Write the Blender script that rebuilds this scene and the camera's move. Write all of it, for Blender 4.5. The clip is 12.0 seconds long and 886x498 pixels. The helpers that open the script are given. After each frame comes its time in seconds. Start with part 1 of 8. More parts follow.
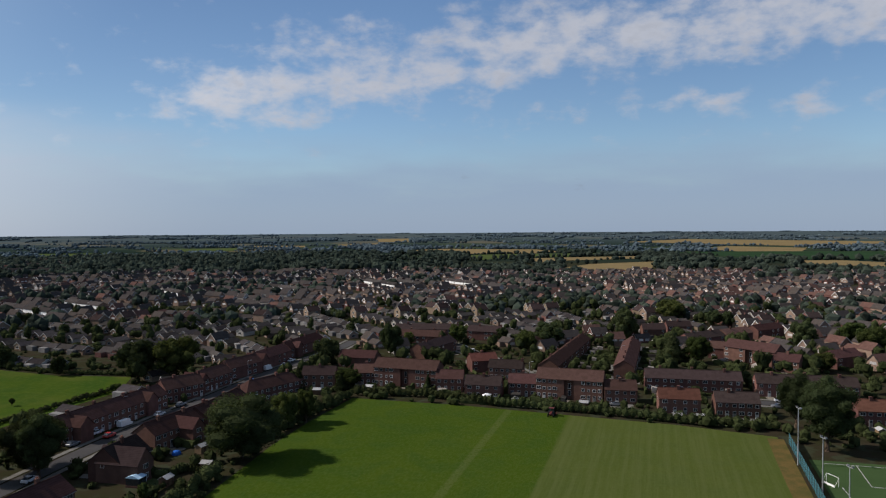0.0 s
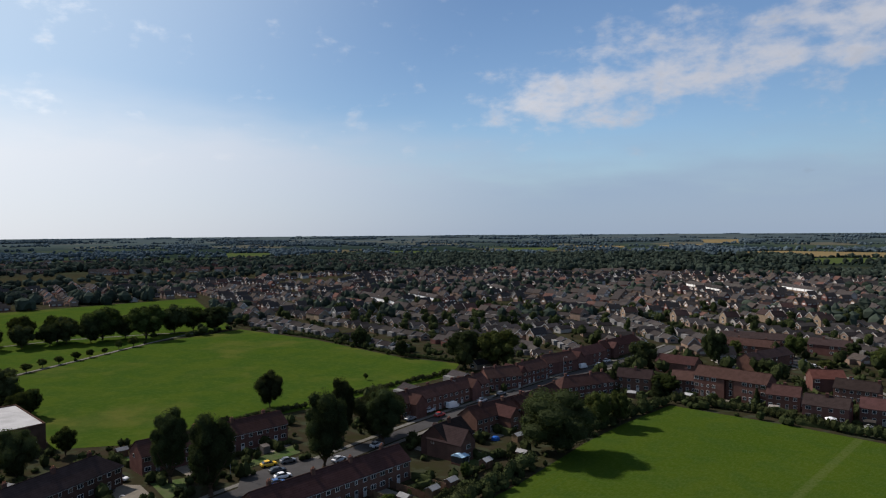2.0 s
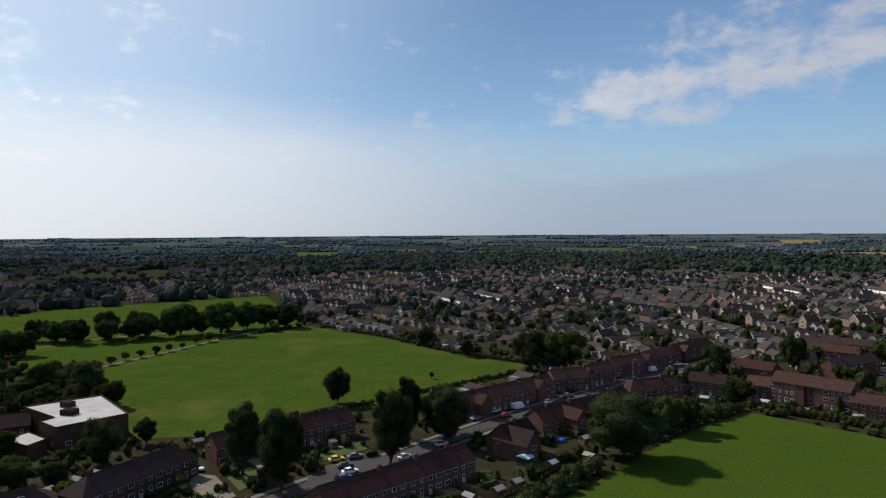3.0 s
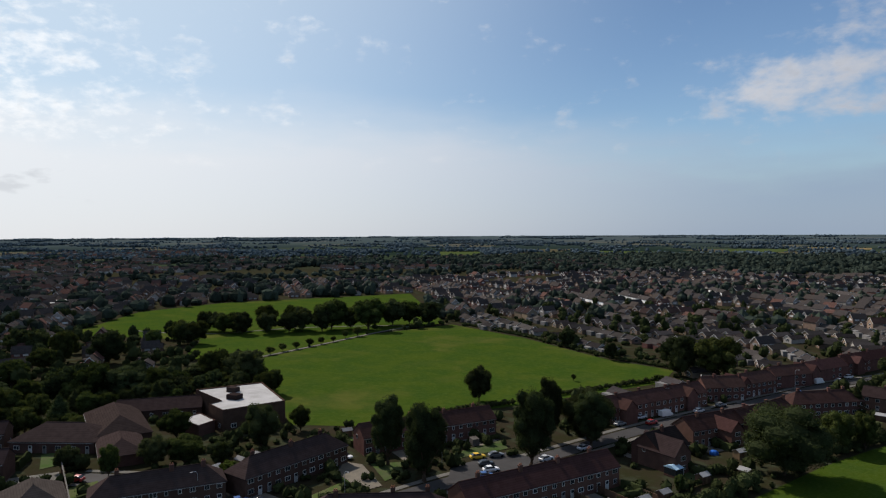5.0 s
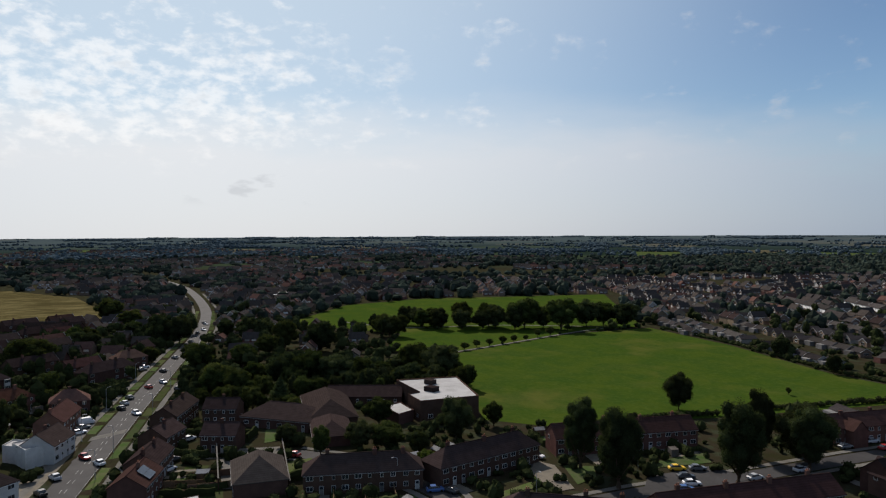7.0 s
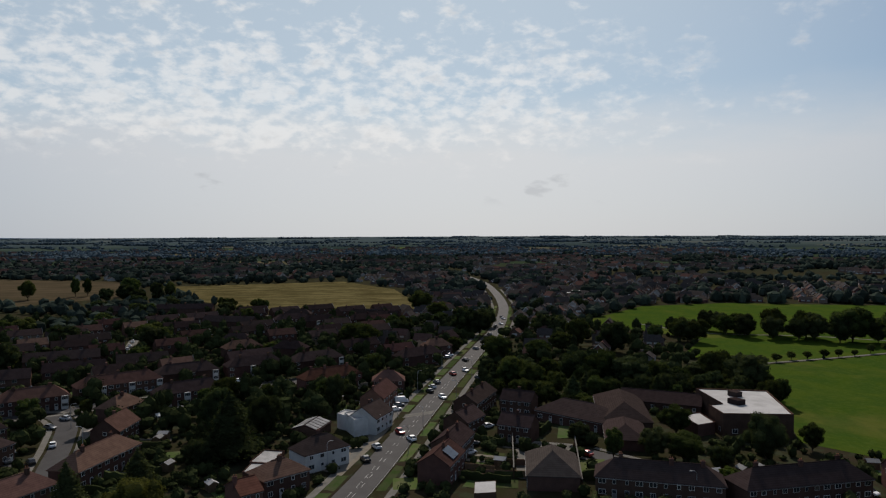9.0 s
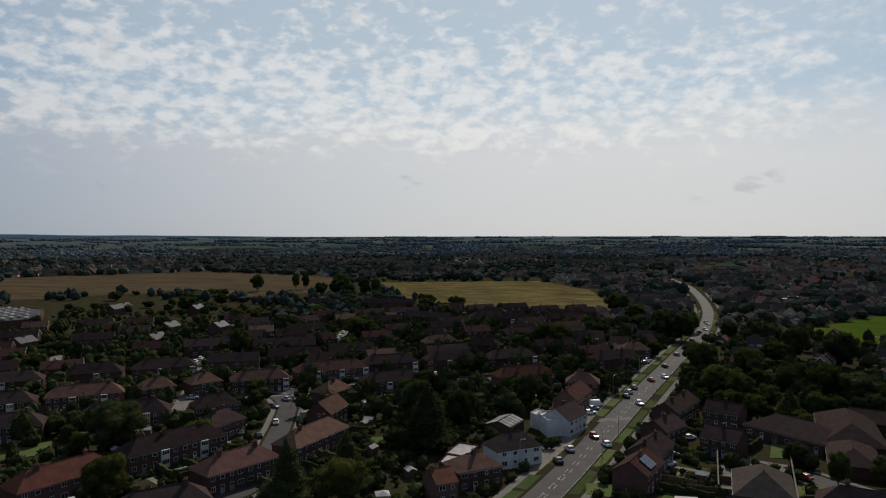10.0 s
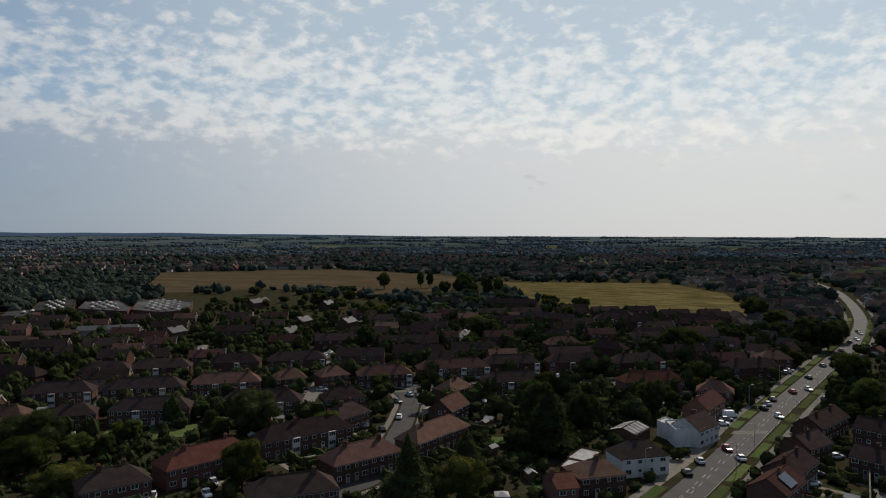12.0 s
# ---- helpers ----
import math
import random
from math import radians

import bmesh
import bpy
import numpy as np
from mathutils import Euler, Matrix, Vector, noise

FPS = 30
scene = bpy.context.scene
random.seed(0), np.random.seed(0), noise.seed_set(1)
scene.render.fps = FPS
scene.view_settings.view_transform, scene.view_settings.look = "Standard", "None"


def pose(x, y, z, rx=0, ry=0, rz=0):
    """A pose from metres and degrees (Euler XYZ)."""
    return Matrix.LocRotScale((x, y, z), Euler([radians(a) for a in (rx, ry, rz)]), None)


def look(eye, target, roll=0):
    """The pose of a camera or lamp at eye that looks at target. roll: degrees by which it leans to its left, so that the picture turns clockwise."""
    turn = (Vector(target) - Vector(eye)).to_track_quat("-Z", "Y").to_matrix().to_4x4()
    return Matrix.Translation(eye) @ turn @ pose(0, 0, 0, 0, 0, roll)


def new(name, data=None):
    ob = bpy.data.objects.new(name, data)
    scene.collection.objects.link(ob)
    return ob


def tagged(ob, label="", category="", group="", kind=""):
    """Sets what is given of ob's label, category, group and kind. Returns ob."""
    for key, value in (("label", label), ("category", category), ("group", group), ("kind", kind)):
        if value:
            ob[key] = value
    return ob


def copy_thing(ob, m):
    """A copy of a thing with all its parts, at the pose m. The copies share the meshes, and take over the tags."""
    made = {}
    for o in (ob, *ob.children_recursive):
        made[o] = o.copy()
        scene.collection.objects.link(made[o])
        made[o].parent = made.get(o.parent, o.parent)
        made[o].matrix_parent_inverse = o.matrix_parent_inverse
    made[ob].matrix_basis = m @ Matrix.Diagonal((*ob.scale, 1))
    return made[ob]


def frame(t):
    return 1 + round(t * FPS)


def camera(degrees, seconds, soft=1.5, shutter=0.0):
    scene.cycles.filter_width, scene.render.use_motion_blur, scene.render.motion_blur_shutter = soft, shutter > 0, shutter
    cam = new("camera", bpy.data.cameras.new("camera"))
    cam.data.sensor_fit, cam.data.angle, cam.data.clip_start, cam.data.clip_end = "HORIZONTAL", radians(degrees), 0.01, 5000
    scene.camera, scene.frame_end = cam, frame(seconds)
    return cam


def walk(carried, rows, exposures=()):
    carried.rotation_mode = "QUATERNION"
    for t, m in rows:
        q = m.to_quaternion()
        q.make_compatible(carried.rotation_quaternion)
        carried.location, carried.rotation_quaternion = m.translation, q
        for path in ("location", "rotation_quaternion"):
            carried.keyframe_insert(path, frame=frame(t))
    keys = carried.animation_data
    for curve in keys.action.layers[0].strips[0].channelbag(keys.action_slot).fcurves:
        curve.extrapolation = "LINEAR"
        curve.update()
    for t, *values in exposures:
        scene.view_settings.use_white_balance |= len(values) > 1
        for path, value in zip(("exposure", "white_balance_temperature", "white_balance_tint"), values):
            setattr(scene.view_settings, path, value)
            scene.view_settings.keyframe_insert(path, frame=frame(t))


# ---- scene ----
cam = camera(65.22, 12.0, soft=1.2)
PATH = [  # seconds, place, tilt, lean, turn
    (0.0, 0.00, 0.00, 60.00, -1.66, 0.40, 0.00),
    (0.1, 0.12, 0.14, 59.99, -1.64, 0.67, 4.69),
    (0.2, 0.24, 0.29, 59.98, -1.61, 0.56, 9.39),
    (0.3, 0.36, 0.43, 59.96, -1.56, 0.67, 13.92),
    (0.4, 0.48, 0.58, 59.95, -1.51, 0.51, 18.23),
    (0.5, 0.60, 0.72, 59.94, -1.48, 0.54, 21.57),
    (1.0, 1.02, 1.26, 59.70, -1.45, 0.49, 23.54),
    (1.5, 1.00, 1.28, 59.68, -1.47, 0.45, 24.07),
    (2.0, 0.97, 1.32, 59.66, -1.46, 0.44, 25.98),
    (2.5, 0.96, 1.34, 59.64, -1.46, 0.41, 28.64),
    (3.0, 0.94, 1.38, 59.62, -1.44, 0.38, 31.44),
    (5.0, 0.54, 1.51, 59.50, -1.39, 0.31, 43.08),
    (5.5, 0.44, 1.55, 59.46, -1.38, 0.33, 46.34),
    (6.0, 0.34, 1.58, 59.44, -1.36, 0.35, 50.12),
    (6.5, 0.24, 1.62, 59.40, -1.37, 0.31, 54.54),
    (8.5, -0.56, 1.50, 59.36, -1.35, 0.22, 75.08),
    (9.0, -0.76, 1.48, 59.35, -1.36, 0.23, 82.84),
    (9.5, -0.96, 1.44, 59.34, -1.34, 0.14, 91.23),
    (10.0, -1.13, 1.52, 59.34, -1.36, 0.10, 98.85),
    (10.5, -1.30, 1.61, 59.34, -1.37, 0.00, 102.84),
    (11.0, -1.46, 1.69, 59.34, -1.36, -0.05, 105.18),
    (11.5, -1.63, 1.78, 59.34, -1.37, -0.05, 108.39),
    (12.0, -1.80, 1.86, 59.34, -1.38, -0.10, 109.05),
]
walk(cam, [(t, pose(x, y, z, 90 + a, b, c)) for t, x, y, z, a, b, c in PATH],
     [(0.0, 0.05, 6450, 16), (0.5, 0.15, 6450, 16), (3.0, 0.17, 6500, 16), (5.0, 0.08, 6550, 15), (6.5, 0.03, 6600, 15), (8.5, -0.2, 6650, 15), (9.5, -0.3, 6750, 15), (10.5, -0.26, 6850, 15), (12.0, -0.22, 6900, 14)])

# ---- light: afternoon sun from the west, thin cloud ----
SUN_EL, SUN_AZ = 39.0, 171.0        # height over the horizon; direction from the x axis
SUN_DIR = Vector((math.cos(radians(SUN_EL)) * math.cos(radians(SUN_AZ)), math.cos(radians(SUN_EL)) * math.sin(radians(SUN_AZ)), math.sin(radians(SUN_EL))))
sun = new("sun", bpy.data.lights.new("sun", "SUN"))
sun.data.energy, sun.data.angle, sun.data.color = 5.0, radians(0.6), (1.0, 0.94, 0.84)
sun.matrix_world = look(SUN_DIR * 100, (0, 0, 0))


class Nodes:
    """Short hand for a node tree."""

    def __init__(self, tree):
        self.tree = tree

    def add(self, kind):
        return self.tree.nodes.new(kind)

    def put(self, socket, value):
        if isinstance(value, bpy.types.NodeSocket):
            self.tree.links.new(value, socket)
        else:
            socket.default_value = value

    def math(self, op, a, b=0.0, c=0.0, clamp=False):
        n = self.add("ShaderNodeMath")
        n.operation, n.use_clamp = op, clamp
        for s, v in zip(n.inputs, (a, b, c)):
            self.put(s, v)
        return n.outputs[0]

    def smooth(self, x, lo, hi, a=0.0, b=1.0):
        n = self.add("ShaderNodeMapRange")
        n.interpolation_type = "SMOOTHSTEP"
        for s, v in zip(n.inputs, (x, lo, hi, a, b)):
            self.put(s, v)
        return n.outputs[0]

    def mix(self, f, a, b, blend="MIX"):
        n = self.add("ShaderNodeMix")
        n.data_type, n.blend_type = "RGBA", blend
        for s, v in zip((n.inputs[0], n.inputs[6], n.inputs[7]), (f, a, b)):
            if isinstance(v, tuple) and len(v) == 3:
                v = (*v, 1)
            self.put(s, v)
        return n.outputs[2]

    def noise(self, vector, scale, detail=3.0, rough=0.55, warp=0.0):
        n = self.add("ShaderNodeTexNoise")
        self.put(n.inputs["Vector"], vector)
        for key, v in (("Scale", scale), ("Detail", detail), ("Roughness", rough), ("Distortion", warp)):
            n.inputs[key].default_value = v
        return n.outputs["Fac"]

    def xyz(self, v):
        n = self.add("ShaderNodeSeparateXYZ")
        self.put(n.inputs[0], v)
        return n.outputs

    def vec(self, x, y, z=0.0):
        n = self.add("ShaderNodeCombineXYZ")
        for s, v in zip(n.inputs, (x, y, z)):
            self.put(s, v)
        return n.outputs[0]


world = bpy.data.worlds.new("sky")
scene.world = world
world.use_nodes = True
world.node_tree.nodes.clear()
W = Nodes(world.node_tree)
sky = W.add("ShaderNodeTexSky")
sky.sky_type, sky.sun_disc, sky.sun_elevation, sky.sun_rotation = "NISHITA", False, radians(SUN_EL), radians((90 - SUN_AZ) % 360)
sky.air_density, sky.dust_density, sky.ozone_density, sky.altitude = 1.0, 0.4, 1.2, 50
way = W.add("ShaderNodeTexCoord").outputs["Generated"]
dx, dy, dz = W.xyz(way)
up = W.math("MAXIMUM", dz, 0.0)
flat = W.math("ADD", up, 0.15)
px, py = W.math("DIVIDE", dx, flat), W.math("DIVIDE", dy, flat)    # the cloud deck, seen from below
deck = W.vec(px, py)
# the sun's side of the sky is whiter
side = W.math("ADD", W.math("MULTIPLY_ADD", dx, SUN_DIR.x, W.math("MULTIPLY", dy, SUN_DIR.y)), W.math("MULTIPLY", dz, SUN_DIR.z))
south = W.math("MULTIPLY_ADD", dy, -0.16, side)      # the south-west is the hazier part
glow = W.smooth(south, 0.12, 0.95)
billow = W.noise(deck, 2.4, 7, 0.6, 0.25)
puff = W.noise(W.vec(dx, dy, W.math("MULTIPLY", dz, 1.8)), 21.0, 6, 0.55, 0.1)
mottle = W.noise(W.vec(dx, dy, W.math("MULTIPLY", dz, 1.9)), 42.0, 4, 0.6)
# the long band of cloud in the north, and a thinner one below it
along = W.math("ADD", W.math("MULTIPLY", px, 0.968), W.math("MULTIPLY", py, -0.253))
across = W.math("ADD", W.math("MULTIPLY", px, 0.253), W.math("MULTIPLY", py, 0.968))
middle = W.math("MULTIPLY_ADD", along, -0.17, 2.36)
band = W.math("MULTIPLY", W.smooth(W.math("ABSOLUTE", W.math("SUBTRACT", across, middle)), 0.62, 0.05), W.smooth(along, -2.25, -1.5))
band2 = W.math("MULTIPLY", W.smooth(W.math("ABSOLUTE", W.math("SUBTRACT", across, 3.12)), 0.34, 0.0), W.smooth(along, -1.6, 0.2))
# flocks of small cloud in the west, closing to a sheet lower down
west = W.smooth(W.math("ADD", W.math("MULTIPLY", dx, -0.9), W.math("MULTIPLY", dy, -0.45)), 0.38, 0.85)
sheet_z = W.math("MULTIPLY", W.smooth(up, 0.085, 0.15), W.smooth(up, 0.34, 0.20))
low_z = W.math("MULTIPLY", W.smooth(up, 0.035, 0.06), W.smooth(up, 0.125, 0.09))
cover = W.math("MAXIMUM", W.math("MULTIPLY", band, 0.21), W.math("MULTIPLY", band2, 0.12))
cover = W.math("MAXIMUM", cover, W.math("MULTIPLY", west, W.math("MULTIPLY_ADD", sheet_z, 0.115, 0.045)))
lump = W.math("ADD", W.math("MULTIPLY", billow, 0.30), W.math("ADD", W.math("MULTIPLY", puff, 0.58), W.math("MULTIPLY", mottle, 0.12)))
fluff = W.noise(W.vec(dx, dy, W.math("MULTIPLY", dz, 2.0)), 36.0, 5, 0.55, 0.15)
flock = W.math("ADD", W.math("MULTIPLY", billow, 0.16), W.math("ADD", W.math("MULTIPLY", puff, 0.34), W.math("MULTIPLY", fluff, 0.50)))
lump = W.math("ADD", W.math("MULTIPLY", lump, W.math("SUBTRACT", 1.0, west)), W.math("MULTIPLY", flock, west))
cloud = W.math("MULTIPLY", W.smooth(W.math("ADD", lump, cover), W.smooth(west, 0, 1, 0.545, 0.568), W.smooth(west, 0, 1, 0.80, 0.73)), W.smooth(up, 0.06, 0.14))
small = W.math("MULTIPLY", W.smooth(W.math("ADD", W.noise(W.vec(dx, dy, W.math("MULTIPLY", dz, 2.3)), 13.0, 4, 0.5), W.math("MULTIPLY", west, 0.06)), 0.69, 0.78), low_z)
# a bright veil low over the land, thicker towards the sun
streak = W.noise(deck, 1.1, 4, 0.5)
veil_top = W.math("ADD", W.smooth(glow, 0.1, 0.6, 0.115, 0.168), W.math("MULTIPLY", W.math("SUBTRACT", streak, 0.5), 0.10))
veil = W.math("MULTIPLY", W.smooth(W.math("SUBTRACT", up, veil_top), 0.03, -0.07), 0.84)
STRENGTH = 0.087
white = W.mix(glow, (5.3, 5.7, 6.2), (12.6, 12.8, 12.3))
haze = W.mix(W.smooth(side, 0.32, 1.04), (3.0, 4.05, 5.5), (10.5, 10.8, 10.6))
shade = W.mix(W.smooth(W.math("ADD", W.math("MULTIPLY", mottle, 0.5), W.math("MULTIPLY", puff, 0.5)), 0.52, 0.68), white, W.mix(0.28, white, (3.4, 3.7, 4.1)))
high = W.math("MULTIPLY", W.smooth(south, 0.42, 0.92), W.smooth(up, 0.9, 0.3, 0.05, 0.62))
dim = W.smooth(side, 0.25, 0.75, 1.0, 0.76)
clear = W.mix(1.0, sky.outputs[0], W.vec(W.math("MULTIPLY", dim, 0.85), W.math("MULTIPLY", dim, 1.03), W.math("MULTIPLY", dim, 1.15)), "MULTIPLY")
colour = W.mix(high, clear, W.mix(glow, (4.5, 6.4, 8.3), (7.9, 9.5, 10.1)))
# unseen thin broken cloud overhead, added to brighten the shaded land
colour = W.mix(W.math("MULTIPLY", W.smooth(up, 0.34, 0.62), W.smooth(billow, 0.35, 0.65, 0.12, 0.34)), colour, (7.4, 8.2, 8.8))
colour = W.mix(veil, colour, haze)
colour = W.mix(W.math("MULTIPLY", cloud, W.smooth(west, 0.0, 1.0, 0.92, 0.52)), colour, shade)
colour = W.mix(W.math("MULTIPLY", small, 0.3), colour, W.mix(glow, (2.4, 2.8, 3.3), (4.2, 4.6, 5.0)))
back = W.add("ShaderNodeBackground")
W.put(back.inputs[0], colour)
back.inputs[1].default_value = STRENGTH
W.put(W.add("ShaderNodeOutputWorld").inputs[0], back.outputs[0])

# ---- materials ----
def material(name, a, b=None, rough=0.8, scale=1.0, fine=12.0, bump=0.15, metal=0.0, jitter=0.0, island=0.0, spec=0.0, extra=None, thin=0.0):
    """A surface that wavers between two colours at two scales. jitter: from object to object; island: from piece to piece; thin: the share of light that leaves let through."""
    m = bpy.data.materials.new(name)
    m.use_nodes = True
    N = Nodes(m.node_tree)
    bsdf = m.node_tree.nodes["Principled BSDF"]
    b = b or tuple(v * 0.7 for v in a)
    where = N.add("ShaderNodeTexCoord").outputs["Object"]
    big, small = N.noise(where, scale, 4), N.noise(where, fine, 3)
    f = N.math("ADD", N.math("MULTIPLY", big, 0.65), N.math("MULTIPLY", small, 0.35))
    c = N.mix(N.smooth(f, 0.36, 0.64), a, b)
    if jitter:
        r = N.add("ShaderNodeObjectInfo").outputs["Random"]
        hsv = N.add("ShaderNodeHueSaturation")
        N.put(hsv.inputs["Value"], N.smooth(r, 0, 1, 1 - jitter, 1 + jitter))
        N.put(hsv.inputs["Hue"], N.smooth(N.math("FRACT", N.math("MULTIPLY", r, 7.3)), 0, 1, 0.5 - jitter * 0.05, 0.5 + jitter * 0.05))
        N.put(hsv.inputs["Color"], c)
        c = hsv.outputs[0]
    if island:
        r = N.add("ShaderNodeNewGeometry").outputs["Random Per Island"]
        hsv = N.add("ShaderNodeHueSaturation")
        N.put(hsv.inputs["Value"], N.smooth(r, 0, 1, 1 - island, 1 + island))
        N.put(hsv.inputs["Color"], c)
        c = hsv.outputs[0]
    if extra:
        c = extra(N, where, c)
    N.put(bsdf.inputs["Base Color"], c)
    bsdf.inputs["Roughness"].default_value = rough
    bsdf.inputs["Metallic"].default_value = metal
    bsdf.inputs["Specular IOR Level"].default_value = spec
    if bump:
        bm = N.add("ShaderNodeBump")
        bm.inputs["Strength"].default_value = bump
        bm.inputs["Distance"].default_value = 0.05
        N.put(bm.inputs["Height"], small)
        N.put(bsdf.inputs["Normal"], bm.outputs[0])
    if thin:
        leafy, mixer = N.add("ShaderNodeBsdfTranslucent"), N.add("ShaderNodeMixShader")
        N.put(leafy.inputs[0], N.mix(1.0, c, (1.9, 2.0, 1.1), "MULTIPLY"))
        mixer.inputs[0].default_value = thin
        N.put(mixer.inputs[1], bsdf.outputs[0])
        N.put(mixer.inputs[2], leafy.outputs[0])
        N.put(m.node_tree.nodes["Material Output"].inputs[0], mixer.outputs[0])
    return m


def courses(step, dark):
    """Rows of tiles or bricks, as thin dark lines."""
    def run(N, where, c):
        z = N.xyz(where)[2]
        line = N.smooth(N.math("PINGPONG", z, step / 2), 0.0, step * 0.2, dark, 1.0)
        return N.mix(1.0, c, N.vec(line, line, line), "MULTIPLY")
    return run


def turf(N, where, c):
    """Worn and dry patches in grass."""
    dry = N.smooth(N.noise(where, 0.022, 5, 0.6), 0.5, 0.72)
    c = N.mix(N.math("MULTIPLY", dry, 0.75), c, (0.088, 0.084, 0.022))
    c = N.mix(N.math("MULTIPLY", N.smooth(N.noise(where, 0.075, 6, 0.65, 0.5), 0.40, 0.62), 0.6), c, (0.022, 0.050, 0.009))
    c = N.mix(N.math("MULTIPLY", N.smooth(N.noise(where, 0.45, 5, 0.7), 0.45, 0.65), 0.4), c, (0.056, 0.080, 0.016))
    return N.mix(N.math("MULTIPLY", N.smooth(N.noise(where, 2.2, 3, 0.7), 0.5, 0.7), 0.3), c, (0.018, 0.040, 0.008))


def mown(N, where, c):
    """Mower's stripes that run away from the town, and a bare track between two cuts."""
    x, y, _ = N.xyz(where)
    u = N.math("ADD", N.math("MULTIPLY", x, 0.955), N.math("MULTIPLY", y, -0.296))      # across the stripes
    wav = N.math("MULTIPLY", N.noise(where, 0.05, 2), 1.2)
    c = N.mix(N.math("MULTIPLY", N.smooth(N.noise(where, 0.09, 6, 0.65, 0.5), 0.42, 0.64), 0.45), c, (0.021, 0.048, 0.009))
    c = N.mix(N.math("MULTIPLY", N.smooth(N.noise(where, 0.9, 5, 0.7), 0.45, 0.65), 0.35), c, (0.052, 0.082, 0.018))
    v = N.math("ADD", N.math("MULTIPLY", x, 0.296), N.math("MULTIPLY", y, 0.955))
    stripe = N.math("MULTIPLY", N.smooth(N.math("PINGPONG", N.math("ADD", u, wav), 1.1), 0.35, 0.75), N.smooth(N.noise(where, 0.11, 3), 0.35, 0.6))
    wide = N.smooth(N.noise(N.vec(N.math("MULTIPLY", u, 0.55), N.math("MULTIPLY", v, 0.012)), 1.0, 6, 0.75), 0.44, 0.60)
    fleck = N.smooth(N.noise(N.vec(N.math("MULTIPLY", u, 2.6), N.math("MULTIPLY", v, 0.5)), 1.0, 4, 0.7), 0.45, 0.62)
    c = N.mix(N.math("MULTIPLY", fleck, 0.28), c, (0.062, 0.078, 0.020))
    cut = N.smooth(u, -27.8, -26.2)
    done = N.math("MULTIPLY", cut, N.smooth(u, 72, 14, 0.45, 1.0))
    c = N.mix(N.math("MULTIPLY", stripe, N.math("MULTIPLY", done, 0.16)), c, (0.085, 0.105, 0.032))
    c = N.mix(N.math("MULTIPLY", wide, N.math("MULTIPLY", done, 0.34)), c, (0.08, 0.095, 0.034))
    c = N.mix(N.math("MULTIPLY", cut, 0.42), c, (0.074, 0.080, 0.026))
    t = N.math("ABSOLUTE", N.math("ADD", u, 46.8))
    track = N.math("MULTIPLY", N.smooth(t, 1.5, 0.7), N.smooth(N.noise(where, 1.2, 4), 0.3, 0.62, 0.05, 0.38))
    return N.mix(track, c, (0.085, 0.095, 0.034))


def crop(N, where, c):
    """Tramlines and laid patches in ripe grain."""
    x, y, _ = N.xyz(where)
    u = N.math("ADD", N.math("MULTIPLY", x, 0.35), N.math("MULTIPLY", y, 0.94))
    rows = N.smooth(N.math("PINGPONG", N.math("ADD", u, N.math("MULTIPLY", N.noise(where, 0.03, 2), 14)), 7.0), 0.3, 2.6)
    laid = N.smooth(N.noise(N.vec(N.math("MULTIPLY", x, 0.11), N.math("MULTIPLY", y, 0.022)), 1.0, 6, 0.7, 0.4), 0.40, 0.60)
    c = N.mix(N.math("MULTIPLY", N.math("SUBTRACT", 1.0, rows), 0.14), c, (0.08, 0.06, 0.02))
    c = N.mix(N.math("MULTIPLY", N.smooth(N.noise(N.vec(N.math("MULTIPLY", x, 0.05), N.math("MULTIPLY", y, 0.03)), 1.0, 8, 0.72, 1.2), 0.46, 0.62), 0.75), c, (0.055, 0.042, 0.016))
    return N.mix(N.math("MULTIPLY", laid, 0.8), c, (0.040, 0.035, 0.014))


def stubble(N, where, c):
    """Lines left by the harvester and greener weeds."""
    x, y, _ = N.xyz(where)
    lines = N.smooth(N.noise(N.vec(N.math("MULTIPLY", x, 0.05), N.math("MULTIPLY", y, 0.014)), 1.0, 5, 0.65, 0.3), 0.42, 0.62)
    return N.mix(N.math("MULTIPLY", lines, 0.6), c, (0.030, 0.027, 0.015))


def country(N, where, c):
    """Farmland far off: a patchwork of pasture, stubble and wood; gardens near by."""
    v = N.add("ShaderNodeTexVoronoi")
    v.feature = "F1"
    N.put(v.inputs["Vector"], where)
    v.inputs["Scale"].default_value = 0.0042
    pick = N.xyz(v.outputs["Color"])
    x, y, _ = N.xyz(where)
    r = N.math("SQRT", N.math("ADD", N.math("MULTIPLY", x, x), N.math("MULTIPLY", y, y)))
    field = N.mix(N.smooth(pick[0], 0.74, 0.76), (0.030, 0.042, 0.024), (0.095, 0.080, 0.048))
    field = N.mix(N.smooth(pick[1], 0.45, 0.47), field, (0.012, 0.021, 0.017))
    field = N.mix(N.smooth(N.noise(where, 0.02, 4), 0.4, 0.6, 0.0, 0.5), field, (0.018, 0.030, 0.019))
    # painted haze: the fields turn blue-grey with distance
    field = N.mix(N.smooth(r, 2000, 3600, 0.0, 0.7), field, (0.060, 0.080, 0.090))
    plot = N.mix(N.smooth(N.noise(where, 0.18, 4), 0.50, 0.62), c, (0.032, 0.036, 0.021))
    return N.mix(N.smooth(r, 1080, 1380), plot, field)


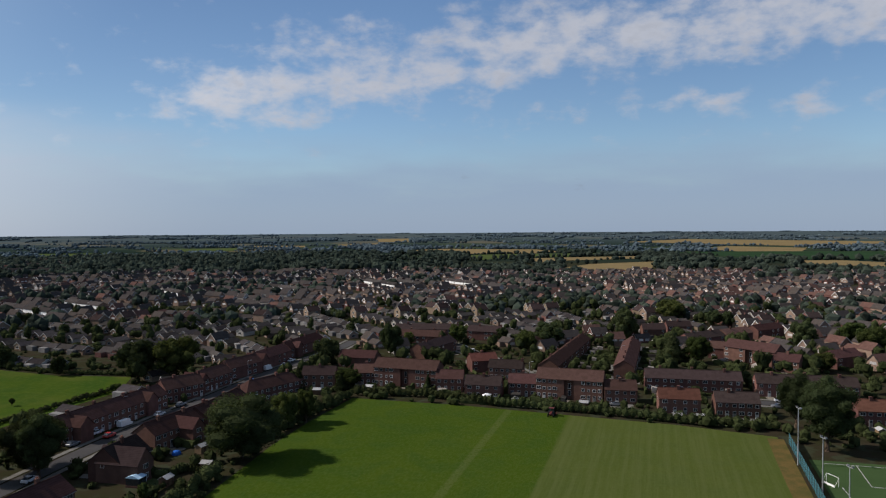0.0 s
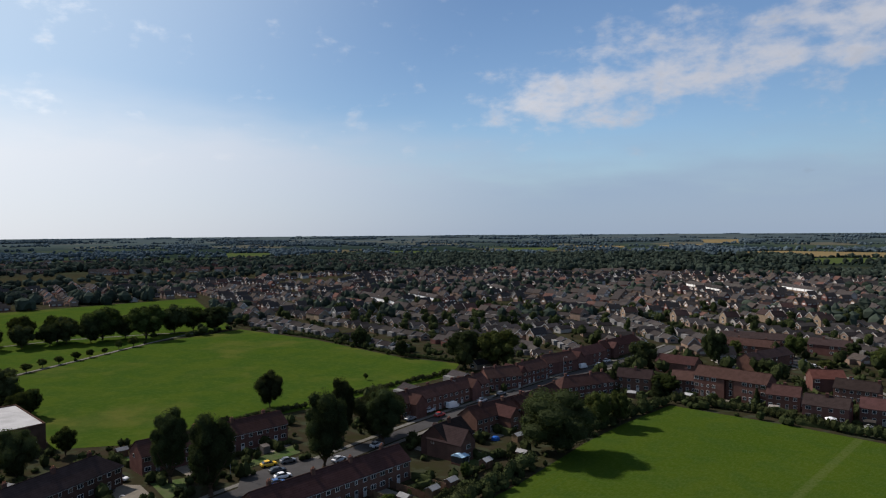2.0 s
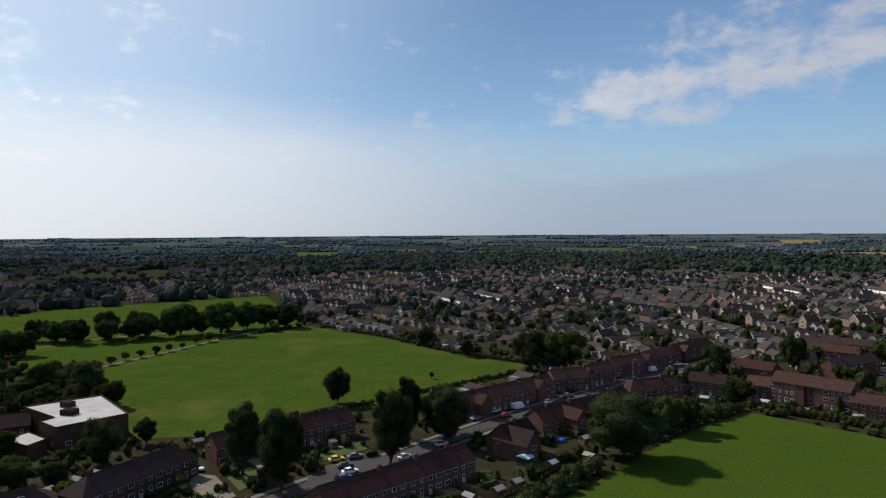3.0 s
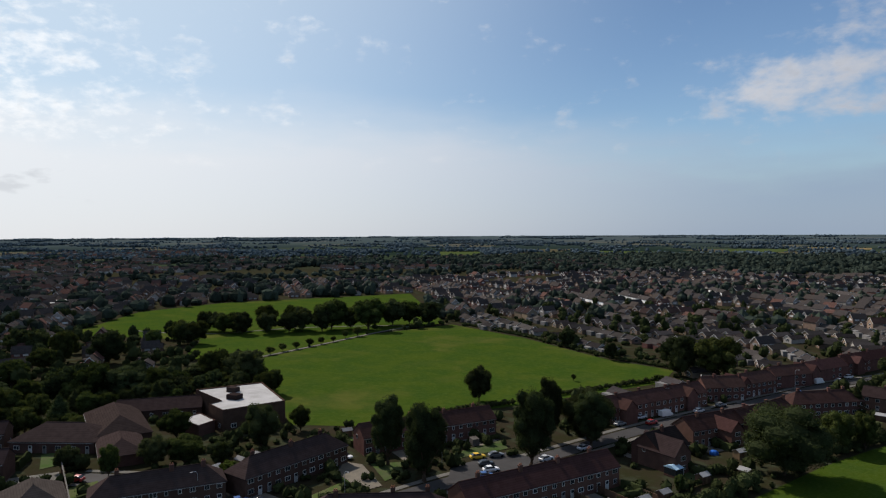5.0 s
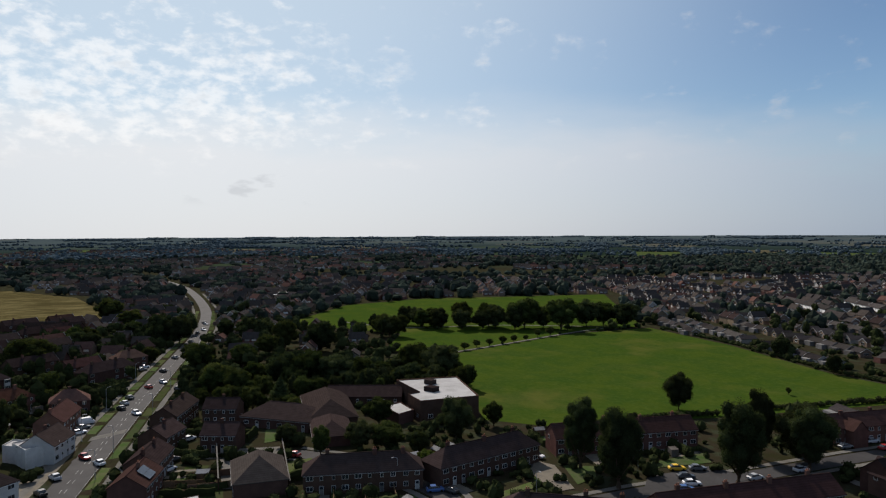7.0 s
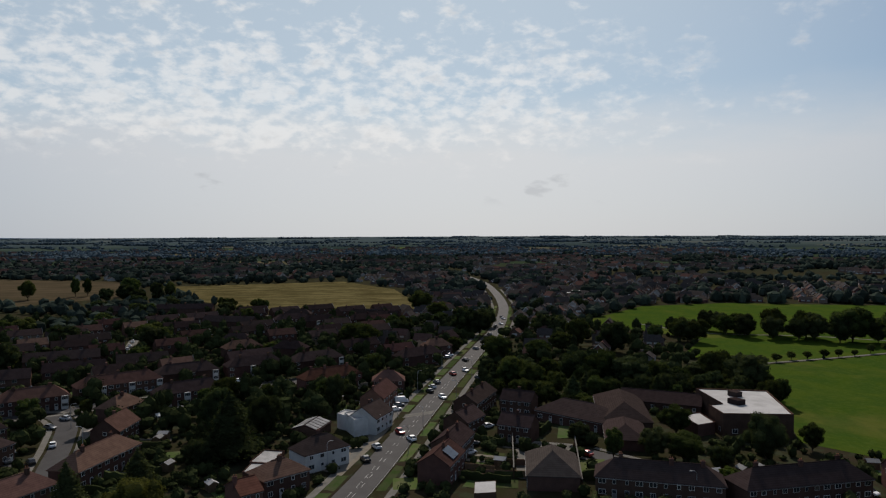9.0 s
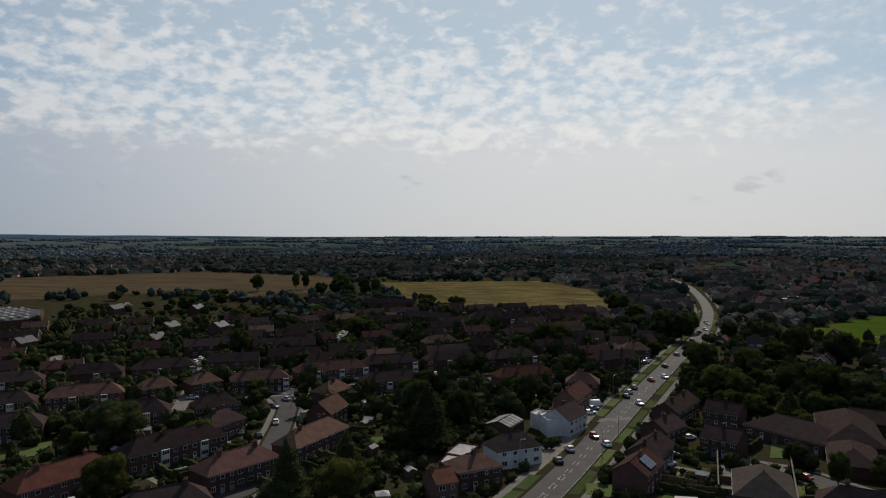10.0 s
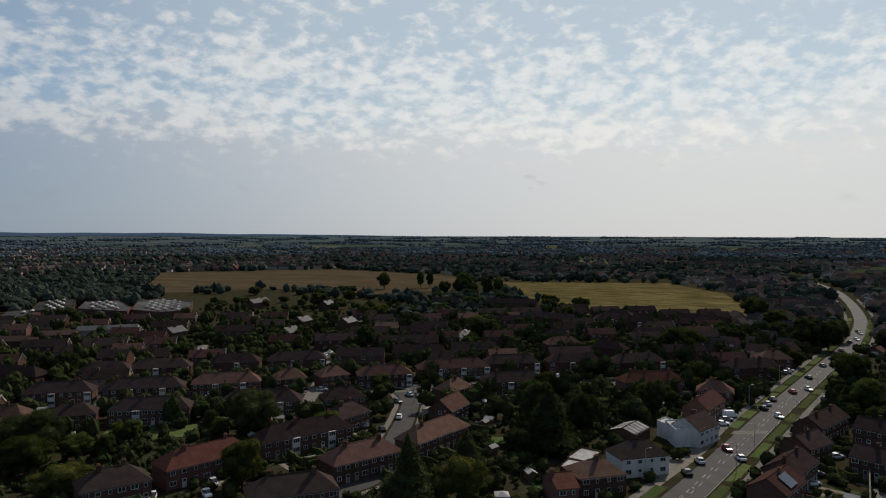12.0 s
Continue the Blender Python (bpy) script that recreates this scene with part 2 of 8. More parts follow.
MAT = dict(
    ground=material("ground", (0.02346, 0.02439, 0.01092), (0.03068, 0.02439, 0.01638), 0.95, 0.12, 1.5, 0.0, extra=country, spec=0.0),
    grass=material("grass", (0.033, 0.059, 0.0075), (0.043, 0.065, 0.009), 0.9, 0.05, 2.5, 0.1, extra=turf, spec=0.0),
    mown=material("mown_grass", (0.029, 0.053, 0.005), (0.036, 0.058, 0.006), 0.9, 0.04, 2.5, 0.1, extra=mown, spec=0.0),
    lawn=material("lawn", (0.04271, 0.06901, 0.01915), (0.06668, 0.07246, 0.03592), 0.9, 0.3, 5, 0.1, jitter=0.3, spec=0.0),
    pitch=material("pitch_turf", (0.034, 0.06, 0.022), (0.04, 0.068, 0.026), 0.8, 0.1, 4, 0.05),
    wheat=material("stubble", (0.074, 0.056, 0.034), (0.058, 0.045, 0.029), 0.95, 0.02, 0.8, 0.2, extra=stubble),
    pale_stubble=material("pale_stubble", (0.17, 0.1275, 0.06375), (0.1403, 0.1062, 0.0527), 0.95, 0.02, 0.8, 0.0),
    meadow=material("far_meadow", (0.060, 0.080, 0.026), (0.045, 0.062, 0.022), 0.95, 0.01, 0.3, 0.0),
    dark_crop=material("root_crop", (0.022, 0.046, 0.022), (0.018, 0.036, 0.018), 0.95, 0.01, 0.3, 0.0),
    dry_grass=material("dry_grass", (0.105, 0.072, 0.026), (0.066, 0.060, 0.020), 0.95, 0.25, 2.5, 0.1),
    gold=material("ripe_grain", (0.1261, 0.1061, 0.0468), (0.1017, 0.08399, 0.03742), 0.95, 0.05, 0.8, 0.3, extra=crop),
    road=material("asphalt", (0.056, 0.054, 0.053), (0.042, 0.04, 0.0395), 0.72, 0.15, 6, 0.1, spec=0.03),
    paving=material("paving", (0.1472, 0.1398, 0.1251), (0.1104, 0.1067, 0.09568), 0.85, 0.4, 5, 0.1),
    gravel=material("pale_gravel", (0.1728, 0.1536, 0.1216), (0.128, 0.1152, 0.096), 0.9, 0.4, 6, 0.2),
    white_line=material("road_paint", (0.42, 0.42, 0.40), (0.22, 0.22, 0.21), 0.6, 1, 8, 0.05),
    brick_red=material("red_brick", (0.134, 0.071, 0.057), (0.099, 0.053, 0.043), 0.9, 0.5, 7, 0.2, jitter=0.18),
    brick_brown=material("brown_brick", (0.09, 0.052, 0.041), (0.0666, 0.0385, 0.0303), 0.9, 0.5, 7, 0.2, jitter=0.18),
    brick_buff=material("buff_brick", (0.189, 0.1384, 0.09956), (0.1401, 0.1046, 0.07762), 0.9, 0.5, 7, 0.2, jitter=0.25, island=0.2),
    render_white=material("white_render", (0.5084, 0.5002, 0.4756), (0.41, 0.4018, 0.3772), 0.85, 0.4, 5, 0.1, jitter=0.08),
    tile_red=material("red_roof_tile", (0.069, 0.038, 0.034), (0.052, 0.029, 0.025), 0.85, 0.7, 6, 0.3, jitter=0.22, extra=courses(0.32, 0.75)),
    tile_orange=material("orange_roof_tile", (0.1, 0.046, 0.034), (0.074, 0.034, 0.0252), 0.8, 0.7, 6, 0.3, jitter=0.18, extra=courses(0.32, 0.75)),
    tile_brown=material("brown_roof_tile", (0.043, 0.031, 0.029), (0.0318, 0.0229, 0.0215), 0.8, 0.7, 6, 0.3, jitter=0.25, extra=courses(0.32, 0.75)),
    tile_slate=material("dark_roof_tile", (0.043, 0.038, 0.038), (0.0318, 0.0281, 0.0281), 0.8, 0.7, 6, 0.3, jitter=0.35, extra=courses(0.32, 0.75)),
    tile_grey=material("grey_roof_tile", (0.056, 0.05, 0.047), (0.0414, 0.037, 0.0348), 0.75, 0.7, 6, 0.3, jitter=0.3, extra=courses(0.32, 0.75)),
    tile_tan=material("tan_roof_tile", (0.11, 0.066, 0.052), (0.0814, 0.0488, 0.0385), 0.8, 0.7, 6, 0.3, jitter=0.2, extra=courses(0.32, 0.75)),
    tile_sheen=material("smooth_roof_slate", (0.06, 0.06, 0.065), (0.045, 0.045, 0.05), 0.62, 0.7, 6, 0.1, spec=0.05, jitter=0.3),
    tile_hall=material("weathered_grey_tile", (0.068, 0.057, 0.051), (0.0503, 0.0422, 0.0377), 0.85, 0.7, 6, 0.2, extra=courses(0.32, 0.75)),
    white_paint=material("white_paint", (0.8, 0.8, 0.78), (0.7, 0.7, 0.68), 0.5, 1, 9, 0.03),
    glass=material("window_glass", (0.02, 0.024, 0.028), (0.03, 0.034, 0.04), 0.08, 0.6, 3, 0.0, spec=0.7),
    board=material("weathered_board_paint", (0.46, 0.45, 0.43), (0.34, 0.335, 0.32), 0.7, 1, 9, 0.03, jitter=0.45, island=0.45),
    render_cream=material("cream_render", (0.30, 0.28, 0.25), (0.24, 0.225, 0.20), 0.85, 0.4, 5, 0.1, jitter=0.2, island=0.3),
    frame_paint=material("window_frame_paint", (0.50, 0.50, 0.48), (0.40, 0.40, 0.39), 0.5, 1, 9, 0.03, jitter=0.35),
    door_paint=material("door_paint", (0.30, 0.30, 0.29), (0.24, 0.24, 0.23), 0.5, 1, 9, 0.03, jitter=0.6),
    clay=material("clay_pot", (0.30, 0.13, 0.08), None, 0.85, 2, 9, 0.1),
    flat_roof=material("pale_roof_felt", (0.4, 0.392, 0.384), (0.304, 0.3, 0.288), 0.7, 0.2, 3, 0.1),
    flat_felt=material("dark_felt", (0.15, 0.146, 0.14), (0.105, 0.103, 0.10), 0.8, 0.5, 4, 0.1, jitter=0.35),
    lead=material("grey_felt", (0.29, 0.285, 0.28), (0.20, 0.20, 0.195), 0.7, 0.5, 4, 0.1, jitter=0.3),
    metal=material("galvanised_steel", (0.42, 0.43, 0.44), (0.33, 0.34, 0.35), 0.5, 1, 8, 0.05, metal=0.6),
    shed_metal=material("pale_sheet_metal", (0.0693, 0.07206, 0.07344), (0.05544, 0.05821, 0.05958), 0.45, 0.1, 2, 0.1, metal=0.3, jitter=0.25),
    factory_roof=material("factory_roof", (0.06, 0.063, 0.066), (0.036, 0.0378, 0.0396), 0.8, 0.08, 1.2, 0.1, jitter=0.4),
    solar=material("solar_glass", (0.03, 0.035, 0.05), (0.04, 0.045, 0.06), 0.12, 2, 9, 0.0, spec=0.8),
    wood=material("weathered_wood", (0.15, 0.095, 0.06), (0.10, 0.068, 0.045), 0.9, 0.8, 9, 0.2, jitter=0.3),
    bark=material("bark", (0.09, 0.065, 0.045), (0.06, 0.045, 0.032), 0.95, 1, 8, 0.4),
    leaf=material("leaves", (0.042, 0.053, 0.017), (0.0311, 0.0392, 0.0126), 0.7, 0.25, 2.5, 0.0, jitter=0.35, island=0.22, spec=0.0, thin=0.25),
    leaf_dark=material("dark_leaves", (0.034, 0.043, 0.019), (0.0252, 0.0318, 0.0141), 0.7, 0.25, 2.5, 0.0, jitter=0.3, island=0.22, spec=0.0, thin=0.25),
    leaf_brown=material("olive_leaves", (0.05669, 0.05865, 0.01683), (0.04106, 0.04496, 0.01309), 0.7, 0.25, 2.5, 0.0, jitter=0.2, island=0.22, spec=0.0, thin=0.25),
    leaf_pale=material("pale_leaves", (0.05982, 0.07351, 0.01555), (0.04223, 0.05683, 0.01317), 0.7, 0.25, 2.5, 0.0, jitter=0.3, island=0.2, spec=0.0, thin=0.25),
    hedge=material("hedge_leaves", (0.04, 0.048, 0.019), (0.0296, 0.0355, 0.0141), 0.75, 0.3, 3, 0.0, jitter=0.25, island=0.25, spec=0.0),
    # far leaves bluer than near ones: a slight haze tint in the colour
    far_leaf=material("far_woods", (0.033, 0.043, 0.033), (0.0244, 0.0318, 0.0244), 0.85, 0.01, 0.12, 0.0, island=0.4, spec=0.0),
    # haze of the distance painted into this leaf colour as pale blue
    hazed_leaf=material("distant_woods", (0.066, 0.09, 0.102), (0.0541, 0.0738, 0.0836), 0.9, 0.003, 0.03, 0.0, island=0.25, spec=0.0),
    rubber=material("tyre_rubber", (0.02, 0.02, 0.02), None, 0.85, 2, 9, 0.0),
    blue_mesh=material("green_blue_mesh", (0.06, 0.17, 0.19), (0.05, 0.14, 0.16), 0.7, 0.5, 6, 0.0),
    blue_fabric=material("blue_fabric", (0.03, 0.12, 0.42), None, 0.7, 1, 6, 0.1),
    white_fabric=material("white_fabric", (0.75, 0.75, 0.73), None, 0.8, 1, 6, 0.1),
    red_fabric=material("red_fabric", (0.5, 0.04, 0.04), None, 0.8, 1, 6, 0.1),
)
for key, c in (("white", (0.75, 0.75, 0.75)), ("silver", (0.42, 0.43, 0.45)), ("black", (0.018, 0.018, 0.02)), ("grey", (0.12, 0.125, 0.13)),
               ("red", (0.35, 0.025, 0.02)), ("blue", (0.03, 0.09, 0.26)), ("yellow", (0.75, 0.45, 0.02)), ("teal", (0.12, 0.35, 0.38))):
    MAT["car_" + key] = material("car_paint_" + key, c, tuple(v * 0.93 for v in c), 0.28, 0.5, 3, 0.0, spec=0.6)
import collections

# ---- builders ----
def mesh_of(name, verts, faces, *mats, slots=None):
    me = bpy.data.meshes.new(name)
    me.from_pydata([tuple(v) for v in verts], [], [tuple(f) for f in faces])
    for m in mats:
        me.materials.append(MAT[m] if isinstance(m, str) else m)
    if slots:
        me.polygons.foreach_set("material_index", slots)
    me.update()
    return me


def part(name, me, parent=None, m=None, label=""):
    """A mesh as one object under a thing or a part."""
    ob = new(name, me)
    ob.parent = parent
    if m is not None:
        ob.matrix_basis = m
    if label:
        tagged(ob, label)
    return ob


def empty(name, m, label, category, group="", kind=""):
    ob = new(name)
    ob.empty_display_size = 0.3
    ob.matrix_basis = m
    return tagged(ob, label, category, group, kind)


def box(x0, y0, z0, x1, y1, z1):
    v = [(x0, y0, z0), (x1, y0, z0), (x1, y1, z0), (x0, y1, z0), (x0, y0, z1), (x1, y0, z1), (x1, y1, z1), (x0, y1, z1)]
    f = [(0, 3, 2, 1), (4, 5, 6, 7), (0, 1, 5, 4), (1, 2, 6, 5), (2, 3, 7, 6), (3, 0, 4, 7)]
    return v, f


def join(*solids):
    v, f = [], []
    for a, b in solids:
        n = len(v)
        v += list(a)
        f += [tuple(i + n for i in p) for p in b]
    return v, f


def tube(path, radii, sides=6):
    """A round bar along points, with a radius at each."""
    v, f = [], []
    for k, p in enumerate(path):
        d = Vector(path[min(k + 1, len(path) - 1)]) - Vector(path[max(k - 1, 0)])
        q = d.to_track_quat("Z", "Y")
        for s in range(sides):
            a = 2 * math.pi * s / sides
            v.append(Vector(p) + q @ Vector((math.cos(a) * radii[k], math.sin(a) * radii[k], 0)))
    for k in range(len(path) - 1):
        for s in range(sides):
            a, b = k * sides + s, k * sides + (s + 1) % sides
            f.append((a, b, b + sides, a + sides))
    f.append(tuple(range(sides))[::-1])
    f.append(tuple(range((len(path) - 1) * sides, len(path) * sides)))
    return v, f


CACHE = {}
HOUSES = []    # blocks of houses, for their gardens
TAKEN = []     # spots that are built over: x, y, radius


def cached(key, make):
    if key not in CACHE:
        CACHE[key] = make()
    return CACHE[key]


def grid_plate(w, h, cols, y, depth, panes, z_rows=1):
    """A window as one plate: frame bars all in one piece, its lights left open or glazed."""
    b = 0.09
    xs, kinds = [-w / 2, -w / 2 + b], [0]
    for k in range(1, cols + 1):
        right = -w / 2 + w * k / cols
        if k < cols:
            xs += [right - 0.035, right + 0.035]
            kinds += [1, 0]
        else:
            xs += [right - b, right]
            kinds += [1, 0]
    zs, rows = [0, b, h - b, h], [0, 1, 0]
    v = [(x, y - depth, z) for z in zs for x in xs]
    n = len(xs)
    f, s = [], []
    for r in range(3):
        for c in range(n - 1):
            lit = kinds[c] and rows[r]
            if lit and not panes:
                continue
            f.append((r * n + c, r * n + c + 1, (r + 1) * n + c + 1, (r + 1) * n + c))
            s.append(1 if lit else 0)
    k = len(v)
    v += [(-w / 2, y, 0), (w / 2, y, 0), (w / 2, y, h), (-w / 2, y, h)]
    for p, q in (((0, n - 1), (k, k + 1)), ((n - 1, 4 * n - 1), (k + 1, k + 2)), ((4 * n - 1, 3 * n), (k + 2, k + 3)), ((3 * n, 0), (k + 3, k))):
        f.append((p[1], p[0], q[0], q[1]))
        s.append(0)
    return mesh_of("window", v, f, "frame_paint", "glass", slots=s)


def window(parent, m, w=1.3, h=1.15, cols=2, pane=True):
    ob = part("window", cached(("w", w, h, cols, pane), lambda: grid_plate(w, h, cols, 0, 0.07, not pane)), parent, m)
    if pane:
        part("pane", cached(("p", w, h), lambda: mesh_of("pane", *box(-w / 2 + 0.06, -0.03, 0.06, w / 2 - 0.06, -0.005, h - 0.06), "glass")), ob)
    return ob


def door_mesh():
    v = [(-0.5, -0.07, 0), (0.5, -0.07, 0), (0.5, -0.07, 2.1), (-0.5, -0.07, 2.1), (-0.4, -0.09, 0.08), (0.4, -0.09, 0.08), (0.4, -0.09, 2.0), (-0.4, -0.09, 2.0), (-0.5, 0, 0), (0.5, 0, 0), (0.5, 0, 2.1), (-0.5, 0, 2.1), (-0.4, -0.09, 1.35), (0.4, -0.09, 1.35)]
    f = [(0, 1, 5, 4), (1, 2, 6, 13, 5), (2, 3, 7, 6), (3, 0, 4, 12, 7), (4, 5, 13, 12), (12, 13, 6, 7), (1, 0, 8, 9), (2, 1, 9, 10), (3, 2, 10, 11), (0, 3, 11, 8)]
    return mesh_of("door", v, f, "frame_paint", "door_paint", "glass", slots=[0, 0, 0, 0, 1, 2, 0, 0, 0, 0])


def roof_solid(L, D, z0, z1, hip, over=0.35, thick=0.16):
    l, d = L / 2 + (over if hip else 0.18), D / 2 + over
    drop = (z1 - z0) / (D / 2) * over
    e = z0 - drop
    r = max(l - d, 0.05) if hip else l
    v = [(-l, -d, e), (l, -d, e), (l, d, e), (-l, d, e), (-r, 0, z1), (r, 0, z1)]
    v += [(-l, -d, e + thick), (l, -d, e + thick), (l, d, e + thick), (-l, d, e + thick), (-r, 0, z1 + thick), (r, 0, z1 + thick)]
    if hip:
        top = [(6, 7, 11, 10), (7, 8, 11), (8, 9, 10, 11), (9, 6, 10)]
        side = [(0, 1, 7, 6), (1, 2, 8, 7), (2, 3, 9, 8), (3, 0, 6, 9)]
        return v, top + side + [(0, 3, 2, 1)]
    top = [(6, 7, 11, 10), (8, 9, 10, 11)]
    side = [(0, 1, 7, 6), (2, 3, 9, 8), (0, 6, 10, 4), (4, 10, 9, 3), (1, 5, 11, 7), (5, 2, 8, 11)]
    return v, top + side + [(0, 4, 5, 1), (4, 3, 2, 5)]


def wall_solid(L, D, z0, z1, hip):
    l, d = L / 2, D / 2
    v, f = box(-l, -d, 0, l, d, z0)
    if not hip:
        n = len(v)
        v += [(-l, 0, z1), (l, 0, z1)]
        f = [p for p in f if p not in ((4, 5, 6, 7), (1, 2, 6, 5), (3, 0, 4, 7))]
        f += [(1, 2, 6, n + 1, 5), (3, 0, 4, n, 7), (4, 5, n + 1, n), (6, 7, n, n + 1)]
    return v, f


def notched_wall(L, D, z0, z1, n, deep, side):
    """Walls of a gabled block whose middle stands back on one side."""
    l, d = L / 2, D / 2
    p = [(-l, -d), (-n, -d), (-n, -d + deep), (n, -d + deep), (n, -d), (l, -d), (l, d), (-l, d)]
    if side > 0:
        p = [(-x, -y) for x, y in p]
    k = len(p)
    v = [(x, y, 0) for x, y in p] + [(x, y, z0) for x, y in p] + [(-l, 0, z1), (l, 0, z1)]
    f = [(i, (i + 1) % k, k + (i + 1) % k, k + i) for i in range(k)]
    a, b = (2 * k, 2 * k + 1) if side < 0 else (2 * k + 1, 2 * k)
    return v, f + [(k + 5, k + 6, b), (k + 7, k, a), (k + 6, k + 7, a, b)]


def chimney_solid(w):
    levels = [(0, -1.5), (0, 0.78), (0.07, 0.8), (0.07, 0.95), (0, 1.0)]
    v = [p for g, z in levels for p in ((-w / 2 - g, -0.3 - g, z), (w / 2 + g, -0.3 - g, z), (w / 2 + g, 0.3 + g, z), (-w / 2 - g, 0.3 + g, z))]
    f = [(4 * k + i, 4 * k + (i + 1) % 4, 4 * k + 4 + (i + 1) % 4, 4 * k + 4 + i) for k in range(4) for i in range(4)]
    return v, f + [(3, 2, 1, 0), (16, 17, 18, 19)]


def chimney(parent, x, y, z, mat, pots=2, w=0.9):
    c = part("chimney", cached(("ch", mat, w), lambda: mesh_of("chimney", *chimney_solid(w), mat)), parent, pose(x, y, z))
    for k in range(pots):
        part("chimney_pot", cached("pot", lambda: mesh_of("chimney_pot", *tube([(0, 0, 0), (0, 0, 0.4)], [0.14, 0.11], 7), "clay")), c, pose((k - (pots - 1) / 2) * 0.42, 0, 1.0))


PALETTE = {  # wall, roof, words
    "flat": ("brick_red", "tile_red", "red brick", "red-brown tiled"),
    "brown": ("brick_red", "tile_brown", "red brick", "brown tiled"),
    "terr": ("brick_red", "tile_red", "dark red brick", "dull red tiled"),
    "orange": ("brick_red", "tile_orange", "red brick", "orange tiled"),
    "dark": ("brick_brown", "tile_brown", "brown brick", "dark brown tiled"),
    "tan": ("brick_brown", "tile_tan", "brown brick", "tan tiled"),
    "buff": ("brick_buff", "tile_brown", "buff brick", "brown tiled"),
    "white": ("render_white", "tile_brown", "white rendered", "dark brown tiled"),
    "sheen": ("brick_brown", "tile_sheen", "brown brick", "smooth grey tiled"),
    "hall": ("brick_brown", "tile_hall", "brown brick", "grey tiled"),
    "grey": ("brick_buff", "tile_grey", "pale brick", "grey tiled"),
}


def bay_solid():
    """A two-storey bay in one piece, its window bands set back a little."""
    prof = [(0, 0), (-0.55, 0), (-0.55, 0.92), (-0.46, 0.92), (-0.46, 2.18), (-0.55, 2.18), (-0.55, 3.3), (-0.46, 3.3), (-0.46, 4.5), (-0.66, 4.5), (-0.66, 4.62), (0, 4.7)]
    k = len(prof)
    v = [(s * 1.05, y, z) for s in (-1, 1) for y, z in prof]
    return v, [(i, k + i, k + (i + 1) % k, (i + 1) % k) for i in range(k)] + [tuple(range(k)), tuple(range(2 * k - 1, k - 1, -1))]


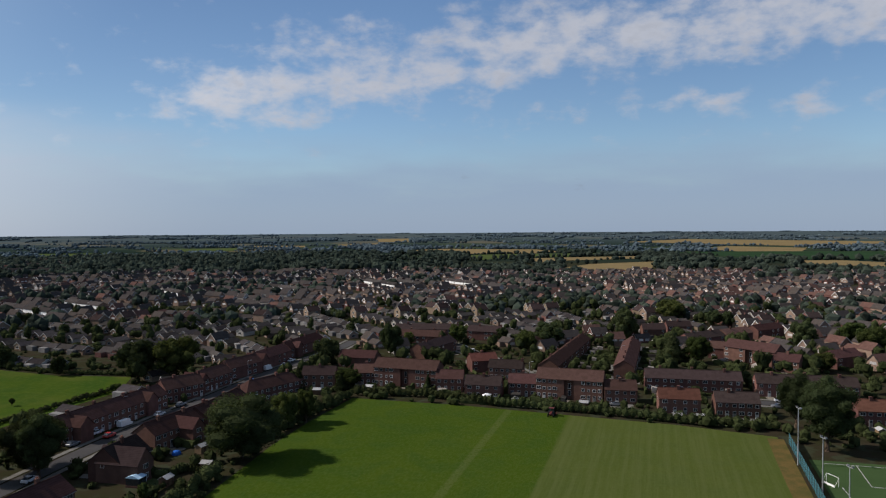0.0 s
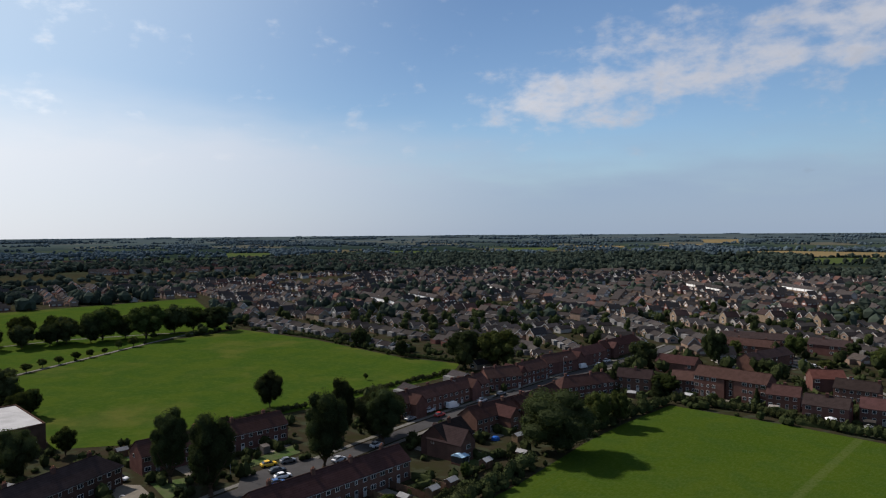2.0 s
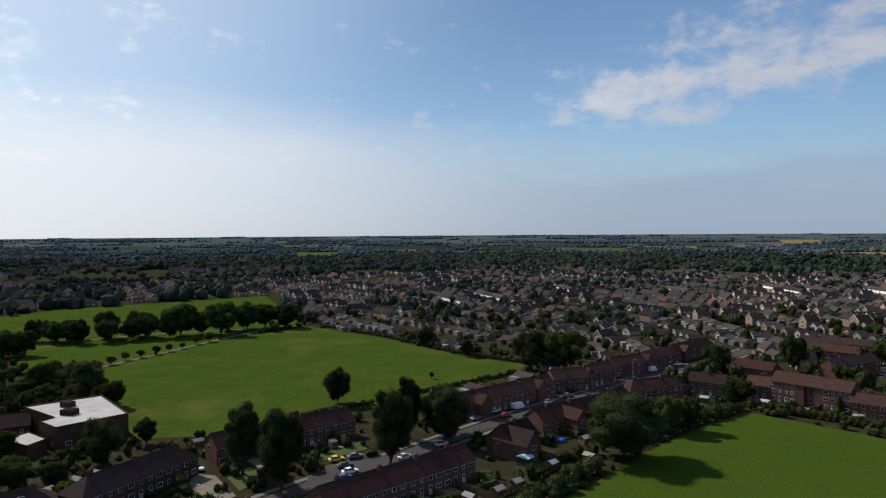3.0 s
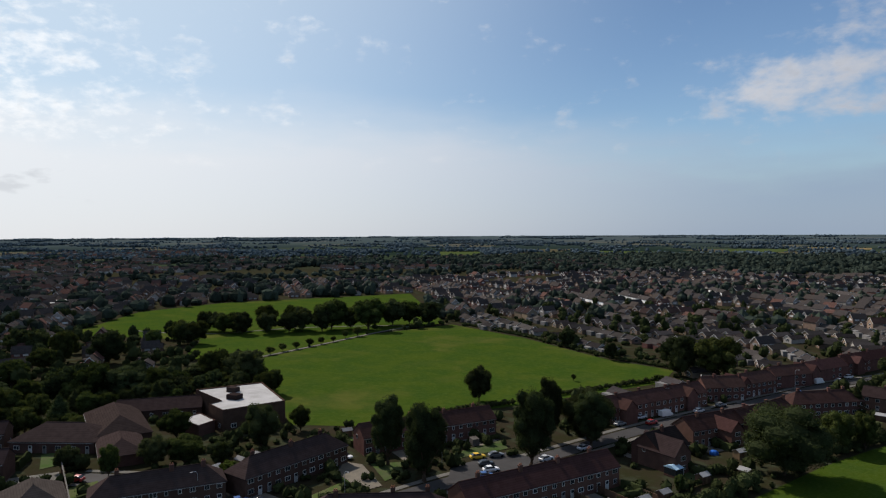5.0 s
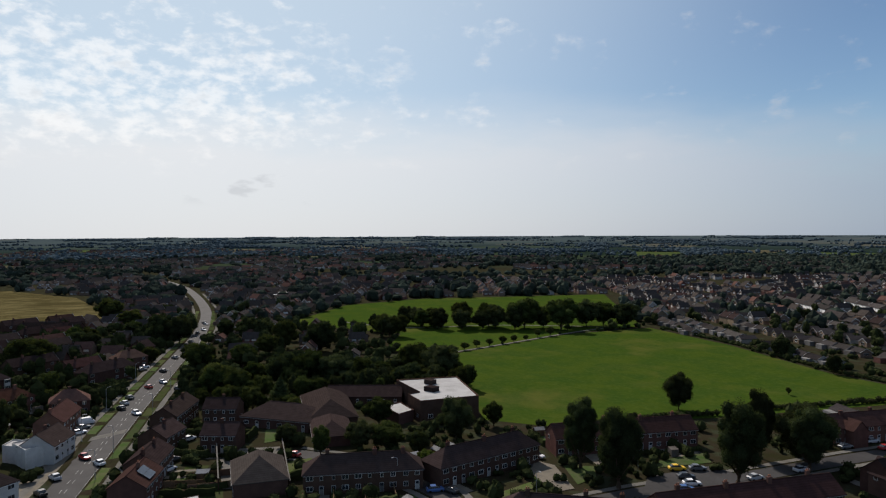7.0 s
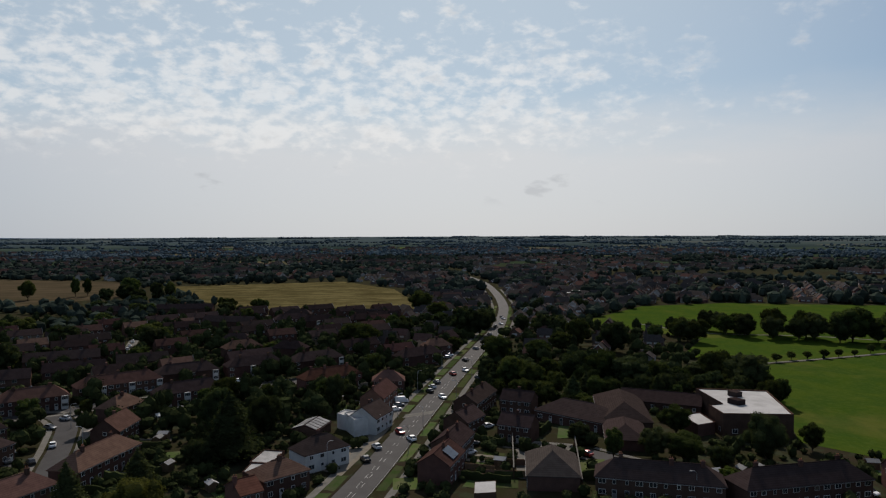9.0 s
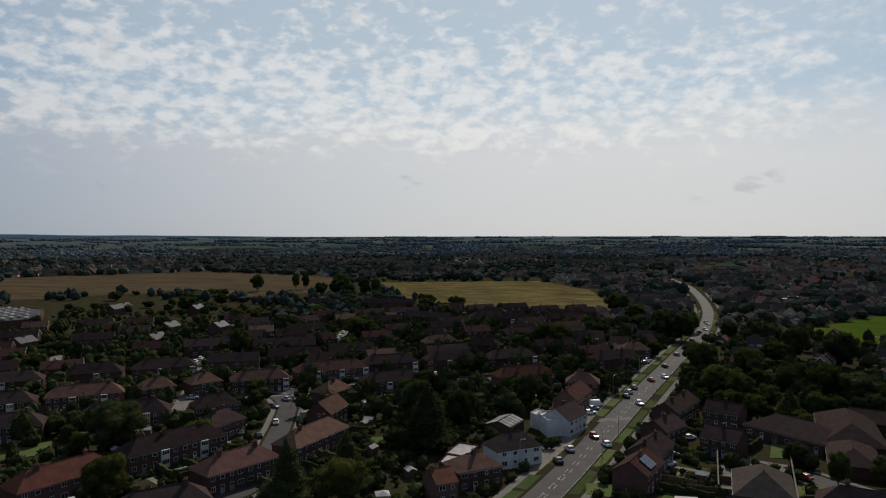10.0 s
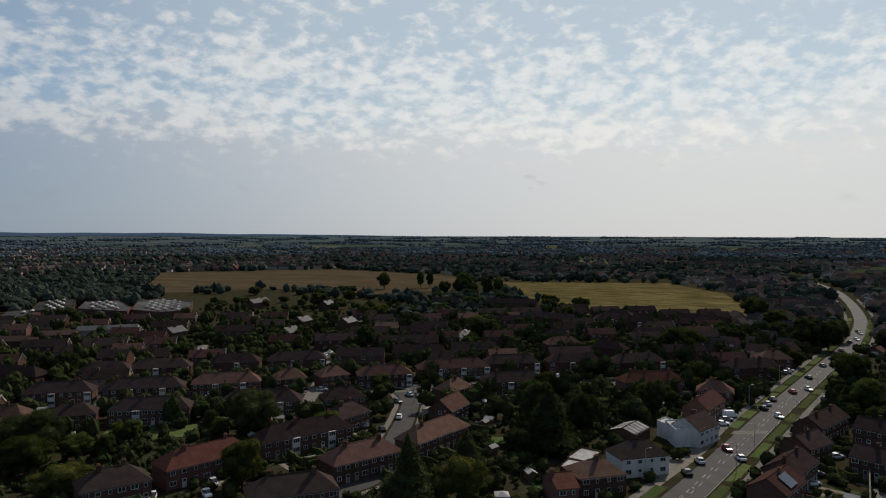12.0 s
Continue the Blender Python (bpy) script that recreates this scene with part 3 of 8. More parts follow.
def house(x, y, turn, L, D, top, roof, look_, name="terraced_house", unit=5.2, panes=True, faces="both", bays=False, chimneys=True, word="", z=0.0, eaves=0.0):
    """A block of houses along its local x axis. top: ridge height."""
    hip = roof == "hip"
    for k in range(max(1, round(L / 7))):
        u = (k + 0.5) / max(1, round(L / 7)) * L - L / 2
        TAKEN.append((x + u * math.cos(radians(turn)), y + u * math.sin(radians(turn)), D * 0.62))
    if name != "school_wing" and name != "pavilion":
        HOUSES.append((x, y, turn, L, D))
    wall, tile, w1, w2 = PALETTE[look_]
    storeys = 3 if top > 9.5 else (1 if top < 6 else 2)
    if eaves:
        storeys = 1
    z0 = eaves or 2.4 * storeys
    if math.hypot(x, y) > 285 and unit == 5.2:
        unit = 6.6
    n = max(1, round(L / unit))
    kind = {3: "three-storey", 2: "two-storey", 1: "single-storey"}[storeys]
    ob = empty(name, pose(x, y, z, 0, 0, turn), f"{kind} {w1} {word or ('block' if n > 2 else 'house')} with {w2} {'hipped' if hip else 'gabled'} roof", "house", "houses of the estate")
    notch = 1.7 if name == "apartment_block" else 0.0
    if notch:
        part("wall", mesh_of("wall", *notched_wall(L, D, z0, top - 0.12, notch, 1.6, 1 if faces == "rear" else -1), wall), ob)
    else:
        part("wall", mesh_of("wall", *wall_solid(L, D, z0, top - 0.12, hip), wall), ob)
    part("roof", mesh_of("roof", *roof_solid(L, D, z0, top - 0.15, hip), tile), ob)
    r = L / 2 - (D / 2 if hip else 0)
    if r > 0.6 and math.hypot(x, y) < 300:
        part("ridge", mesh_of("ridge", *tube([(-r, 0, top + 0.0), (r, 0, top + 0.0)], [0.13, 0.13], 6), tile), ob)
    near, far = math.hypot(x, y) < 235, math.hypot(x, y) > 285
    for s in (-1, 1) if near else ():
        part("gutter", mesh_of("gutter", *box(-L / 2, s * (D / 2 + 0.36) - 0.05, z0 - 0.35, L / 2, s * (D / 2 + 0.36) + 0.05, z0 - 0.24), "white_paint" if look_ in ("white", "grey", "buff") else "lead"), ob)
    rnd = random.Random(int(x * 31 + y * 17))
    sides = (0, 180) if faces == "both" else ((0,) if faces == "front" else (180,))
    for k in range(n):
        u = L / n
        cx = -L / 2 + (k + 0.5) * u
        flip = -1 if k % 2 else 1
        for s in sides:
            M = pose(0, 0, 0, 0, 0, s)
            if notch and k == 0:
                for st in range(storeys):
                    window(ob, M @ pose(0, -D / 2 + 1.6 - 0.004, 1.2 + 2.6 * st), 1.0, 1.9, 1, panes)
            if notch and abs(cx) < notch + 1.6:
                continue
            for st in range(storeys):
                zz = 0.9 + 2.42 * st
                a, b = cx - flip * u * 0.23, cx + flip * u * 0.25
                if bays and s == sides[0] and k % 2 == 1:
                    if st == 0:
                        bw = 2.1
                        by = part("bay", cached("bay", lambda: mesh_of("bay", *bay_solid(), "render_white")), ob, M @ pose(a, -D / 2 - 0.002, 0), "white rendered two-storey bay")
                        window(by, pose(0, -0.462, 0.96), 1.9, 1.18, 3, panes)
                        window(by, pose(0, -0.462, 3.31), 1.9, 1.18, 3, panes)
                else:
                    window(ob, M @ pose(a, -D / 2 - 0.002, zz), 1.6 if rnd.random() < 0.6 else 1.15, 1.15, 2, panes)
                if far:
                    continue
                if st == 0:
                    part("door", cached("door", door_mesh), ob, M @ pose(b, -D / 2 - 0.002, 0))
                else:
                    window(ob, M @ pose(b, -D / 2 - 0.002, zz), 1.15 if rnd.random() < 0.5 else 0.75, 1.0, 1, panes)
        if chimneys and k % 2 == 0:
            xx = min(max(cx + u / 2, -r + 0.3), r - 0.3) if r > 0.5 else 0
            chimney(ob, xx, rnd.choice((-0.5, 0.5)), top - 0.1, wall if wall != "render_white" else "brick_brown", 2 if math.hypot(x, y) < 198 else 0)
    if not hip and not far:
        for s in (-90, 90):
            for st in range(storeys):
                if rnd.random() < 0.5:
                    window(ob, pose(0, 0, 0, 0, 0, s) @ pose(rnd.uniform(-1, 1) * D * 0.2, -L / 2 - 0.002, 0.95 + 2.6 * st), 1.0, 1.0, 1, panes)
    return ob


# leaves are small bent tufts, set on the lobes of a crown
def tufts(points, normals, size, rng, spread=1.3):
    n = len(points)
    d = normals + rng.normal(0, spread, (n, 3))
    d /= np.linalg.norm(d, axis=1)[:, None]
    a = np.cross(d, rng.normal(0, 1, (n, 3)))
    a /= np.linalg.norm(a, axis=1)[:, None]
    b = np.cross(d, a)
    s = size * rng.uniform(0.55, 1.35, (n, 1))
    v = np.empty((n, 4, 3))
    v[:, 0] = points - a * s - d * s * 0.3
    v[:, 1] = points + b * s * 0.85
    v[:, 2] = points + a * s - d * s * 0.3
    v[:, 3] = points - b * s * 0.85
    f = np.arange(n)[:, None] * 4 + np.array([[0, 3, 1], [3, 2, 1]]).reshape(1, 6)
    return v.reshape(-1, 3), f.reshape(-1, 3)


def ball(c, r, rng, rough=0.18, div=1):
    key = ("ico", div)
    if key not in CACHE:
        bm = bmesh.new()
        bmesh.ops.create_icosphere(bm, subdivisions=div, radius=1)
        CACHE[key] = (np.array([v.co[:] for v in bm.verts]), np.array([[v.index for v in f.verts] for f in bm.faces]))
        bm.free()
    v, f = CACHE[key]
    k = 1 + rng.uniform(-rough, rough, (len(v), 1))
    return v * k * np.array(r) + np.array(c), f


def stack(solids):
    vs, fs, n = [], [], 0
    for v, f in solids:
        vs.append(v)
        fs.append(f + n)
        n += len(v)
    return np.concatenate(vs), np.concatenate(fs)


def crown_mesh(seed, height, width, base, leaves, size, mat, shape="round", lobes_n=22):
    """Leafy lobes round a dense middle, clothed in small tufts of leaves."""
    rng = np.random.default_rng(seed)
    lobes = []
    mid, half = (base + height) / 2, (height - base) / 2
    if shape == "cone":
        for k in range(16):
            t = k / 15
            q = width / 2 * (1.0 - t) ** 0.8 + 0.2
            lobes.append(((rng.normal(0, 0.14) * q, rng.normal(0, 0.14) * q, base + (height - base) * (0.08 + 0.86 * t)), (q * rng.uniform(0.85, 1.1), q * rng.uniform(0.85, 1.1), (height - base) * 0.11 + 0.4)))
    else:
        lobes.append(((0, 0, mid), (width * 0.34, width * 0.34, half * 0.80)))
        for k in range(lobes_n):
            a, e = k * 2.4 + rng.uniform(-0.5, 0.5), -0.88 + 1.8 * (k + 0.5) / lobes_n + rng.uniform(-0.08, 0.08)
            q = math.sqrt(max(0.05, 1 - e * e)) * (1.0 if e > -0.3 else 0.9)
            g = rng.uniform(0.17, 0.40)
            out = rng.uniform(0.29, 0.43)
            lobes.append(((math.cos(a) * q * width * out, math.sin(a) * q * width * out, mid + e * half * rng.uniform(0.66, 0.86)), (width * g * 0.5, width * g * 0.5, (width * 0.5 + half * 0.5) * g * 0.62)))
    vol = np.array([l[1][0] * l[1][2] for l in lobes])
    solids = []
    for k, ((c, r), share) in enumerate(zip(lobes, vol / vol.sum())):
        solids.append(ball(c, [q * 0.88 for q in r], rng, 0.13, 1 if k or shape == "cone" else 2))
        n = max(12, int(leaves * share))
        d = rng.normal(0, 1, (n, 3))
        d /= np.linalg.norm(d, axis=1)[:, None]
        p = np.array(c) + d * np.array(r) * (0.86 + 0.30 * rng.random((n, 1)) ** 2.0)
        buried = np.zeros(n, bool)
        for c2, r2 in lobes:
            buried |= (((p - np.array(c2)) / np.array(r2)) ** 2).sum(1) < 0.62
        if (~buried).any():
            solids.append(tufts(p[~buried], d[~buried], size, rng, 0.5))
    v, f = stack(solids)
    return mesh_of("crown", v.tolist(), f.tolist(), mat)


def trunk_mesh(seed, height, base, girth):
    rng = np.random.default_rng(seed + 500)
    s = [tube([(0, 0, -0.2), (0, 0, base * 0.5), (rng.normal(0, 0.1), rng.normal(0, 0.1), base), (rng.normal(0, 0.2), 0, height * 0.75)], [girth * 1.25, girth, girth * 0.85, girth * 0.25], 7)]
    for k in range(5):
        a = k * 1.26 + rng.uniform(0, 0.6)
        r = height * rng.uniform(0.16, 0.24)
        z = base * rng.uniform(0.75, 1.1)
        s.append(tube([(0, 0, z), (math.cos(a) * r * 0.5, math.sin(a) * r * 0.5, z + r * 0.7), (math.cos(a) * r, math.sin(a) * r, z + r * 1.5)], [girth * 0.5, girth * 0.35, girth * 0.12], 5))
    return mesh_of("trunk", *join(*s), "bark")


TREES = {}


def tree_kind(key, seed, height, width, base, leaves, size, mat, shape, words, name="tree"):
    if name == "shrub":
        ob = tagged(new(name, crown_mesh(seed, height, width, base, leaves, size, mat, shape)), words, "shrub")
        ob.location.z = -1000
        TREES[key] = (ob, height, width)
        return
    ob = empty(name, pose(0, 0, -1000), words, name)
    part("trunk", trunk_mesh(seed, height, base, height * 0.022 + 0.05), ob)
    part("crown", crown_mesh(seed, height, width, base, leaves, size, mat, shape), ob)
    TREES[key] = (ob, height, width)


BROAD = "broad-crowned green tree with a dense leafy crown"
for k in range(4):
    tree_kind(f"near_big{k}", k, 12, 10.5, 1.0, 15000, 0.13, ("leaf_dark", "leaf", "leaf_dark", "leaf_dark")[k], "round", BROAD.replace("green", "dark green"))
    tree_kind(f"tall{k}", 80 + k, 18, 10, 2.2, 17000, 0.15, "leaf_dark", "round", "tall dark green tree with an uneven leafy crown")
    tree_kind(f"near_mid{k}", 20 + k, 8, 6.4, 0.7, 7500, 0.115, ("leaf", "leaf_dark", "leaf", "leaf_pale")[k], "round", BROAD if k != 3 else BROAD.replace("green", "yellowish green"))
    tree_kind(f"big{k}", k, 12, 10.5, 1.0, 3600, 0.25, ("leaf_dark", "leaf", "leaf_dark", "leaf")[k], "round", BROAD.replace("green", "dark green"))
    tree_kind(f"mid{k}", 20 + k, 8, 6.4, 0.7, 1900, 0.22, ("leaf", "leaf_dark", "leaf", "leaf_pale")[k], "round", BROAD if k != 3 else BROAD.replace("green", "yellowish green"))
    tree_kind(f"bush{k}", 40 + k, 3.0, 3.4, 0.15, 900, 0.12, ("leaf", "hedge", "leaf_dark", "leaf_pale")[k], "round", "rounded green garden shrub of dense leaves", "shrub")
tree_kind("cone0", 60, 9, 4.2, 0.6, 4200, 0.14, "leaf_dark", "cone", "dark green pointed conifer standing among the gardens", "conifer")
tree_kind("cone1", 61, 11, 4.0, 0.6, 4200, 0.14, "leaf_dark", "cone", "tall dark green pointed conifer among the gardens", "conifer")
tree_kind("young0", 62, 4.2, 3.0, 1.1, 330, 0.24, "leaf", "round", "small young green tree beside the park path", "tree")
tree_kind("brown0", 63, 8, 8, 0.8, 8000, 0.12, "leaf_brown", "round", "broad olive-brown leafy garden tree")
USED = set()


def tree(key, x, y, height=None, width=None, z=0.0, turn=None):
    if height and width and width > 1.25 * height and height > 9:
        r = math.hypot(x, y)
        n = max(2, round(width / height / 0.85))
        for k in range(1, n):
            u = (k / (n - 1) - 0.5) * (width - height * 0.8)
            tree(key, x + y / r * u + (k % 2) * 3, y - x / r * u, height * (0.86 + 0.09 * (k % 3)), height * 0.92)
        x, y, width = x - y / r * (width - height * 0.8) / 2, y + x / r * (width - height * 0.8) / 2, height * 0.9
    if height and width and height > 14 and height > width * 1.25 and key[:3] == "big" and math.hypot(x, y) < 262:
        key = "tall" + key[3:]
    elif math.hypot(x, y) < 262 and "near_" + key in TREES:
        key = "near_" + key
    ob, h, w = TREES[key]
    sz = (height or h) / h
    sx = width / w if width else sz
    m = pose(x, y, z, 0, 0, turn if turn is not None else (x * 37 + y * 11) % 360) @ Matrix.Diagonal((sx, sx, sz, 1))
    if key in USED:
        return copy_thing(ob, m @ Matrix.Diagonal((1 / ob.scale.x, 1 / ob.scale.y, 1 / ob.scale.z, 1)))
    USED.add(key)
    ob.matrix_basis = m
    return ob


def hedge(x0, y0, x1, y1, h=2.0, w=1.6, wild=0.3, dens=5.0, mat="hedge", label="dense clipped green garden hedge"):
    """A run of hedge between two points."""
    rng = np.random.default_rng(int(abs(x0 * 13 + y0 * 7 + x1)))
    L = math.hypot(x1 - x0, y1 - y0)
    solids = []
    for k in range(max(2, int(L / (w * 0.8)))):
        u = (k + 0.5) / max(2, int(L / (w * 0.8))) * L
        hh = h * (1 + rng.uniform(-wild, wild))
        ww = w * (1 + rng.uniform(-wild, wild)) * 0.5
        c = (u, rng.uniform(-wild, wild) * w * 0.4, hh * 0.48)
        r = (w * 0.62, ww, hh * 0.52)
        solids.append(ball(c, [q * 0.9 for q in r], rng, 0.15))
        n = int(dens * 3.0 * (hh + w) * w)
        d = rng.normal(0, 1, (n, 3))
        d[:, 2] = np.abs(d[:, 2]) * 1.2 - 0.25
        d /= np.linalg.norm(d, axis=1)[:, None]
        solids.append(tufts(np.array(c) + d * np.array(r) * rng.uniform(0.9, 1.08, (n, 1)), d, 0.14, rng, 0.8))
    v, f = stack(solids)
    ob = new("hedge", mesh_of("hedge", v.tolist(), f.tolist(), mat))
    ob.matrix_basis = pose(x0, y0, 0, 0, 0, math.degrees(math.atan2(y1 - y0, x1 - x0)))
    return tagged(ob, label, "hedge")


def sheet(name, pts, z, mat, label, category, kind="structure", thick=0.0):
    """A flat piece of ground with the given outline."""
    v = [(x, y, z) for x, y in pts]
    n = len(v)
    f = [tuple(range(n))]
    area = sum(pts[i][0] * pts[(i + 1) % n][1] - pts[(i + 1) % n][0] * pts[i][1] for i in range(n))
    if area < 0:
        f = [f[0][::-1]]
    if thick:
        v += [(x, y, z - thick) for x, y in pts]
        f += [(i, (i + 1) % n, n + (i + 1) % n, n + i) if area < 0 else (i, n + i, n + (i + 1) % n, (i + 1) % n) for i in range(n)]
    ob = new(name, mesh_of(name, v, f, mat))
    return tagged(ob, label, category, kind=kind)


def strip(name, pts, width, z, mat, label, category, kind="structure", offset=0.0):
    """A ribbon along a line of points, on the ground, smoothed."""
    P = [Vector(p).to_2d() for p in pts]
    fine = []
    for i in range(len(P) - 1):
        a, b, c, d = P[max(i - 1, 0)], P[i], P[i + 1], P[min(i + 2, len(P) - 1)]
        steps = max(2, int((c - b).length / 6))
        for s in range(steps):
            t = s / steps
            fine.append(0.5 * ((2 * b) + (c - a) * t + (2 * a - 5 * b + 4 * c - d) * t * t + (3 * b - a - 3 * c + d) * t ** 3))
    fine.append(P[-1])
    v, f = [], []
    for i, p in enumerate(fine):
        t = (fine[min(i + 1, len(fine) - 1)] - fine[max(i - 1, 0)]).normalized()
        nrm = Vector((-t.y, t.x))
        for s in (offset - width / 2, offset + width / 2):
            q = p + nrm * s
            v.append((q.x, q.y, z))
    for i in range(len(fine) - 1):
        f.append((2 * i + 1, 2 * i, 2 * i + 2, 2 * i + 3))
    ob = new(name, mesh_of(name, v, f, mat))
    tagged(ob, label, category, kind=kind)
    return fine


def inside(x, y, poly):
    hit = False
    n = len(poly)
    for i in range(n):
        (x0, y0), (x1, y1) = poly[i], poly[(i + 1) % n]
        if (y0 > y) != (y1 > y) and x < (x1 - x0) * (y - y0) / (y1 - y0) + x0:
            hit = not hit
    return hit


CELLS, SORTED = collections.defaultdict(list), [0]


def free(x, y, r, fields=True):
    """Whether a spot of radius r is not built over; looks only into the cells around it."""
    for q in TAKEN[SORTED[0]:]:
        CELLS[int(q[0] // 26), int(q[1] // 26)].append(q)
    SORTED[0] = len(TAKEN)
    i, j = int(x // 26), int(y // 26)
    for k in (-1, 0, 1):
        for m in (-1, 0, 1):
            for a, b, c in CELLS.get((i + k, j + m), ()):
                if (x - a) ** 2 + (y - b) ** 2 < (r + c) ** 2:
                    return False
    return not fields or not any(inside(x, y, p) for p in OPEN)

# ---- the land ----
def rise(r):
    t = min(max((r - 1500) / 3400, 0), 1)
    return 31.0 * t * t * (3 - 2 * t)


def land():
    v, f = [(0, 0, 0)], []
    radii = [60, 120, 200, 300, 450, 650, 900, 1200, 1500, 1800, 2100, 2500, 2900, 3300, 3700, 4100, 4500, 4950]
    sides = 96
    for r in radii:
        for s in range(sides):
            a = 2 * math.pi * s / sides
            v.append((math.cos(a) * r, math.sin(a) * r, rise(r)))
    for s in range(sides):
        f.append((0, 1 + s, 1 + (s + 1) % sides))
    for k in range(len(radii) - 1):
        for s in range(sides):
            a, b = 1 + k * sides + s, 1 + k * sides + (s + 1) % sides
            f.append((a, a + sides, b + sides, b))
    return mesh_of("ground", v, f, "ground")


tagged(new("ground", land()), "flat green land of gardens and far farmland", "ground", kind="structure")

NEAR_FIELD = [(-32.4, 244.8), (4.8, 234), (38.4, 220.8), (69.6, 208.8), (94.8, 195.6), (88.8, 174), (79.2, 144), (72, 115.2), (-62.4, 120), (-54, 154.8), (-48, 192), (-42, 216)]
sheet("sports_field", NEAR_FIELD, 0.06, "mown", "large mown green playing field with stripes and a worn track", "field")
strip("dry_edge", [(93.5, 194), (86.0, 172), (76.5, 143)], 4.4, 0.075, "dry_grass", "dry uncut grass at the edge of the field", "grass")
for off in (0.0, 2.4, 4.9):
    strip("mower_track", [(-57.5, 128), (-50.5, 158), (-44.5, 192), (-39, 216), (-31.5, 238)], 0.5, 0.07 + off * 0.001, "grass", "pale line of cut grass along the field edge", "grass", offset=-off)
FIELD = [(-285.6, 177.6), (-306, 271.2), (-298.8, 330), (-230.4, 314.4), (-162, 286.8), (-128.4, 283.2), (-121.2, 256.8), (-141.6, 192), (-164.4, 136.8), (-180, 124.8), (-208.8, 139.2), (-262.8, 165.6)]
sheet("recreation_ground", FIELD, 0.05, "grass", "wide green recreation ground with dry patches", "field")
PARK = [(-441.6, 146.4), (-528, 228), (-540, 306), (-482.4, 470.4), (-388.8, 396), (-307.2, 332.4), (-309.6, 271.2), (-288, 175.2), (-314.4, 156), (-360, 189.6), (-404.4, 168)]
sheet("park_lawn", PARK, 0.04, "grass", "broad green park lawn behind a row of trees", "field")
strip("park_path", [(-288, 170.4), (-296.4, 216), (-308.4, 271.2), (-314.4, 314.4)], 2.2, 0.09, "paving", "pale narrow path along the recreation ground", "path")
strip("park_path_2", [(-314.4, 314.4), (-360, 258), (-381.6, 204), (-432, 180)], 2.2, 0.09, "paving", "pale narrow path between the park lawns", "path")
sheet("stubble_field", [(-817.2, -712.8), (-992.4, -516), (-894, -282), (-672, -216), (-607.2, -278.4), (-622.8, -402), (-528, -486)], 0.10, "wheat", "brown stubble field behind the houses", "field")
sheet("grain_field", [(-804, -204), (-854.4, -14.4), (-727.2, 40.8), (-564, 54), (-510, 36), (-513.6, -63.6), (-654, -150)], 0.12, "gold", "golden field of ripe grain behind the houses", "field")


def far_field(name, pts, mat, label):
    P = [Vector((x, y, 0)) for x, y in pts]
    ob = sheet(name, pts, 0, mat, label, "field")
    for v in ob.data.vertices:
        v.co.z = rise(math.hypot(v.co.x, v.co.y)) + 0.5
    return ob


FAR_FIELDS = [
    ([(-79, 1933), (0, 2006), (257, 1909), (297, 1736), (221, 1641), (0, 1647), (-77, 1714)], "pale_stubble", "pale stubble field beyond the town"),
    ([(38, 1572), (197, 1610), (495, 1639), (428, 1501), (172, 1412), (53, 1304)], "meadow", "green meadow beyond the town"),
    ([(173, 1371), (264, 1410), (466, 1463), (382, 1337), (222, 1267), (158, 1173)], "pale_stubble", "narrow pale stubble field beyond the town"),
    ([(179, 1035), (242, 1142), (371, 1212), (290, 966), (238, 910), (203, 891), (171, 953)], "pale_stubble", "pale stubble field at the edge of the town"),
    ([(653, 2501), (978, 2789), (1452, 2281), (1351, 2114), (1038, 1972), (889, 2179), (848, 2309)], "pale_stubble", "wide pale stubble field on the far rise"),
    ([(673, 1852), (832, 2039), (975, 1853), (837, 1615), (711, 1645)], "pale_stubble", "pale stubble field behind a hedgerow"),
    ([(556, 1644), (738, 1675), (1014, 1587), (783, 1225), (633, 1272), (577, 1413)], "dark_crop", "dark green root crop beyond the town"),
    ([(630, 1216), (695, 1217), (723, 1131), (644, 1007), (605, 1059), (586, 1113)], "pale_stubble", "pale stubble strip at the edge of the town"),
    ([(-322, 3183), (-150, 3240), (-131, 2707), (-249, 2730)], "pale_stubble", "pale stubble field among far woods"),
    ([(-796, 2078), (-629, 2176), (-589, 1928), (-714, 1884)], "meadow", "green meadow among far woods"),
    ([(-1097, 1758), (-871, 1826), (-811, 1701), (-956, 1594)], "meadow", "green meadow among far woods"),
    ([(-375, 2462), (-236, 2593), (-219, 2350), (-344, 2289)], "pale_stubble", "pale stubble field among far woods"),
    ([(-663, 2358), (-471, 2362), (-444, 2226), (-616, 2223)], "pale_stubble", "pale stubble strip among far woods"),
    ([(-1404, 1469), (-1294, 1544), (-1107, 1321), (-1163, 1238)], "meadow", "sunlit green meadow among far woods"),
    ([(-2515, 123), (-2498, 200), (-2159, 173), (-2173, 110)], "meadow", "sunlit green meadow far in the west"),
    ([(-2441, -458), (-2434, -408), (-2118, -355), (-2124, -396)], "meadow", "sunlit green meadow far in the west"),
]
for pts, mat, words in FAR_FIELDS:
    far_field("far_field", pts, mat, words)

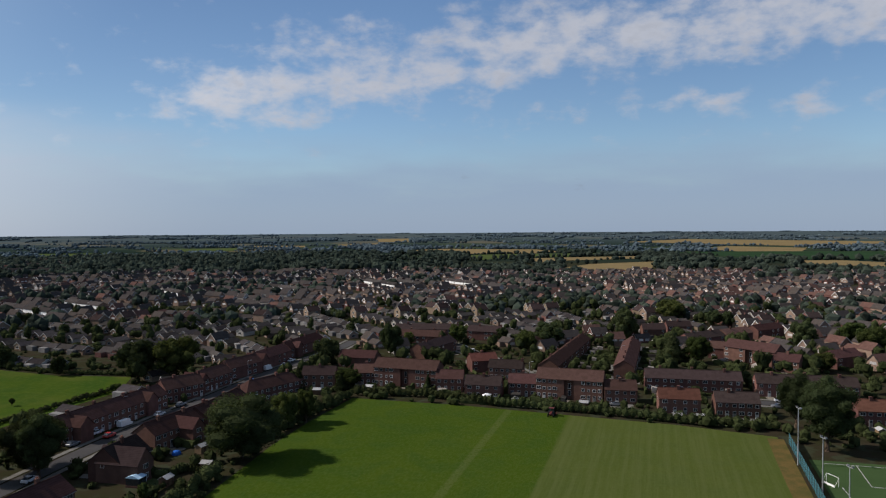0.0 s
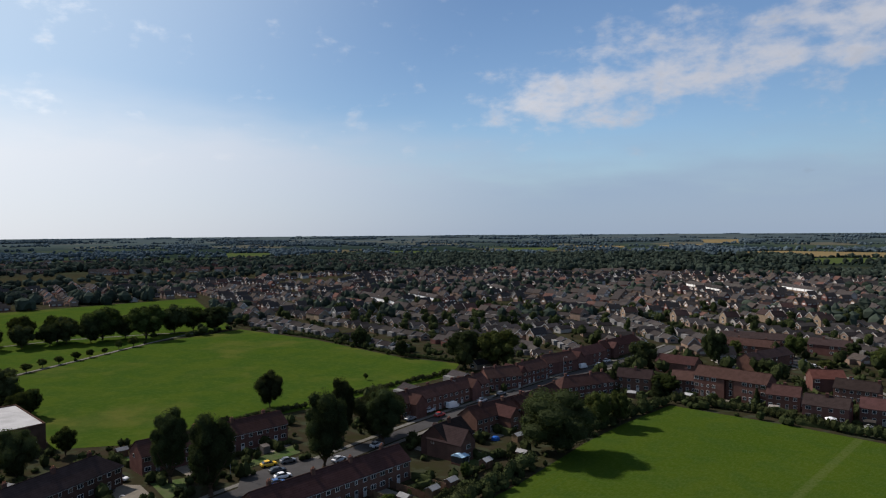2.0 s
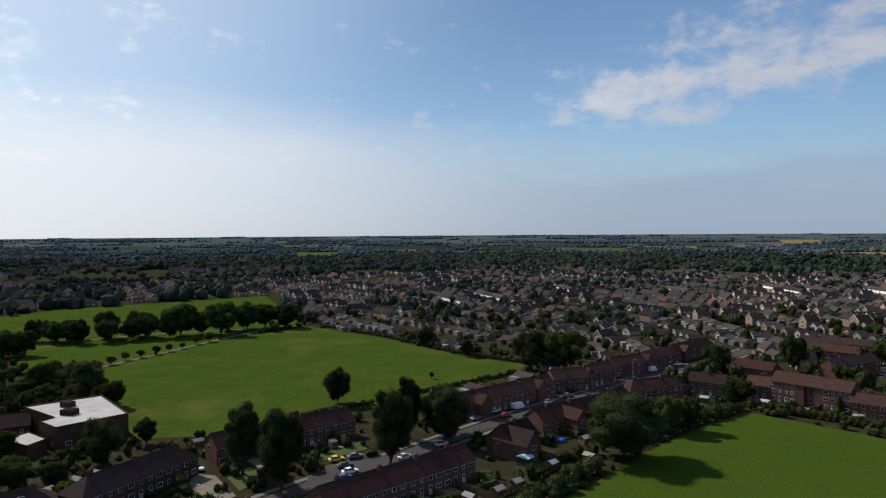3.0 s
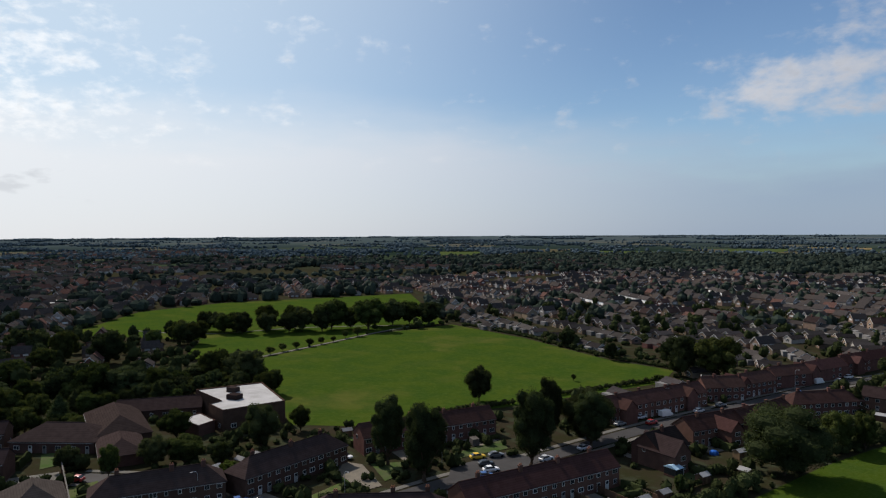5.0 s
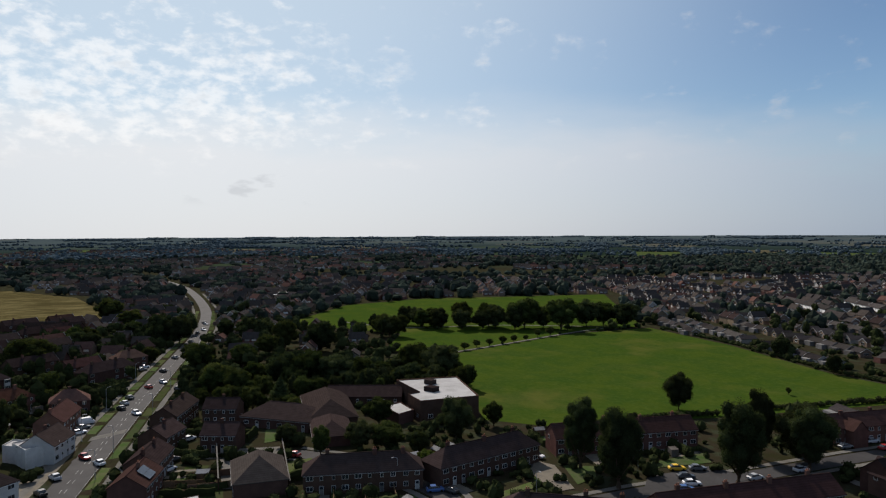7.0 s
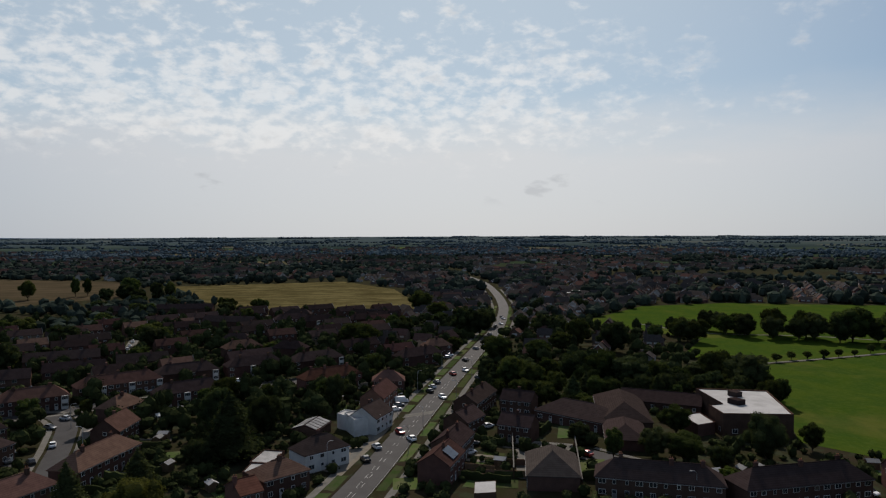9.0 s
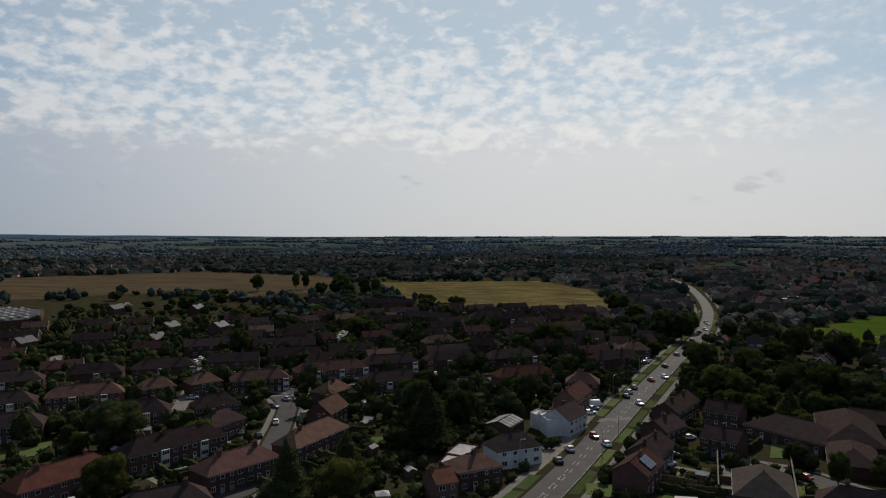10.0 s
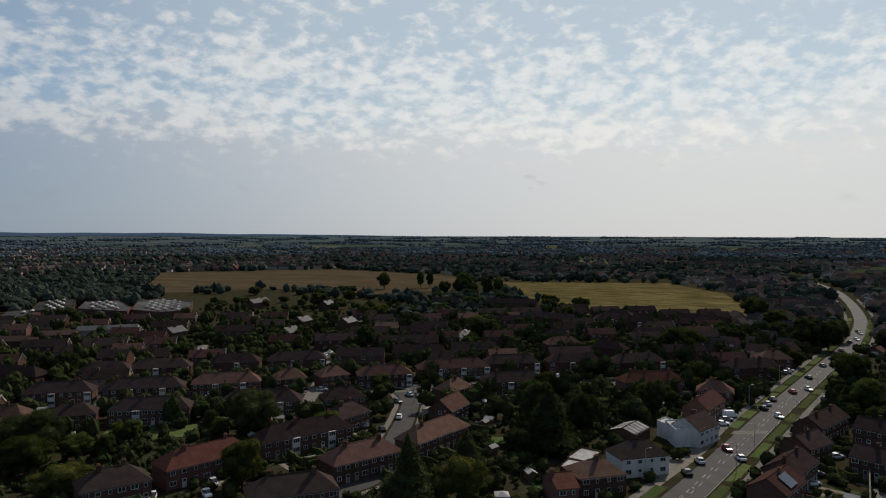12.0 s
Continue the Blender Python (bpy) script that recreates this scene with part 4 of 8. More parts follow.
# ---- roads ----
MAIN = [(-114, -16.8), (-157.2, 0), (-200.4, 14.4), (-261.6, 34.2), (-345.6, 62.4), (-433.2, 91.2), (-547.2, 118.8), (-706.8, 141.6), (-846, 151.2), (-1080, 144)]
strip("main_road", MAIN, 7.9, 0.09, "road", "grey asphalt main road with white markings", "road")
for s in (-1.2, 1.2):
    strip("pavement", MAIN[:8], 1.9, 0.11, "paving", "pale grey pavement beside the main road", "pavement", offset=s * 7.2)
    strip("crossings", MAIN[:7], 3.4, 0.08, "ground", "worn dark crossings between the verges", "pavement", offset=s * 5.0)
# the verges: short grass islands between drives
vrnd = random.Random(21)
for (x0, y0), (x1, y1) in zip(MAIN[:6], MAIN[1:7]):
    far = math.hypot(x1 - x0, y1 - y0)
    d, nrm = Vector(((x1 - x0) / far, (y1 - y0) / far)), Vector((-(y1 - y0) / far, (x1 - x0) / far))
    for s in (-1, 1):
        u = vrnd.uniform(0, 4)
        while u < far - 5:
            run = min(vrnd.uniform(8, 24), far - u)
            a, b = Vector((x0, y0)) + d * u, Vector((x0, y0)) + d * (u + run)
            w0, w1 = 4.7 * s, (4.7 + vrnd.uniform(2.2, 2.9)) * s
            if s < 0 or not -216 < (a.x + b.x) / 2 < -166:
                sheet("verge", [tuple(a + nrm * w0), tuple(b + nrm * w0), tuple(b - d * 0.6 + nrm * w1), tuple(a + d * 0.6 + nrm * w1)], 0.125, "lawn", "green grass verge beside the main road", "verge")
            u += run + vrnd.uniform(2.2, 4.5)
STREETS = {
    "a": [(-115.2, 74.4), (-110.4, 120), (-104.4, 148.8), (-100.8, 170.4), (-96, 196.8), (-84, 246), (-72, 294), (-57.6, 330), (-48, 372)],
    "b": [(-132, -76.8), (-156, -67.2), (-184.8, -75.6), (-207.6, -81.6), (-230.4, -90), (-240, -105.6), (-216, -153.6), (-192, -198), (-168, -240)],
    "c": [(-240, -105.6), (-258, -72), (-273.6, -42), (-288, -6), (-283.2, 30)],
    "d": [(-115.2, 74.4), (-132, 81.6), (-162, 74.4), (-180, 62.4)],
    "e": [(36, 258), (31.2, 288), (21.6, 314.4), (9.6, 342), (-6, 384)],
    "f": [(69.6, 264), (74.4, 288), (84, 314.4), (98.4, 348)],
    "g": [(98, 237), (134, 227), (170, 217)],
}
for key, pts in STREETS.items():
    strip("street", pts, 6.0, 0.08, "road", "narrow grey residential street", "road")
    for s in (-1.2, 1.2):
        strip("pavement", pts, 1.7, 0.11, "paving", "pale grey pavement beside a residential street", "pavement", offset=s * 3.9)
sheet("car_park", [(-109.9, 120.5), (-116.9, 129.6), (-113.9, 149.3), (-102.6, 149.1), (-104.2, 125.9)], 0.13, "road", "grey asphalt car park between terraces", "car park")

STUBBLE = [(-817.2, -712.8), (-992.4, -516), (-894, -282), (-672, -216), (-607.2, -278.4), (-622.8, -402), (-528, -486)]
GRAIN = [(-804, -204), (-854.4, -14.4), (-727.2, 40.8), (-564, 54), (-510, 36), (-513.6, -63.6), (-654, -150)]
COURT = [(90, 190), (76, 125), (144, 112), (163, 160), (110, 185)]
OPEN = [NEAR_FIELD, FIELD, PARK, STUBBLE, GRAIN, COURT]


def keep_clear(pts, r):
    for (x0, y0), (x1, y1) in zip(pts, pts[1:]):
        n = max(1, int(math.hypot(x1 - x0, y1 - y0) / 5))
        for k in range(n):
            TAKEN.append((x0 + (x1 - x0) * k / n, y0 + (y1 - y0) * k / n, r))


keep_clear(MAIN, 8.5)
for pts in STREETS.values():
    keep_clear(pts, 5.6)

# lawns and paving that stand out between the houses
for pts in ([(-123.9, 136.7), (-121.6, 156.6), (-115.4, 151.2), (-120.3, 135)], [(-131, 105.6), (-131.6, 111.5), (-126.7, 109.2), (-127.8, 103.5)], [(-127.1, 91.4), (-128.9, 103.5), (-125.5, 102), (-123.7, 92.1)],
            [(-133.8, 117.5), (-129.2, 123.7), (-122.8, 118.5), (-121.8, 111.6)], [(-173.2, 58.7), (-173.3, 65.3), (-164.1, 62.3), (-164.1, 56)], [(-204.9, 62.5), (-204.9, 66.2), (-192.7, 62.4), (-192.6, 58.4)],
            [(-166.6, 9.9), (-166.7, 16.4), (-158.5, 16), (-159.2, 9.5)], [(-172.8, -145.1), (-178.2, -139), (-166.9, -131), (-163.2, -137.3)], [(-165.4, -148), (-168, -145.1), (-160, -138.1), (-157.5, -141.3)],
            [(-194.4, -52.9), (-195.8, -44.8), (-190.4, -43.9), (-189.1, -51.4)], [(-221.8, -102), (-225.7, -97.2), (-211.7, -90), (-211.2, -97)]):
    sheet("bright_lawn", pts, 0.135, "lawn", "sunlit mown green garden lawn", "lawn")
    TAKEN.append((sum(p[0] for p in pts) / 4, sum(p[1] for p in pts) / 4, 3.2))
sheet("paved_front", [(-140.7, 113.8), (-135.1, 115.8), (-120.2, 109.2), (-120.9, 103.8), (-133.6, 107.2)], 0.14, "gravel", "pale paved parking place beside the terrace", "paving")
for pts in ([(-264.7, -207.4), (-302.5, -234.9)], [(-284.3, -152.4), (-270, -140)], [(-213.6, -121.0), (-244.2, -133.4)], [(-356.9, -111.6), (-404.0, -121.6)], [(-278.7, -118.2), (-288.9, -136.7)], [(-203.6, -164.2), (-219.4, -134.9)], [(-273.7, -62.7), (-286.1, -40.8)], [(-282.0, -156.2), (-308.8, -161.8)]):
    strip("lane", pts, 5.0, 0.085, "paving", "short pale lane between terraces", "road")
    keep_clear(pts, 4.0)

# ---- houses north of the sports field ----
house(-30.3, 269.7, -2, 9.2, 8, 7.5, "gable", "flat", "terraced_house", panes=False, faces="front")
house(-13.6, 265.2, -19, 25.5, 9, 10.2, "gable", "flat", "apartment_block", panes=False, faces="front", unit=4.2, word="apartment block", chimneys=False)
house(2.4, 257.6, -8, 10.1, 8, 7.5, "gable", "flat", "terraced_house", panes=False, faces="front")
house(14.4, 246.9, -13, 12.8, 8, 7.5, "gable", "brown", "terraced_house", panes=False, faces="front")
house(28.7, 249.4, -10, 10.2, 8, 7.5, "gable", "flat", "terraced_house", panes=False, faces="front")
house(44.9, 244.0, -19, 23.2, 9, 10.2, "gable", "flat", "apartment_block", panes=False, faces="front", unit=4.2, word="apartment block", chimneys=False)
house(60.8, 238.0, -9, 10.7, 8, 7.5, "gable", "flat", "terraced_house", panes=False, faces="front")
house(91.4, 253.9, -13, 33.6, 8, 7.5, "gable", "brown", "terraced_house", panes=False, faces="front")
house(76.6, 225.1, -11, 12.8, 8, 7.5, "gable", "orange", "terraced_house", panes=False, faces="front")
house(93.1, 219.7, -12, 13.2, 8, 7.5, "gable", "brown", "terraced_house", panes=False, faces="front")
house(127.5, 243.3, -14, 32.8, 8, 7.5, "gable", "brown", "terraced_house", panes=False, faces="front")
house(126.9, 317.4, -30, 8.6, 8, 7.5, "gable", "flat", "terraced_house", panes=False, faces="front")
house(135.0, 300.0, -52, 22.9, 9, 10.2, "gable", "flat", "apartment_block", panes=False, faces="front", unit=4.2, word="apartment block", chimneys=False)
house(142.8, 285.9, -41, 10.3, 8, 7.5, "gable", "flat", "terraced_house", panes=False, faces="front")
house(129.2, 208.6, -13, 9.0, 8, 7.5, "gable", "orange", "terraced_house", panes=False, faces="front")
house(81.2, 303.4, 72, 63.8, 8, 7.5, "gable", "flat", "terraced_house", panes=False, faces="front")
house(16.3, 292.5, 15, 11.4, 8, 7.5, "gable", "orange", "terraced_house", panes=False, faces="front")
house(25.1, 276.2, -15, 13.5, 8, 7.5, "gable", "brown", "terraced_house", panes=False, faces="front")
house(-11.0, 359.8, -15, 24.6, 8, 7.5, "gable", "flat", "terraced_house", panes=False, faces="front")
house(-9.3, 384.1, -3, 34.8, 8, 7.5, "gable", "brown", "terraced_house", panes=False, faces="front")
house(-4.7, 329.8, 59, 29.2, 8, 7.5, "gable", "brown", "terraced_house", panes=False, faces="front")
house(-36.9, 301.5, -15, 16.5, 8, 7.5, "gable", "flat", "terraced_house", panes=False, faces="front")
house(-47.8, 265.8, -2, 12.7, 8, 7.5, "gable", "brown", "terraced_house", panes=False, faces="front")
house(55.7, 311.4, 68, 74.2, 8, 7.5, "gable", "flat", "terraced_house", panes=False, faces="front")
house(22.7, 374.1, -20, 18.4, 8, 7.5, "gable", "brown", "terraced_house", panes=False, faces="front")
house(114.5, 377.8, -3, 12.2, 8, 7.5, "gable", "brown", "terraced_house", panes=False, faces="front")
house(131.8, 388.7, -3, 13.3, 8, 7.5, "gable", "brown", "terraced_house", panes=False, faces="front")
house(130.1, 348.3, 31, 26.0, 8, 7.5, "gable", "brown", "terraced_house", panes=False, faces="front")
house(151.3, 359.8, 29, 19.7, 8, 7.5, "gable", "tan", "terraced_house", panes=False, faces="front")
house(174.5, 374.9, 29, 21.3, 8, 7.5, "gable", "flat", "terraced_house", panes=False, faces="front")
house(170.2, 295.0, 24, 16.0, 8, 7.5, "gable", "flat", "terraced_house", panes=False, faces="front")

# ---- terraces and houses between the two fields ----
house(-88.7, 127.4, 74, 41.9, 8, 7.8, "gable", "terr", "terraced_house")
house(-79.9, 169.1, 77, 11.5, 9, 8.5, "gable", "dark", "semi_detached_house", faces="front")
house(-76.5, 200.3, 69, 29.5, 8, 7.8, "gable", "terr", "terraced_house", panes=False, faces="front")
house(-71.2, 216.4, 79, 26.1, 8, 7.8, "gable", "terr", "terraced_house", panes=False, faces="front")
house(-104.1, 213.6, 73, 44.1, 8, 7.8, "gable", "terr", "terraced_house", panes=False, faces="front")
house(-94.9, 247.1, 50, 14.7, 8, 8.0, "gable", "terr", "terraced_house", panes=False, faces="front")
house(-89.4, 263.3, 71, 17.0, 8, 7.8, "gable", "terr", "terraced_house", panes=False, faces="front")
house(-84.4, 285.0, 62, 17.7, 8, 7.8, "gable", "terr", "terraced_house", panes=False, faces="front")
house(-77.7, 307.2, 72, 23.0, 8, 7.8, "gable", "terr", "terraced_house", panes=False, faces="front")
house(-70.1, 337.5, 72, 32.3, 8, 7.8, "gable", "terr", "terraced_house", panes=False, faces="front")
house(-62.6, 247.0, 53, 25.7, 8, 7.8, "hip", "terr", "terraced_house", panes=False, faces="front")
house(-137.0, 141.4, 71, 41.4, 8, 7.8, "gable", "terr", "terraced_house", panes=False, faces="front")
house(-141.8, 98.3, -85, 31.3, 8, 8.0, "hip", "dark", "semi_detached_house")
house(-147.6, 68.4, 68, 27.3, 8, 8.0, "hip", "dark", "semi_detached_house")
house(-101.7, 91.8, 46, 28.0, 8, 8.0, "hip", "dark", "semi_detached_house")
house(-161.7, 47.9, -13, 17.0, 12, 7.6, "hip", "hall", "hall", eaves=3.6, chimneys=False, word="hall")
house(-223.0, 54.4, 59, 10.6, 8, 7.5, "gable", "dark", "semi_detached_house", panes=False, faces="front")
house(-194.3, 47.4, 57, 9.8, 8, 7.5, "gable", "dark", "semi_detached_house", panes=False, faces="front")

# ---- the estate along the main road and south of it ----
house(-141.2, -107.5, -26, 22.5, 8, 8.0, "hip", "orange", "semi_detached_house")
house(-120.4, -115.6, -35, 14.3, 8, 8.0, "hip", "dark", "semi_detached_house")
house(-129.7, -76.4, -50, 18.7, 8, 8.0, "hip", "dark", "semi_detached_house")
house(-167.9, -96.0, -34, 26.5, 8, 8.0, "hip", "dark", "semi_detached_house", panes=False, faces="rear", bays=True)
house(-182.8, -200.0, -57, 22.2, 8, 8.0, "hip", "dark", "semi_detached_house", panes=False, faces="rear", bays=True)
house(-198.0, -177.5, -59, 26.8, 8, 8.0, "hip", "dark", "semi_detached_house", panes=False, faces="rear", bays=True)
house(-175.7, -154.5, -61, 23.9, 8, 8.0, "hip", "dark", "semi_detached_house", panes=False, faces="rear", bays=True)
house(-161.7, -171.3, -50, 12.9, 8, 8.0, "hip", "dark", "semi_detached_house", panes=False, faces="rear")
house(-153.4, -187.2, -71, 13.0, 8, 8.0, "hip", "tan", "semi_detached_house", panes=False, faces="rear")
house(-215.0, -155.6, -57, 23.9, 8, 8.0, "hip", "tan", "semi_detached_house", panes=False, faces="rear", bays=True)
house(-228.7, -137.9, -48, 12.2, 8, 8.0, "hip", "tan", "semi_detached_house", panes=False, faces="rear")
house(-195.3, -127.4, -64, 25.2, 8, 8.0, "hip", "dark", "semi_detached_house", panes=False, faces="rear", bays=True)
house(-248.9, -176.7, -64, 21.4, 8, 8.0, "hip", "dark", "semi_detached_house", panes=False, faces="rear", bays=True)
house(-263.0, -154.9, -58, 24.4, 8, 8.0, "hip", "dark", "semi_detached_house", panes=False, faces="rear", bays=True)
house(-229.7, -197.9, -58, 23.2, 8, 8.0, "hip", "dark", "semi_detached_house", panes=False, faces="rear", bays=True)
house(-216.9, -213.7, -61, 19.6, 8, 8.0, "hip", "dark", "semi_detached_house", panes=False, faces="rear")
house(-241.0, -232.7, -70, 13.0, 8, 8.0, "gable", "dark", "semi_detached_house", panes=False, faces="rear")
house(-248.3, -217.6, -52, 12.2, 8, 8.0, "gable", "dark", "semi_detached_house", panes=False, faces="rear")
house(-199.0, -239.5, -81, 23.0, 8, 8.0, "hip", "dark", "semi_detached_house", panes=False, faces="rear", bays=True)
house(-179.5, -62.2, -19, 22.7, 8, 8.0, "hip", "tan", "semi_detached_house", faces="rear")
house(-207.5, -67.0, -8, 12.8, 8, 8.0, "gable", "tan", "semi_detached_house", panes=False, faces="rear")
house(-232.6, -73.7, -23, 12.5, 8, 8.0, "hip", "tan", "semi_detached_house", panes=False, faces="rear")
house(-155.3, -72.4, -33, 19.3, 8, 8.0, "hip", "tan", "semi_detached_house")
house(-207.8, -104.7, -49, 13.8, 8, 8.0, "hip", "dark", "semi_detached_house", panes=False, faces="rear")
house(-188.7, -93.7, -19, 13.3, 8, 8.0, "hip", "dark", "semi_detached_house", panes=False, faces="rear")
house(-239.1, -125.2, -41, 11.5, 8, 8.0, "hip", "tan", "semi_detached_house", panes=False, faces="rear")
house(-247.7, -107.0, -60, 21.2, 8, 8.0, "hip", "tan", "semi_detached_house", panes=False, faces="rear", bays=True)
house(-268.9, -86.1, -58, 29.4, 8, 8.0, "hip", "tan", "semi_detached_house", panes=False, faces="rear", bays=True)
house(-286.5, -66.1, -63, 23.9, 8, 8.0, "hip", "dark", "semi_detached_house", panes=False, faces="rear", bays=True)
house(-298.6, -41.5, -65, 23.5, 8, 8.0, "hip", "dark", "semi_detached_house", panes=False, faces="rear", bays=True)
house(-252.2, -57.4, -60, 23.3, 8, 8.0, "hip", "dark", "semi_detached_house", panes=False, faces="rear", bays=True)
house(-280.5, -133.2, -70, 21.4, 8, 8.0, "gable", "dark", "semi_detached_house", panes=False, faces="rear")
house(-296.4, -112.0, -70, 22.7, 8, 8.0, "gable", "dark", "semi_detached_house", panes=False, faces="rear")
house(-312.8, -90.5, -70, 20.6, 8, 8.0, "gable", "dark", "semi_detached_house", panes=False, faces="rear")
house(-323.5, -127.4, -70, 29.8, 8, 8.0, "gable", "dark", "semi_detached_house", panes=False, faces="rear")
house(-269.4, -8.9, -61, 23.8, 8, 8.0, "hip", "orange", "semi_detached_house", panes=False, faces="rear")
house(-237.5, 9.0, -19, 17.3, 8, 8.0, "gable", "terr", "semi_detached_house", panes=False, faces="rear")
house(-259.4, 13.2, 87, 11.7, 8, 8.0, "hip", "tan", "semi_detached_house", panes=False, faces="front")
house(-210.4, 5.6, -28, 11.5, 9, 8.0, "gable", "white", "shop_house", panes=False, faces="rear")
house(-179.2, -8.2, -56, 12.8, 8, 8.0, "hip", "white", "shop_house")
house(-162.3, -16.6, -55, 11.6, 8, 7.5, "hip", "tan", "semi_detached_house")
house(-152.3, -22.8, -57, 5.1, 8, 7.0, "gable", "orange", "semi_detached_house")
house(-228.0, 40.8, -29, 20.8, 8, 7.5, "gable", "dark", "terraced_house", panes=False, faces="rear")
house(-202.2, 32.9, -38, 10.8, 8, 7.5, "gable", "dark", "terraced_house", panes=False, faces="rear")
house(-182.0, 26.7, -25, 13.2, 8, 7.5, "gable", "dark", "semi_detached_house", faces="rear")
house(-167.0, 21.8, -25, 12.5, 8, 7.5, "gable", "terr", "terraced_house")
house(-310.6, 28.9, -58, 22.7, 8, 8.0, "hip", "dark", "semi_detached_house", panes=False, faces="rear")
house(-334.4, 39.8, -70, 13.6, 8, 8.0, "hip", "tan", "semi_detached_house", panes=False, faces="rear")
house(-360.4, 48.7, -43, 9.2, 8, 8.0, "gable", "dark", "semi_detached_house", panes=False, faces="rear")
house(-451.0, 11.3, -55, 35.1, 8, 8.0, "hip", "dark", "semi_detached_house", panes=False, faces="rear")
house(-442.7, -22.1, -70, 23.7, 8, 8.0, "hip", "dark", "semi_detached_house", panes=False, faces="rear", bays=True)
house(-452.2, -39.5, -70, 23.4, 8, 8.0, "hip", "dark", "semi_detached_house", panes=False, faces="rear", bays=True)
house(-343.9, -53.7, -59, 17.7, 8, 8.0, "hip", "tan", "semi_detached_house", panes=False, faces="rear")
house(-306.9, -16.3, -60, 23.6, 8, 8.0, "hip", "dark", "semi_detached_house", panes=False, faces="rear", bays=True)

# terraces at the edge of the fields, and roofs of smooth slate that catch the sun
for x, y, turn, L in ((-527, -123, 88, 40), (-519, -172, 80, 26), (-445, -77, 70, 34), (-479, -38, 84, 18), (-463, 14, 60, 34), (-368, -60, 86, 16), (-338, -30, 70, 16)):
    house(x, y, turn - 180, L, 8, 8.0, "hip" if L < 20 else "gable", "dark", "terraced_house", panes=False, faces="front")
for x, y in ((-333, -201.6), (-460, -311), (-473, -313), (-381.6, -191), (-470, -253), (-377, -219.5), (-312, -261)):
    house(x, y, -4, 11, 7.5, 7.5, "gable", "sheen", "semi_detached_house", panes=False, faces="front")

# ---- single buildings and what stands in the open ----
def flat_block(name, pts, h, wall, roof, label, category, lip=0.35):
    """A flat-roofed building on the given outline: walls with a parapet, and the roof between."""
    n = len(pts)
    cx, cy = sum(p[0] for p in pts) / n, sum(p[1] for p in pts) / n
    area = sum(pts[i][0] * pts[(i + 1) % n][1] - pts[(i + 1) % n][0] * pts[i][1] for i in range(n))
    p = [(x - cx, y - cy) for x, y in (pts if area > 0 else pts[::-1])]
    ob = empty(name, pose(cx, cy, 0), label, category)
    for x, y in pts + [(cx, cy)]:
        TAKEN.append((x, y, 5))
    small = [(x * 0.975, y * 0.975) for x, y in p]
    v = [(x, y, 0) for x, y in p] + [(x, y, h) for x, y in p] + [(x, y, h) for x, y in small] + [(x, y, h - lip) for x, y in small]
    f = []
    for i in range(n):
        j = (i + 1) % n
        f += [(i, j, n + j, n + i), (n + i, n + j, 2 * n + j, 2 * n + i), (2 * n + i, 2 * n + j, 3 * n + j, 3 * n + i)]
    part("wall", mesh_of("wall", v, f, wall), ob)
    part("roof", mesh_of("roof", [(x, y, h - lip + 0.02) for x, y in small], [tuple(range(n))], roof), ob)
    return ob


def side_windows(ob, a, b, z, count, w=1.6, h=1.3):
    """A row of windows on a wall that runs from a to b, seen from the right of that way."""
    a, b = Vector(a), Vector(b)
    turn = math.degrees(math.atan2(b.y - a.y, b.x - a.x))
    inv = ob.matrix_basis.inverted()
    for k in range(count):
        q = a.lerp(b, (k + 0.5) / count)
        window(ob, inv @ pose(q.x, q.y, z, 0, 0, turn) @ pose(0, -0.004, 0), w, h, 2, False)


school = flat_block("school_building", [(-219.1, 114), (-212.5, 135.3), (-183.6, 125.4), (-187.4, 106.1), (-197.6, 107.2), (-198.4, 112)], 7.0, "brick_brown", "flat_roof", "two-storey brick school building with a white flat roof", "school")
side_windows(school, (-197.6, 107.2), (-187.4, 106.1), 1.2, 2)
side_windows(school, (-187.4, 106.1), (-183.6, 125.4), 1.2, 3)
for x, y, s in ((-208, 121.5, 1.7), (-198.5, 116.5, 2.0)):
    part("plant_box", mesh_of("plant_box", *box(-s, -s * 0.8, 0, s, s * 0.8, 1.6), "tile_brown"), school, school.matrix_basis.inverted() @ pose(x, y, 6.6, 0, 0, 20), "dark brown plant box on the roof")
flat_block("school_annex", [(-200.8, 99), (-202, 106.5), (-190.8, 105.5), (-188.8, 99.2)], 3.6, "brick_brown", "flat_roof", "low brick annex with a pale flat roof", "school")
house(-211.6, 85, -16, 33, 15, 7.4, "hip", "dark", "school_wing", eaves=3.3, unit=8.0, chimneys=False, word="school wing")
house(-209, 70, 40, 24, 13, 6.8, "hip", "dark", "school_wing", eaves=3.2, unit=8.0, chimneys=False, word="school wing")
house(-222, 103.2, 59, 26.0, 11, 5.8, "gable", "dark", "school_wing", eaves=3.0, unit=8.0, chimneys=False, word="school wing")
house(-188.4, 76.8, -18, 19.0, 11, 5.9, "hip", "dark", "school_wing", eaves=3.0, unit=8.0, chimneys=False, word="school wing")


def garden_wall(x0, y0, x1, y1, h, mat, label, cap="paving"):
    L = math.hypot(x1 - x0, y1 - y0)
    ob = empty("garden_wall", pose(x0, y0, 0, 0, 0, math.degrees(math.atan2(y1 - y0, x1 - x0))), label, "wall")
    part("wall", mesh_of("wall", *box(0, -0.12, 0, L, 0.12, h), mat), ob)
    part("coping", mesh_of("coping", *box(-0.03, -0.17, h + 0.002, L + 0.03, 0.15, h + 0.09), cap), ob)
    return ob


